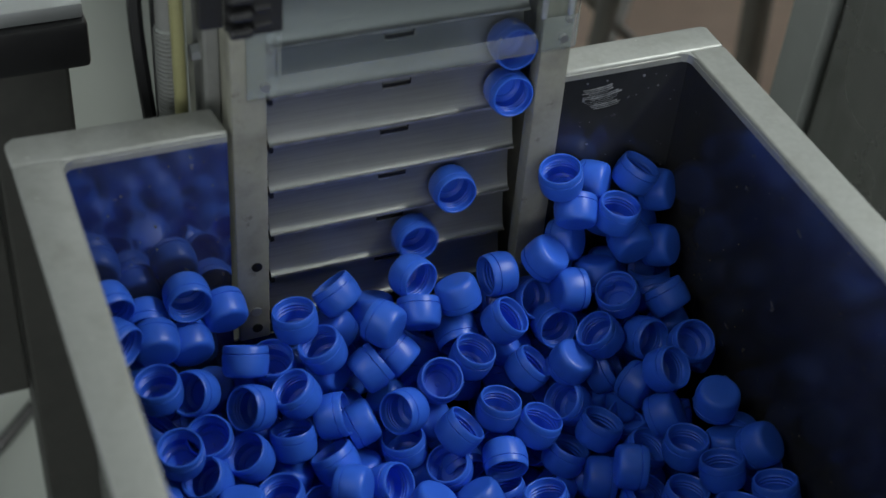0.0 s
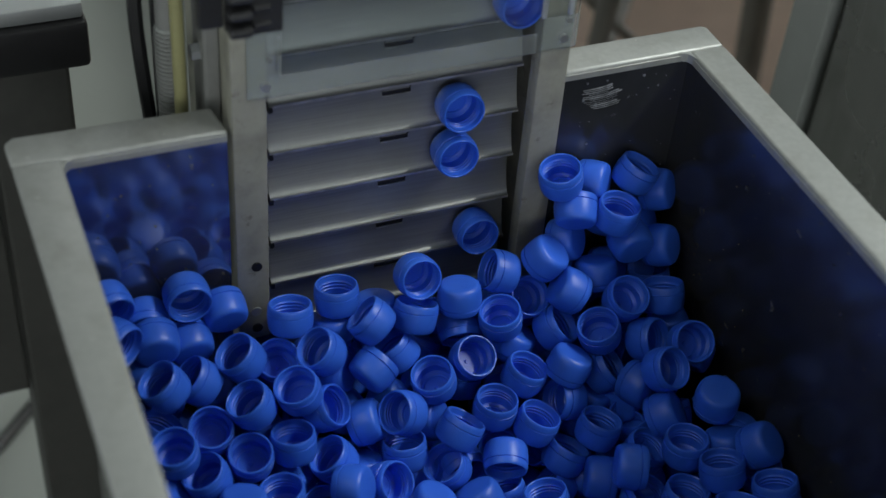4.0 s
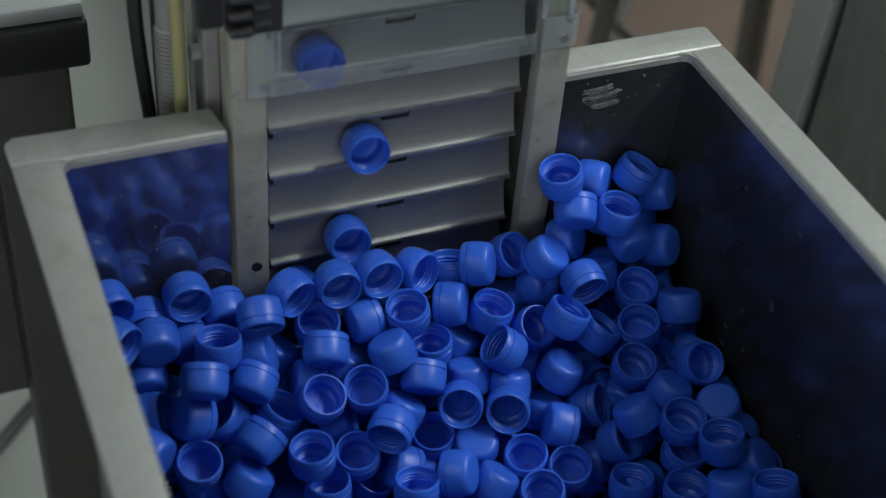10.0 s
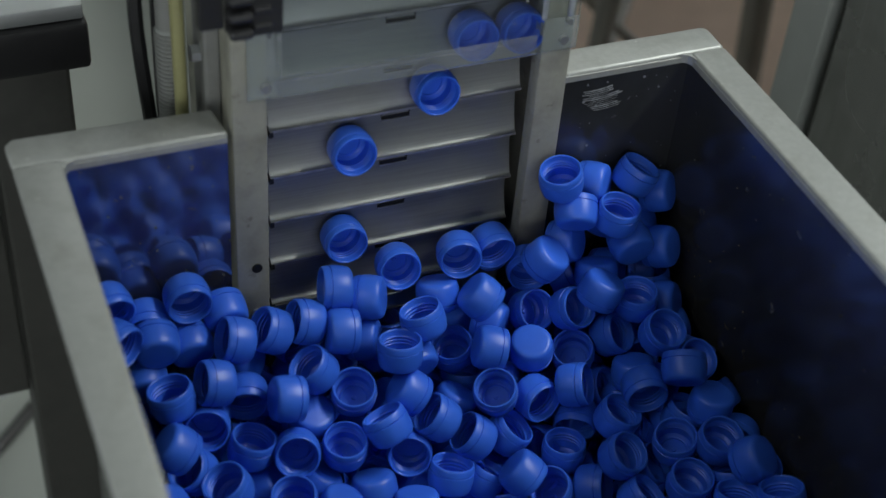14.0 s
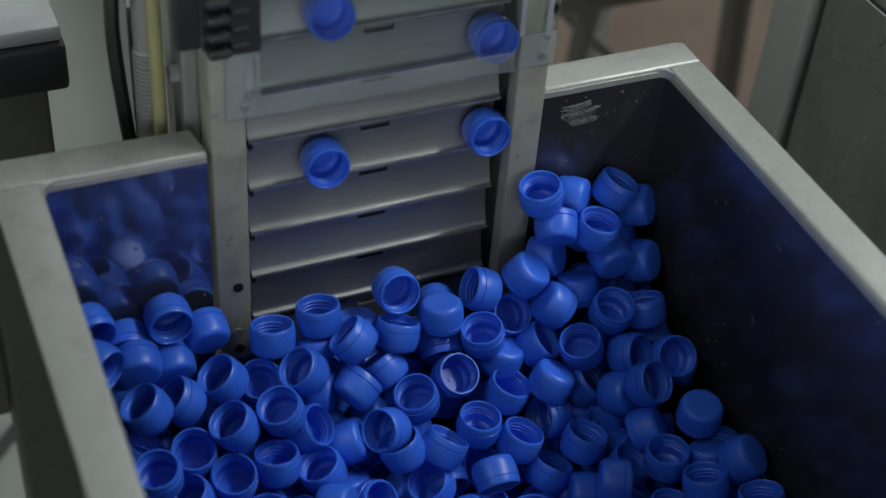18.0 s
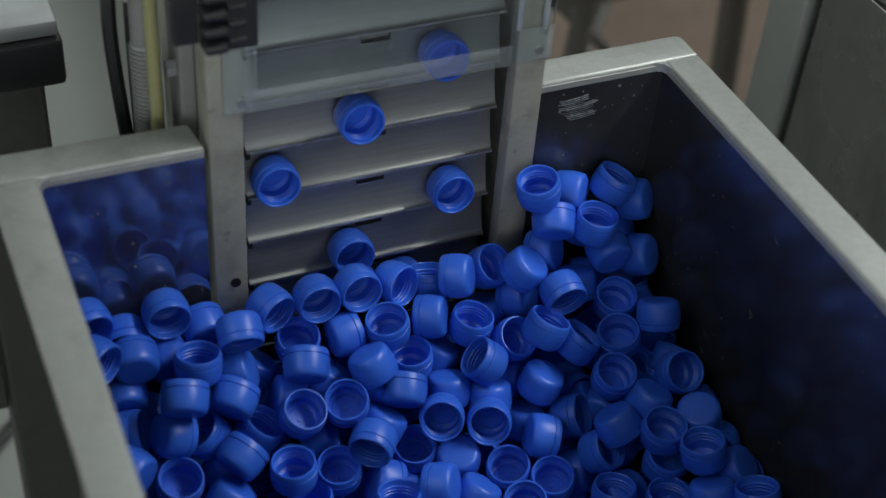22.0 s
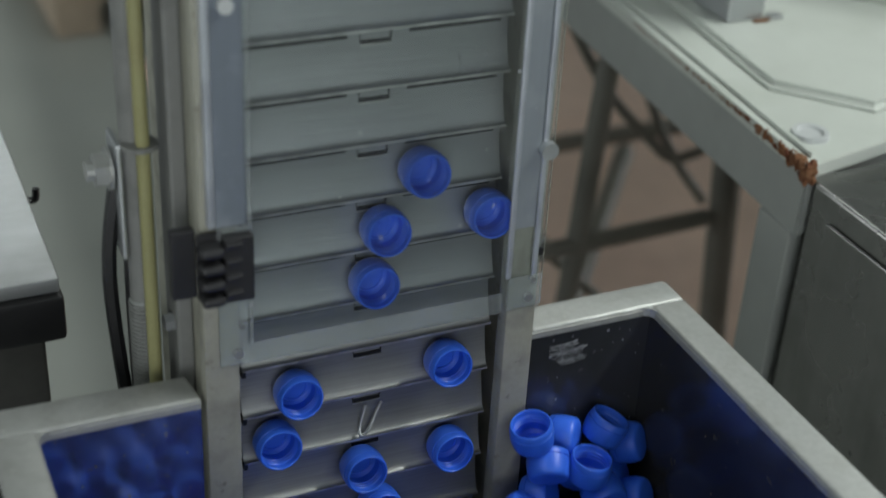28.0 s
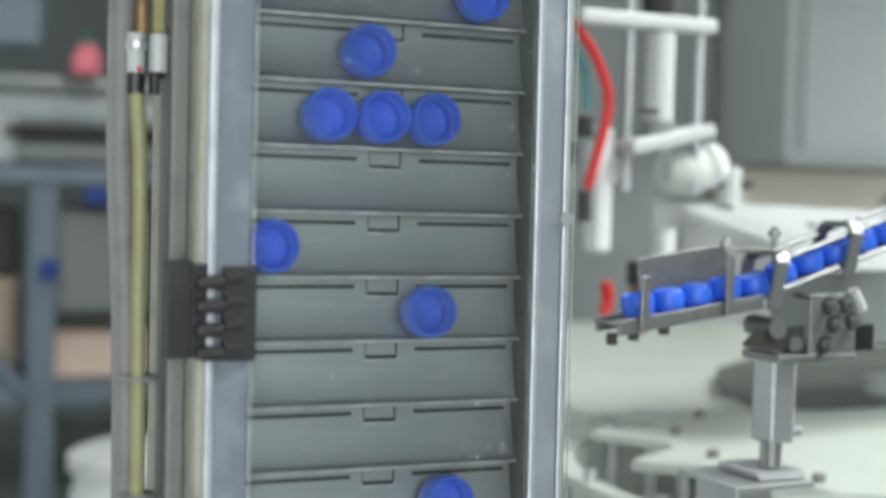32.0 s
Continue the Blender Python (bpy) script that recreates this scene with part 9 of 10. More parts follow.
    move(cap(), (0,84.2,-141.2,-197.1,33,7,-86), (0.4,84.2,-141.2,-197.1,33,7,-86), (0.7,84.1,-140.5,-196.9,28,3,-88), (0.9,84,-139.8,-196.8,23,-1,-90), (7.2,84,-139.8,-196.8,23,-1,-90), (7.9,82,-135,-192.1,11,9,-87), (8.5,80.1,-130.3,-193.9,-1,19,-86), (11.1,80.1,-130.3,-193.9,-1,19,-86), (11.6,78.5,-130,-195.4,20,14,-87), (12.1,77,-129.7,-197,40,10,-89), (17.1,77,-129.7,-197,40,10,-89), (17.5,80.5,-134.7,-193.2,31,6,-92), (17.9,84,-139.8,-196.8,23,1,-95), (19.8,84,-139.8,-196.8,23,1,-95), (20.5,82,-135,-192.1,10,10,-92), (21.1,80.1,-130.3,-193.9,-3,19,-92), (24.4,80.1,-130.3,-193.9,-3,19,-92), (25.3,80.1,-130.3,-193.9,-3,19,-92), (26.2,80.1,-130.3,-193.9,-3,19,-92), (32,80.1,-130.3,-193.9,-3,19,-92))
    move(cap(), (0,146.9,-128.1,-194.8,2,-24,-90), (0.4,146.9,-128.1,-194.8,2,-24,-90), (0.7,146.4,-129.6,-194.3,1,-18,-90), (0.9,145.9,-131.1,-193.8,0,-12,-90), (6.8,145.9,-131.1,-193.8,0,-12,-90), (7.4,149.8,-139.7,-186.7,1,-7,-90), (8,153.7,-148.2,-191,3,-1,-90), (10.3,153.7,-148.2,-191,3,-1,-90), (10.8,147.7,-154,-192,4,1,-90), (11.3,141.7,-159.8,-198.1,6,3,-89), (11.8,135.7,-165.7,-209.5,7,6,-89), (16.8,135.7,-165.7,-209.5,7,6,-89), (17.4,132.5,-163.1,-207.9,6,-1,-90), (18,129.3,-160.5,-211.5,4,-8,-90), (20.1,129.3,-160.5,-211.5,4,-8,-90), (20.5,124.3,-145.7,-206.2,-9,-9,-90), (20.9,119.3,-130.9,-206.1,-22,-11,-90), (21.3,114.3,-116.1,-211.2,-35,-12,-89), (24.6,114.3,-116.1,-211.2,-35,-12,-89), (25.6,114.3,-116.1,-211.2,-35,-12,-89), (26.6,114.3,-116.1,-211.2,-35,-12,-89), (32,114.3,-116.1,-211.2,-35,-12,-89))
    move(cap(), (0,173.3,-142.8,-210.8,30,-33,-106), (0.8,173.3,-142.8,-210.8,30,-33,-106), (1.1,173,-141.7,-210.8,32,-22,-98), (1.3,172.6,-140.6,-210.9,35,-10,-90), (7.7,172.6,-140.6,-210.9,35,-10,-90), (8.3,166.5,-132.8,-206,14,-17,-93), (8.9,160.5,-125.1,-212.9,-7,-24,-94), (10.7,160.5,-125.1,-212.9,-7,-24,-94), (11,160.5,-129.1,-212.2,31,-35,-96), (11.4,160.4,-133.2,-213.9,75,-42,-108), (11.8,160.4,-137.2,-219.2,122,-40,-123), (12.2,160.4,-141.3,-226.9,164,-31,-131), (17,160.4,-141.3,-226.9,164,-31,-131), (17.3,159.9,-147.2,-223.6,131,-60,-106), (17.7,159.5,-153.2,-222.7,54,-61,-36), (18,159,-159.1,-225.4,18,-34,-8), (18.3,158.6,-165.1,-230.5,2,-1,-2), (19.9,158.6,-165.1,-230.5,2,-1,-2), (20.5,159.9,-162.5,-218.2,-2,0,-2), (21.1,161.3,-160,-215.5,-6,2,-2), (24.3,161.3,-160,-215.5,-6,2,-2), (25.2,161.3,-160,-215.5,-6,2,-2), (26,161.3,-160,-215.5,-6,2,-2), (32,161.3,-160,-215.5,-6,2,-2))
    move(cap(), (0,128.6,-104.6,-200.7,-139,4,87), (0.3,128.6,-104.6,-200.7,-139,4,87), (0.6,129.9,-103.9,-200.3,-136,6,88), (0.8,131.2,-103.1,-199.9,-132,7,90), (7.6,131.2,-103.1,-199.9,-132,7,90), (7.8,133.8,-104.4,-193.3,-94,15,108), (8.1,136.5,-105.6,-188.8,-55,10,127), (8.4,139.1,-106.9,-187.2,-20,-6,139), (8.6,141.8,-108.2,-187.8,15,-25,140), (10,141.8,-108.2,-187.8,15,-25,140), (10.6,135.7,-102.5,-179.1,-14,-40,140), (11.1,129.6,-96.8,-175.7,-51,-52,151), (11.7,123.6,-91.1,-177.5,-99,-56,175), (17.1,123.6,-91.1,-177.5,-99,-56,175), (17.4,126.1,-95.1,-179.8,-128,-55,-179), (17.7,128.6,-99.1,-187.2,-155,-52,-176), (18.1,131.2,-103.1,-199.9,-179,-48,-174), (19.2,131.2,-103.1,-199.9,-179,-48,-174), (19.6,133.8,-104.4,-193.3,-122,-83,141), (19.9,136.5,-105.6,-188.8,-4,-55,35), (20.2,139.1,-106.9,-187.2,9,-18,37), (20.5,141.8,-108.2,-187.8,24,17,48), (24.6,141.8,-108.2,-187.8,24,17,48), (25.2,141.8,-108.2,-187.8,24,17,48), (25.9,141.8,-108.2,-187.8,24,17,48), (32,141.8,-108.2,-187.8,24,17,48))
    move(cap(), (0,129.1,-160.3,-212.1,10,-7,-90), (0.7,129.1,-160.3,-212.1,10,-7,-90), (1,129.2,-160.4,-211.8,7,-7,-90), (1.2,129.3,-160.5,-211.5,4,-8,-90), (7.9,129.3,-160.5,-211.5,4,-8,-90), (8.3,124.3,-145.7,-206.2,-9,-9,-90), (8.8,119.3,-130.9,-206.1,-22,-10,-90), (9.2,114.3,-116.1,-211.2,-35,-12,-89), (10.4,114.3,-116.1,-211.2,-35,-12,-89), (10.7,115.5,-119,-200,-28,-9,-90), (11,116.6,-122,-193.9,-21,-7,-92), (11.3,117.8,-124.9,-193.1,-14,-4,-92), (16.4,117.8,-124.9,-193.1,-14,-4,-92), (16.9,116.5,-129.2,-191.4,-5,6,-94), (17.4,115.1,-133.4,-195,4,17,-94), (19.8,115.1,-133.4,-195,4,17,-94), (20.2,117.5,-133,-186.2,-16,-1,-92), (20.6,119.9,-132.6,-181.5,-39,-18,-84), (21,122.2,-132.3,-180.9,-66,-29,-68), (24.3,122.2,-132.3,-180.9,-66,-29,-68), (25.2,122.2,-132.3,-180.9,-66,-29,-68), (26.2,122.2,-132.3,-180.9,-66,-29,-68), (32,122.2,-132.3,-180.9,-66,-29,-68))
    move(cap(), (0,99.3,-168.1,-199.6,-173,21,90), (0.2,99.3,-168.1,-199.6,-173,21,90), (0.5,99.8,-167.8,-199.5,-173,20,90), (0.7,100.2,-167.5,-199.4,-172,20,90), (7.5,100.2,-167.5,-199.4,-172,20,90), (7.9,103.6,-160.2,-195.7,-163,18,90), (8.2,107.1,-152.9,-197.2,-154,16,89), (8.6,110.6,-145.5,-203.9,-146,15,88), (10,110.6,-145.5,-203.9,-146,15,88), (10.4,115.4,-143,-205.2,-139,10,85), (10.7,120.2,-140.5,-211.7,-133,7,81), (11.1,125,-138,-223.3,-126,4,77), (17,125,-138,-223.3,-126,4,77), (17.5,133.2,-136.1,-219.2,-137,9,83), (17.9,141.5,-134.3,-225.3,-147,15,88), (19.2,141.5,-134.3,-225.3,-147,15,88), (19.5,146.2,-132,-218,-113,6,77), (19.8,151,-129.7,-213.1,-79,5,64), (20,155.7,-127.4,-211.8,-44,11,52), (20.3,160.5,-125.1,-212.9,-10,23,45), (24.4,160.5,-125.1,-212.9,-10,23,45), (25.2,160.5,-125.1,-212.9,-10,23,45), (26,160.5,-125.1,-212.9,-10,23,45), (32,160.5,-125.1,-212.9,-10,23,45))
    move(cap(), (0,158,-164.7,-230.3,0,8,-90), (0.5,158,-164.7,-230.3,0,8,-90), (0.8,158.3,-164.9,-230.4,1,5,-90), (1,158.6,-165.1,-230.5,1,2,-90), (7.7,158.6,-165.1,-230.5,1,2,-90), (8.5,159.9,-162.5,-218.2,0,-2,-90), (9.3,161.3,-160,-215.5,-2,-6,-90), (10.4,161.3,-160,-215.5,-2,-6,-90), (10.8,162.5,-163,-213.8,37,-12,-92), (11.1,163.8,-165.9,-213.8,77,-15,-98), (11.5,165,-168.9,-216.3,118,-15,-104), (11.8,166.3,-171.9,-220.5,157,-10,-109), (16.4,166.3,-171.9,-220.5,157,-10,-109), (16.9,170.9,-172.1,-206.6,134,-1,-115), (17.4,175.4,-172.3,-204,110,5,-124), (19.3,175.4,-172.3,-204,110,5,-124), (19.7,187.3,-163.7,-192.1,108,-5,-96), (20.2,199.2,-155.1,-185.4,103,-13,-68), (20.6,211.1,-146.5,-183.9,93,-17,-38), (24.4,211.1,-146.5,-183.9,93,-17,-38), (25.3,211.1,-146.5,-183.9,93,-17,-38), (26.1,211.1,-146.5,-183.9,93,-17,-38), (32,211.1,-146.5,-183.9,93,-17,-38))
    move(cap(), (0,175.2,-172.1,-204,-117,-62,79), (0.7,175.2,-172.1,-204,-117,-62,79), (1,175.3,-172.2,-204,-124,-60,85), (1.2,175.4,-172.3,-204,-130,-58,90), (7.2,175.4,-172.3,-204,-130,-58,90), (7.5,187.3,-163.7,-192.1,-120,-50,109), (7.9,199.2,-155.1,-185.4,-107,-45,128), (8.2,211.1,-146.5,-183.9,-94,-42,146), (10.3,211.1,-146.5,-183.9,-94,-42,146), (10.8,211.1,-144.2,-183.2,-61,-34,102), (11.2,211.1,-141.9,-184.5,-43,-12,72), (11.6,211.1,-139.6,-188,-38,15,49), (16.6,211.1,-139.6,-188,-38,15,49), (16.9,208.3,-133.4,-187.4,-65,11,54), (17.2,205.5,-127.2,-192,-92,10,60), (17.5,202.6,-121,-201.7,-119,12,66), (20,202.6,-121,-201.7,-119,12,66), (20.4,209.8,-112,-195.1,-130,13,69), (20.8,216.9,-103,-193.6,-142,16,71), (21.1,224,-94,-197.4,-154,18,72), (24.6,224,-94,-197.4,-154,18,72), (25.6,229.3,-93.6,-199.2,-154,18,72), (26.5,234.6,-93.3,-211.9,-153,17,72), (32,234.6,-93.3,-211.9,-153,17,72))
    move(cap(), (0,142.6,-132.9,-225.3,-150,15,91), (0.6,142.6,-132.9,-225.3,-150,15,91), (0.9,142,-133.6,-225.3,-149,14,90), (1.1,141.5,-134.3,-225.3,-147,13,90), (7.8,141.5,-134.3,-225.3,-147,13,90), (8.3,156.5,-125.6,-215,-139,9,87), (8.8,171.5,-117,-209.8,-131,6,83), (9.3,186.5,-108.3,-209.9,-123,3,79), (10.6,186.5,-108.3,-209.9,-123,3,79), (11.1,179.3,-109.1,-199.2,-139,-1,75), (11.6,172.1,-109.8,-193.7,-154,-6,72), (12.1,164.9,-110.6,-193.5,-170,-12,70), (17.1,164.9,-110.6,-193.5,-170,-12,70), (17.3,167.2,-111.4,-189.1,155,-9,69), (17.6,169.6,-112.2,-186.2,120,-6,67), (17.8,172,-112.9,-185.5,85,-6,64), (18,174.3,-113.7,-186.3,50,-7,61), (19.3,174.3,-113.7,-186.3,50,-7,61), (19.6,172.4,-104.8,-180.8,70,-4,66), (19.9,170.5,-95.8,-180.4,90,-4,70), (20.2,168.6,-86.9,-185.3,110,-4,75), (24.4,168.6,-86.9,-185.3,110,-4,75), (25.4,168.5,-80.6,-177.6,81,-4,67), (26.3,168.3,-74.3,-178.6,52,-7,60), (32,168.3,-74.3,-178.6,52,-7,60))
    move(cap(), (0,227.5,-188.4,-222.8,-154,7,90), (7.9,227.5,-188.4,-222.8,-154,7,90), (8.3,234.6,-185.9,-212.1,-140,-4,83), (8.7,241.6,-183.3,-206.6,-125,-13,73), (9.1,248.7,-180.8,-206.3,-109,-19,61), (10.7,248.7,-180.8,-206.3,-109,-19,61), (11.1,248.6,-176.9,-206.3,-74,-19,36), (11.5,248.4,-173.1,-211.1,-43,-6,15), (11.8,248.3,-169.2,-220.7,-18,14,3), (16.9,248.3,-169.2,-220.7,-18,14,3), (17.4,249.6,-164.3,-219.9,-8,-9,8), (17.8,250.9,-159.4,-225.8,0,-33,10), (19.2,250.9,-159.4,-225.8,0,-33,10), (19.5,250.9,-160.7,-225.8,30,-20,14), (19.7,250.9,-162.1,-227,60,-10,24), (20,250.8,-163.4,-229.9,90,-7,37), (20.2,250.8,-164.8,-234.1,120,-10,50), (24.5,250.8,-164.8,-234.1,120,-10,50), (25.4,250.8,-164.8,-234.1,120,-10,50), (26.4,250.8,-164.8,-234.1,120,-10,50), (32,250.8,-164.8,-234.1,120,-10,50))
    move(cap(), (0,262.9,-190.8,-228.9,160,35,90), (8,262.9,-190.8,-228.9,160,35,90), (8.8,269.5,-187.5,-221.6,-173,26,91), (9.5,276,-184.2,-223.6,-147,18,88), (10.2,276,-184.2,-223.6,-147,18,88), (10.7,282.4,-184.6,-216.3,-170,26,92), (11.2,288.9,-185.1,-214.2,166,36,91), (11.7,295.3,-185.5,-217.4,139,44,86), (17.1,295.3,-185.5,-217.4,139,44,86), (17.8,293.2,-176.5,-213.3,155,58,72), (18.5,291.1,-167.5,-220.6,172,73,61), (19.8,291.1,-167.5,-220.6,172,73,61), (20.2,296.1,-168.6,-217.7,9,76,-106), (20.5,301.1,-169.7,-218.8,5,46,-113), (20.9,306.1,-170.7,-224.1,5,15,-116), (24.5,306.1,-170.7,-224.1,5,15,-116), (25.3,306.1,-170.7,-224.1,5,15,-116), (26.2,306.1,-170.7,-224.1,5,15,-116), (32,306.1,-170.7,-224.1,5,15,-116))
    move(cap(), (0,89.7,-145.4,-222.8,-4,-17,-90), (0.6,89.7,-145.4,-222.8,-4,-17,-90), (0.9,89.4,-145.2,-222.8,-2,-12,-90), (1.1,89,-145,-222.9,-1,-7,-90), (6.9,89,-145,-222.9,-1,-7,-90), (7.3,88.6,-139.6,-218.2,35,-1,-88), (7.7,88.1,-134.2,-216,70,3,-83), (8.1,87.7,-128.8,-217.3,106,3,-77), (8.5,87.3,-123.4,-221.1,142,0,-72), (10.7,87.3,-123.4,-221.1,142,0,-72), (11,89.9,-129.7,-215.1,132,11,-83), (11.3,92.6,-136,-214.3,119,20,-96), (11.7,95.2,-142.4,-218.7,103,26,-112), (16.6,95.2,-142.4,-218.7,103,26,-112), (16.9,93.1,-143.2,-220.1,67,24,-132), (17.1,91.1,-144.1,-221.5,34,13,-146), (17.4,89,-145,-222.9,5,-4,-152), (19.6,89,-145,-222.9,5,-4,-152), (19.8,88.6,-139.6,-218.2,19,30,-145), (20,88.1,-134.2,-216,50,59,-118), (20.3,87.7,-128.8,-217.3,125,61,-47), (20.5,87.3,-123.4,-221.1,159,33,-17), (24.5,87.3,-123.4,-221.1,159,33,-17), (25.2,87.3,-123.4,-221.1,159,33,-17), (25.9,87.3,-123.4,-221.1,159,33,-17), (32,87.3,-123.4,-221.1,159,33,-17))
    move(cap(), (0,56.8,-137.9,-206.3,-137,-7,101), (0.7,56.8,-137.9,-206.3,-137,-7,101), (1,56.8,-138,-206.3,-134,-12,96), (1.2,56.7,-138.1,-206.2,-130,-17,90), (7.8,56.7,-138.1,-206.2,-130,-17,90), (8.1,54.8,-133.6,-191.3,-118,-27,74), (8.5,52.8,-129.2,-181.6,-103,-33,56), (8.8,50.8,-124.7,-177.2,-86,-35,35), (11.1,50.8,-124.7,-177.2,-86,-35,35), (11.5,51.8,-134.5,-179,-103,-33,56), (12,52.8,-144.4,-186.1,-119,-27,75), (12.4,53.7,-154.2,-198.4,-130,-17,90), (16.5,53.7,-154.2,-198.4,-130,-17,90), (17.2,55.2,-146.1,-196.8,-130,-17,90), (17.9,56.7,-138.1,-206.2,-130,-17,90), (19.2,56.7,-138.1,-206.2,-130,-17,90), (19.6,54.8,-133.6,-191.3,-118,-27,74), (19.9,52.8,-129.2,-181.6,-103,-33,56), (20.2,50.8,-124.7,-177.2,-86,-35,35), (24.5,50.8,-124.7,-177.2,-86,-35,35), (25.2,50.8,-124.7,-177.2,-86,-35,35), (25.8,50.8,-124.7,-177.2,-86,-35,35), (32,50.8,-124.7,-177.2,-86,-35,35))
    move(cap(), (0,193.4,-138.9,-230.9,176,23,90), (0.5,193.4,-138.9,-230.9,176,23,90), (0.8,193.7,-138.7,-230.9,-179,24,90), (1,193.9,-138.6,-230.9,-173,25,90), (7.9,193.9,-138.6,-230.9,-173,25,90), (8.2,192.5,-139.8,-221.1,-151,56,103), (8.5,191,-141.1,-213.9,-73,71,174), (8.8,189.6,-142.3,-210.2,-19,47,-140), (9.1,188.2,-143.6,-208.9,-3,15,-133), (10.9,188.2,-143.6,-208.9,-3,15,-133), (11.4,184.4,-140.5,-201.8,-4,11,-133), (12,180.7,-137.4,-201.8,-5,8,-132), (17.2,180.7,-137.4,-201.8,-5,8,-132), (17.9,176.7,-139,-202.6,14,13,-132), (18.6,172.6,-140.6,-210.9,32,18,-130), (19.3,172.6,-140.6,-210.9,32,18,-130), (20,180.4,-142.1,-205.1,15,16,-131), (20.6,188.2,-143.6,-208.9,-2,15,-131), (24.4,188.2,-143.6,-208.9,-2,15,-131), (25,188.2,-143.6,-208.9,-2,15,-131), (25.6,188.2,-143.6,-208.9,-2,15,-131), (32,188.2,-143.6,-208.9,-2,15,-131))
    move(cap(), (0,196.3,-62.2,-162.8,146,16,91), (0.3,196.3,-62.2,-162.8,146,16,91), (0.6,195.3,-61.9,-163.3,165,18,90), (0.8,194.4,-61.7,-163.8,-174,20,90), (7.7,194.4,-61.7,-163.8,-174,20,90), (8,191.9,-61.9,-159.9,-163,54,98), (8.3,189.5,-62.2,-157.5,-89,78,170), (8.6,187,-62.4,-157,-17,53,-120), (9,184.6,-62.7,-158,-6,20,-112), (10.7,184.6,-62.7,-158,-6,20,-112), (11.2,179.4,-65.6,-144.9,30,26,-111), (11.7,174.1,-68.5,-143.2,67,30,-105), (16.5,174.1,-68.5,-143.2,67,30,-105), (17,169.5,-65.4,-139.7,34,12,-129), (17.5,164.9,-62.2,-143,10,-14,-139), (19.7,164.9,-62.2,-143,10,-14,-139), (20.1,166,-58.4,-134.2,-24,-4,-140), (20.5,167,-54.7,-129.8,-58,4,-147), (21,168.1,-50.9,-130.1,-94,7,-157), (24.4,168.1,-50.9,-130.1,-94,7,-157), (24.9,171.5,-47.3,-135.6,-88,6,-170), (25.4,174.8,-43.6,-146.4,-82,8,177), (25.9,178.2,-40,-162.4,-77,10,164), (32,178.2,-40,-162.4,-77,10,164))
    move(cap(), (0,231.6,-55.2,-184.5,-176,74,92), (0.7,231.6,-55.2,-184.5,-176,74,92), (1,231.4,-54.7,-184.7,-171,87,101), (1.2,231.3,-54.2,-184.9,-4,81,-90), (7.6,231.3,-54.2,-184.9,-4,81,-90), (8.1,231.3,-54.2,-160.3,-4,81,-90), (8.6,231.3,-54.2,-141,-4,81,-90), (9.1,231.3,-54.2,-126.8,-4,81,-90), (11,231.3,-54.2,-126.8,-4,81,-90), (11.4,229.3,-55.7,-126.7,34,85,-82), (11.7,227.3,-57.3,-128.7,111,86,-35), (12,225.3,-58.8,-133.8,168,83,-9), (12.3,223.3,-60.3,-141.1,-162,79,-11), (16.5,223.3,-60.3,-141.1,-162,79,-11), (16.8,221.3,-68.4,-136.3,-29,83,121), (17.1,219.2,-76.4,-136.7,-7,67,140), (17.4,217.2,-84.4,-142.2,-2,51,142), (19.8,217.2,-84.4,-142.2,-2,51,142), (20.1,219.5,-88.6,-141.8,-77,82,84), (20.4,221.7,-92.9,-143.9,-176,54,2), (20.7,224,-97.1,-149.5,167,19,5), (21,226.3,-101.3,-157.5,148,-13,18), (24.7,226.3,-101.3,-157.5,148,-13,18), (25.3,226.3,-101.3,-184.2,148,-13,18), (25.9,226.3,-101.3,-216,148,-13,18), (26.6,226.3,-101.3,-253.1,148,-13,18), (32,226.3,-101.3,-253.1,148,-13,18))
    move(cap(), (0,291.2,-42.2,-194.9,-28,-42,-83), (0.5,291.2,-42.2,-194.9,-28,-42,-83), (0.8,291.2,-43.5,-195,-16,-32,-88), (1,291.3,-44.7,-195.1,-5,-21,-90), (7.3,291.3,-44.7,-195.1,-5,-21,-90), (7.9,291.3,-44.7,-174.2,-5,-21,-90), (8.4,291.3,-44.7,-158.4,-5,-21,-90), (9,291.3,-44.7,-147.8,-5,-21,-90), (10.1,291.3,-44.7,-147.8,-5,-21,-90), (10.4,288.2,-48,-145,-34,-4,-96), (10.6,285.1,-51.2,-143.6,-64,7,-109), (10.8,282,-54.4,-144.3,-97,10,-127), (11.1,279,-57.6,-147.2,-129,3,-143), (11.3,275.9,-60.8,-151.5,-159,-11,-154), (16.8,275.9,-60.8,-151.5,-159,-11,-154), (17.2,260.6,-59.5,-148.8,-162,-10,-153), (17.6,245.3,-58.2,-151.4,-166,-9,-153), (18,230,-56.9,-159.2,-169,-8,-153), (19.7,230,-56.9,-159.2,-169,-8,-153), (20,225.6,-60.9,-153,-156,20,-144), (20.3,221.3,-64.9,-151.6,-132,44,-124), (20.6,217,-69,-155,-86,54,-81), (24.5,217,-69,-155,-86,54,-81), (24.9,222.5,-59.1,-157,-96,54,-118), (25.3,228,-49.3,-164.2,-103,50,-153), (25.8,233.5,-39.5,-176.6,-105,45,175), (32,233.5,-39.5,-176.6,-105,45,175))
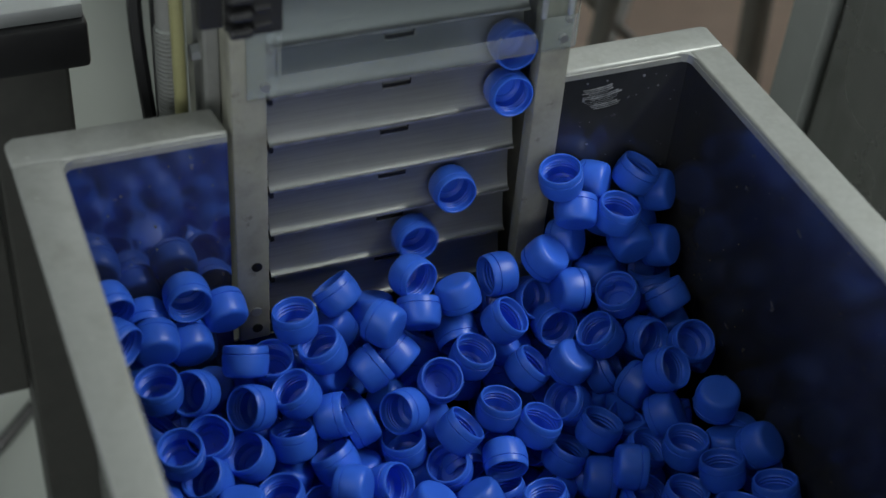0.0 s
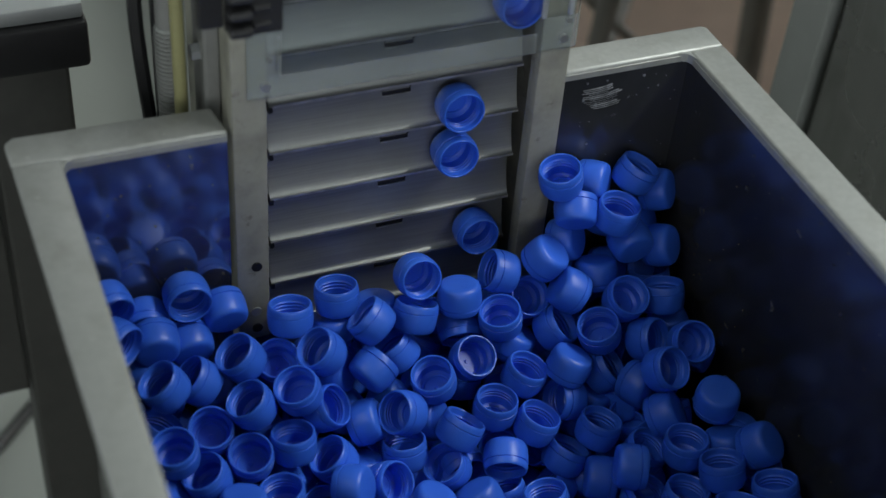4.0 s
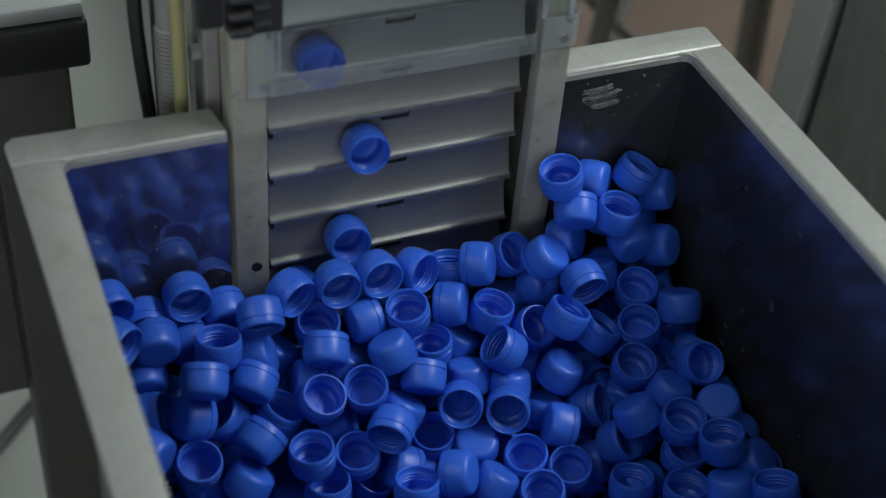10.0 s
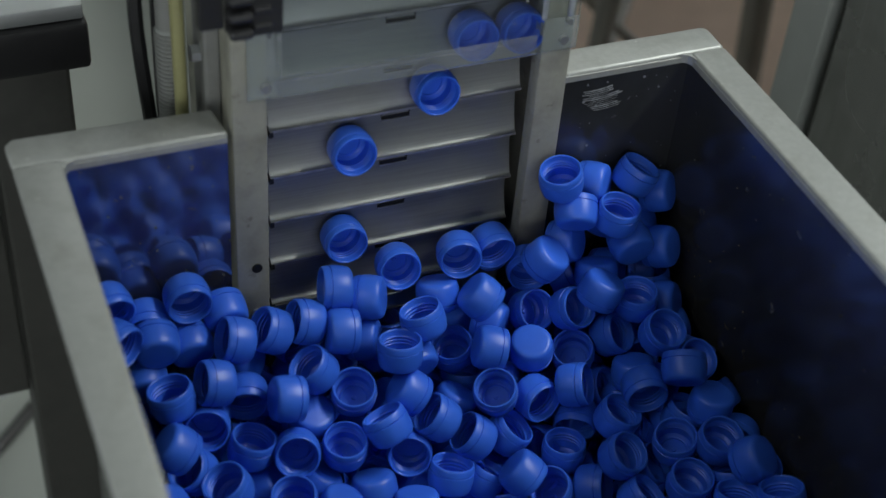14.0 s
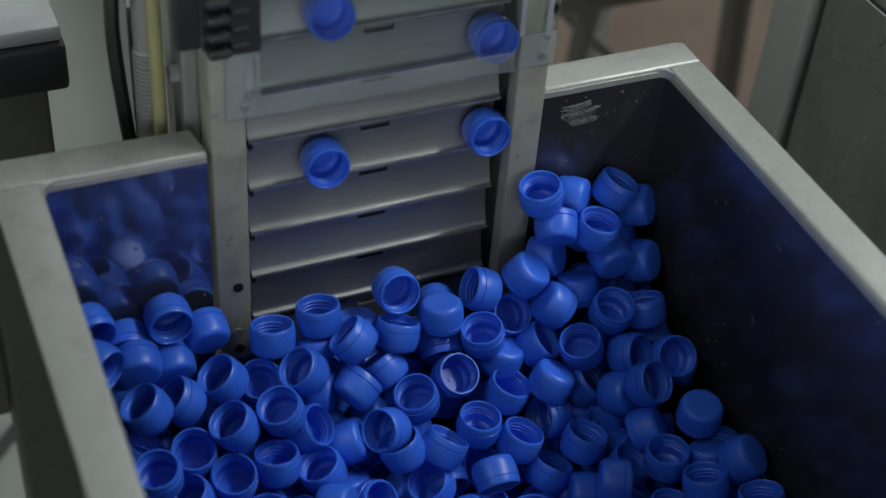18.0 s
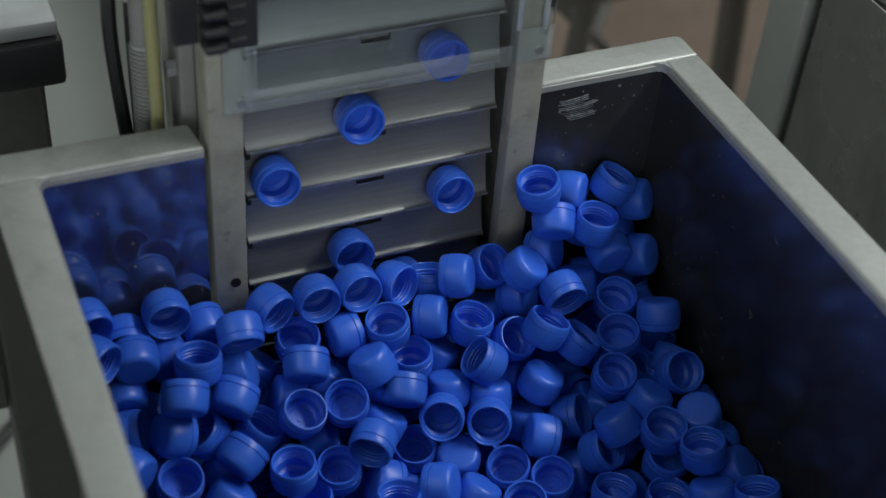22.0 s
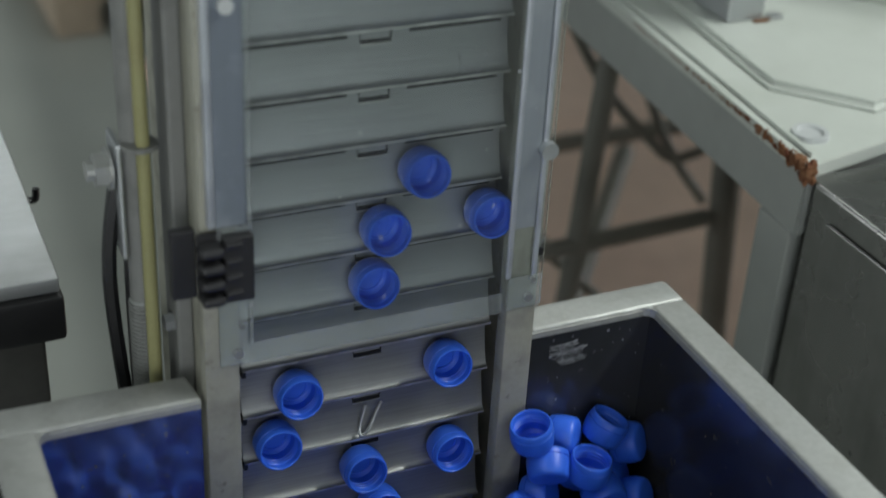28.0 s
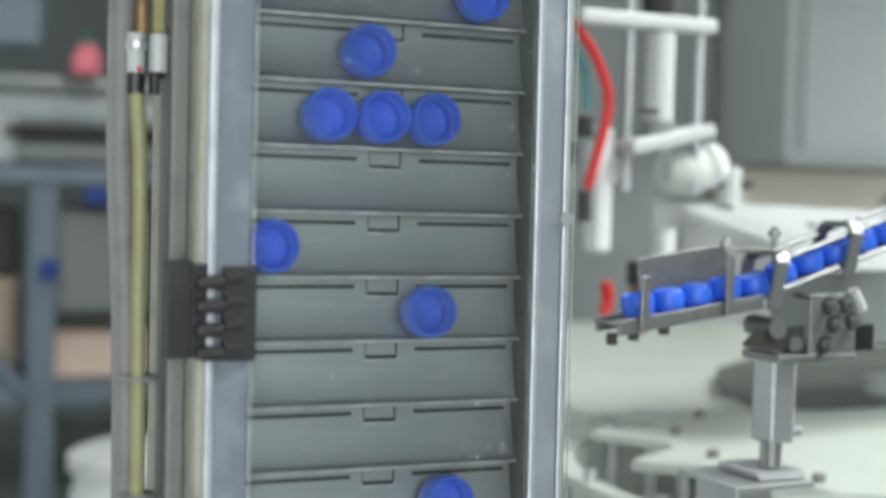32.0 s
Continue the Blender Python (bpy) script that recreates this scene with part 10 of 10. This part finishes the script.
    move(cap(), (0,332.6,-47.7,-187.5,-7,41,-91), (0.4,332.6,-47.7,-187.5,-7,41,-91), (0.7,333.5,-49.7,-187.3,-13,39,-91), (0.9,334.4,-51.8,-187,-19,37,-90), (6.9,334.4,-51.8,-187,-19,37,-90), (7.3,334.4,-51.8,-165.8,-19,37,-90), (7.6,334.4,-51.8,-149.8,-19,37,-90), (8,334.4,-51.8,-138.9,-19,37,-90), (10.8,334.4,-51.8,-138.9,-19,37,-90), (11.4,329.3,-47,-131.1,-28,64,-108), (12,324.2,-42.1,-132.5,-113,78,158), (16.5,324.2,-42.1,-132.5,-113,78,158), (16.8,323.5,-50.2,-129.7,-49,77,-171), (17.2,322.7,-58.2,-132.2,-5,71,-160), (17.5,321.9,-66.3,-139.9,26,64,-163), (19.8,321.9,-66.3,-139.9,26,64,-163), (20.3,313.6,-64.5,-129,73,74,-130), (20.8,305.2,-62.8,-130,136,70,-80), (24.3,305.2,-62.8,-130,136,70,-80), (24.9,305.4,-60.8,-137.3,159,46,-52), (25.4,305.6,-58.9,-149.9,163,20,-41), (25.9,305.8,-57,-167.6,162,-7,-33), (32,305.8,-57,-167.6,162,-7,-33))
    move(cap(), (0,329.9,-62.2,-221,-166,7,87), (0.6,329.9,-62.2,-221,-166,7,87), (0.9,331.6,-60.9,-221.2,-170,16,89), (1.1,333.3,-59.7,-221.4,-174,25,90), (6.7,333.3,-59.7,-221.4,-174,25,90), (7.1,333.3,-59.7,-200.9,-174,25,90), (7.6,333.3,-59.7,-185.5,-174,25,90), (8.1,333.3,-59.7,-175.4,-174,25,90), (10.1,333.3,-59.7,-175.4,-174,25,90), (10.6,339.1,-57.5,-162.4,-165,46,95), (11.1,344.9,-55.4,-154.5,-145,65,110), (11.7,350.7,-53.3,-151.9,-82,75,169), (16.5,350.7,-53.3,-151.9,-82,75,169), (16.9,350.7,-53.3,-160.7,-82,75,169), (17.3,350.7,-53.3,-174.8,-82,75,169), (17.8,350.7,-53.3,-194,-82,75,169), (19.2,350.7,-53.3,-194,-82,75,169), (19.6,310.9,-53.6,-166.4,-74,74,-175), (20,271.1,-53.9,-144,-67,73,-161), (20.3,231.3,-54.2,-126.8,-62,71,-149), (24.3,231.3,-54.2,-126.8,-62,71,-149), (24.9,227.3,-47.8,-127.9,-37,61,-121), (25.5,223.4,-41.5,-134.2,-26,48,-108), (26.1,219.5,-35.1,-145.7,-21,34,-100), (32,219.5,-35.1,-145.7,-21,34,-100))
    move(cap(), (0,138.2,-67.8,-194.6,177,50,89), (0.7,138.2,-67.8,-194.6,177,50,89), (1,139.6,-69.2,-193.9,-179,56,89), (1.2,140.9,-70.6,-193.1,-173,63,90), (6.8,140.9,-70.6,-193.1,-173,63,90), (7.1,140.9,-70.6,-165.8,-173,63,90), (7.4,140.9,-70.6,-143.7,-173,63,90), (7.7,140.9,-70.6,-126.8,-173,63,90), (10.9,140.9,-70.6,-126.8,-173,63,90), (11.4,143.7,-70.3,-127.5,-122,75,112), (11.8,146.5,-70.1,-133,-38,73,168), (12.2,149.3,-69.9,-143.3,2,58,179), (16.6,149.3,-69.9,-143.3,2,58,179), (17,149.7,-73,-146.2,-6,42,-180), (17.3,150.1,-76.2,-154.4,-13,25,-177), (17.6,150.5,-79.3,-167.7,-21,10,-172), (19.5,150.5,-79.3,-167.7,-21,10,-172), (19.8,151.3,-73.9,-166.7,-41,36,172), (20.1,152,-68.6,-168.2,-80,51,136), (20.4,152.7,-63.2,-173.2,-127,44,91), (20.7,153.5,-57.8,-180.7,-153,21,69), (24.4,153.5,-57.8,-180.7,-153,21,69), (25,148.7,-63,-180.5,-145,22,70), (25.7,143.9,-68.2,-190.6,-136,24,71), (32,143.9,-68.2,-190.6,-136,24,71))
    move(cap(), (0,275,-150,-261.4,172,-2,88), (0.5,275,-150,-261.4,172,-2,88), (0.8,275.1,-150.7,-260.9,171,-7,89), (1,275.2,-151.4,-260.4,170,-12,90), (8.1,275.2,-151.4,-260.4,170,-12,90), (8.6,275.2,-151.4,-241.5,170,-12,90), (9.1,275.2,-151.4,-227.8,170,-12,90), (9.6,275.2,-151.4,-219.3,170,-12,90), (10.9,275.2,-151.4,-219.3,170,-12,90), (11.3,274.3,-151.7,-213.4,-162,-30,89), (11.8,273.4,-151.9,-209.1,-127,-44,76), (12.2,272.5,-152.2,-207.1,-81,-49,51), (12.6,271.6,-152.5,-206.7,-39,-40,30), (16.7,271.6,-152.5,-206.7,-39,-40,30), (17,268.3,-151.3,-202,-26,-17,13), (17.4,265,-150,-200.3,-20,8,3), (17.7,261.6,-148.8,-201.7,-19,34,-7), (19.9,261.6,-148.8,-201.7,-19,34,-7), (20.2,263.4,-144.4,-192.9,10,19,-6), (20.5,265.1,-140,-188.9,36,6,-12), (20.8,266.9,-135.6,-189.7,64,-4,-23), (24.6,266.9,-135.6,-189.7,64,-4,-23), (25,266.9,-135.6,-215.3,64,-4,-23), (25.5,266.9,-135.6,-246.2,64,-4,-23), (25.9,266.9,-135.6,-282.2,64,-4,-23), (32,266.9,-135.6,-282.2,64,-4,-23))
    move(cap(), (0,309.3,-117.3,-233.9,24,-7,-76), (0.6,309.3,-117.3,-233.9,24,-7,-76), (0.9,308.3,-116.4,-233.9,35,-17,-82), (1.1,307.3,-115.6,-233.8,49,-25,-90), (7.4,307.3,-115.6,-233.8,49,-25,-90), (7.9,307.3,-115.6,-206.7,49,-25,-90), (8.4,307.3,-115.6,-184.8,49,-25,-90), (8.9,307.3,-115.6,-168.1,49,-25,-90), (10.1,307.3,-115.6,-168.1,49,-25,-90), (10.4,304.8,-114.3,-165.2,12,-9,-80), (10.8,302.3,-113,-163.7,-23,10,-82), (11.2,299.8,-111.7,-164.3,-61,24,-95), (11.5,297.3,-110.5,-166.2,-104,26,-115), (17,297.3,-110.5,-166.2,-104,26,-115), (17.3,293.4,-109.7,-165.7,-76,26,-117), (17.6,289.6,-108.8,-169.5,-49,27,-118), (17.9,285.7,-108,-177.5,-21,28,-119), (19.8,285.7,-108,-177.5,-21,28,-119), (20.1,284.6,-109.2,-177.6,-45,52,-139), (20.3,283.5,-110.4,-179.3,-99,61,171), (20.5,282.4,-111.5,-183.4,-144,45,131), (20.8,281.3,-112.7,-189.2,-164,20,116), (24.6,281.3,-112.7,-189.2,-164,20,116), (25.2,276.6,-103,-190.4,-155,-4,107), (25.9,271.9,-93.4,-196.8,-141,-26,93), (26.6,267.2,-83.8,-208.4,-117,-42,69), (32,267.2,-83.8,-208.4,-117,-42,69))
    move(cap(), (0,353.6,-114.6,-228.2,-43,-6,-90), (0.2,353.6,-114.6,-228.2,-43,-6,-90), (0.5,353.4,-114.7,-227.6,-35,-7,-90), (0.7,353.1,-114.9,-227,-27,-7,-90), (7.2,353.1,-114.9,-227,-27,-7,-90), (7.6,353.1,-114.9,-196.3,-27,-7,-90), (8.1,353.1,-114.9,-170.7,-27,-7,-90), (8.5,353.1,-114.9,-150.4,-27,-7,-90), (11.3,353.1,-114.9,-150.4,-27,-7,-90), (11.8,358.2,-108.4,-149,-27,7,-97), (12.4,363.4,-101.8,-152.9,-29,22,-105), (12.9,368.5,-95.3,-162,-33,35,-114), (16.3,368.5,-95.3,-162,-33,35,-114), (16.8,361.5,-97.6,-162.6,-36,25,-106), (17.2,354.5,-100,-175,-41,16,-98), (19.6,354.5,-100,-175,-41,16,-98), (20.2,345.7,-99.8,-167.1,-29,23,-103), (20.8,337,-99.7,-170.2,-18,30,-107), (24.6,337,-99.7,-170.2,-18,30,-107), (25.1,334,-95.6,-174.9,-29,31,-107), (25.7,331,-91.5,-184.8,-40,31,-108), (26.2,328,-87.4,-199.9,-51,32,-108), (32,328,-87.4,-199.9,-51,32,-108))
    move(cap(), (0,354.2,-145.3,-285.5,-170,4,89), (0.8,354.2,-145.3,-285.5,-170,4,89), (1.1,354.7,-146.4,-285.8,-162,7,89), (1.3,355.2,-147.5,-286.2,-153,9,90), (7.8,355.2,-147.5,-286.2,-153,9,90), (8.4,355.2,-147.5,-266.4,-153,9,90), (8.9,355.2,-147.5,-251.9,-153,9,90), (9.4,355.2,-147.5,-242.5,-153,9,90), (10.8,355.2,-147.5,-242.5,-153,9,90), (11.1,350.5,-152.9,-234.4,-114,11,92), (11.4,345.8,-158.4,-228.8,-74,11,95), (11.7,341.1,-163.8,-226.6,-35,9,97), (11.9,336.3,-169.3,-227,4,6,98), (17,336.3,-169.3,-227,4,6,98), (17.6,337,-169.9,-230.2,17,7,98), (18.2,337.7,-170.6,-233.4,30,8,99), (20,337.7,-170.6,-233.4,30,8,99), (20.3,335.5,-177.1,-225,17,2,96), (20.6,333.4,-183.6,-221.8,3,-5,95), (20.9,331.2,-190.2,-223.8,-10,-12,95), (24.2,331.2,-190.2,-223.8,-10,-12,95), (24.9,331.2,-190.2,-223.8,-10,-12,95), (25.7,331.2,-190.2,-223.8,-10,-12,95), (32,331.2,-190.2,-223.8,-10,-12,95))


motions()
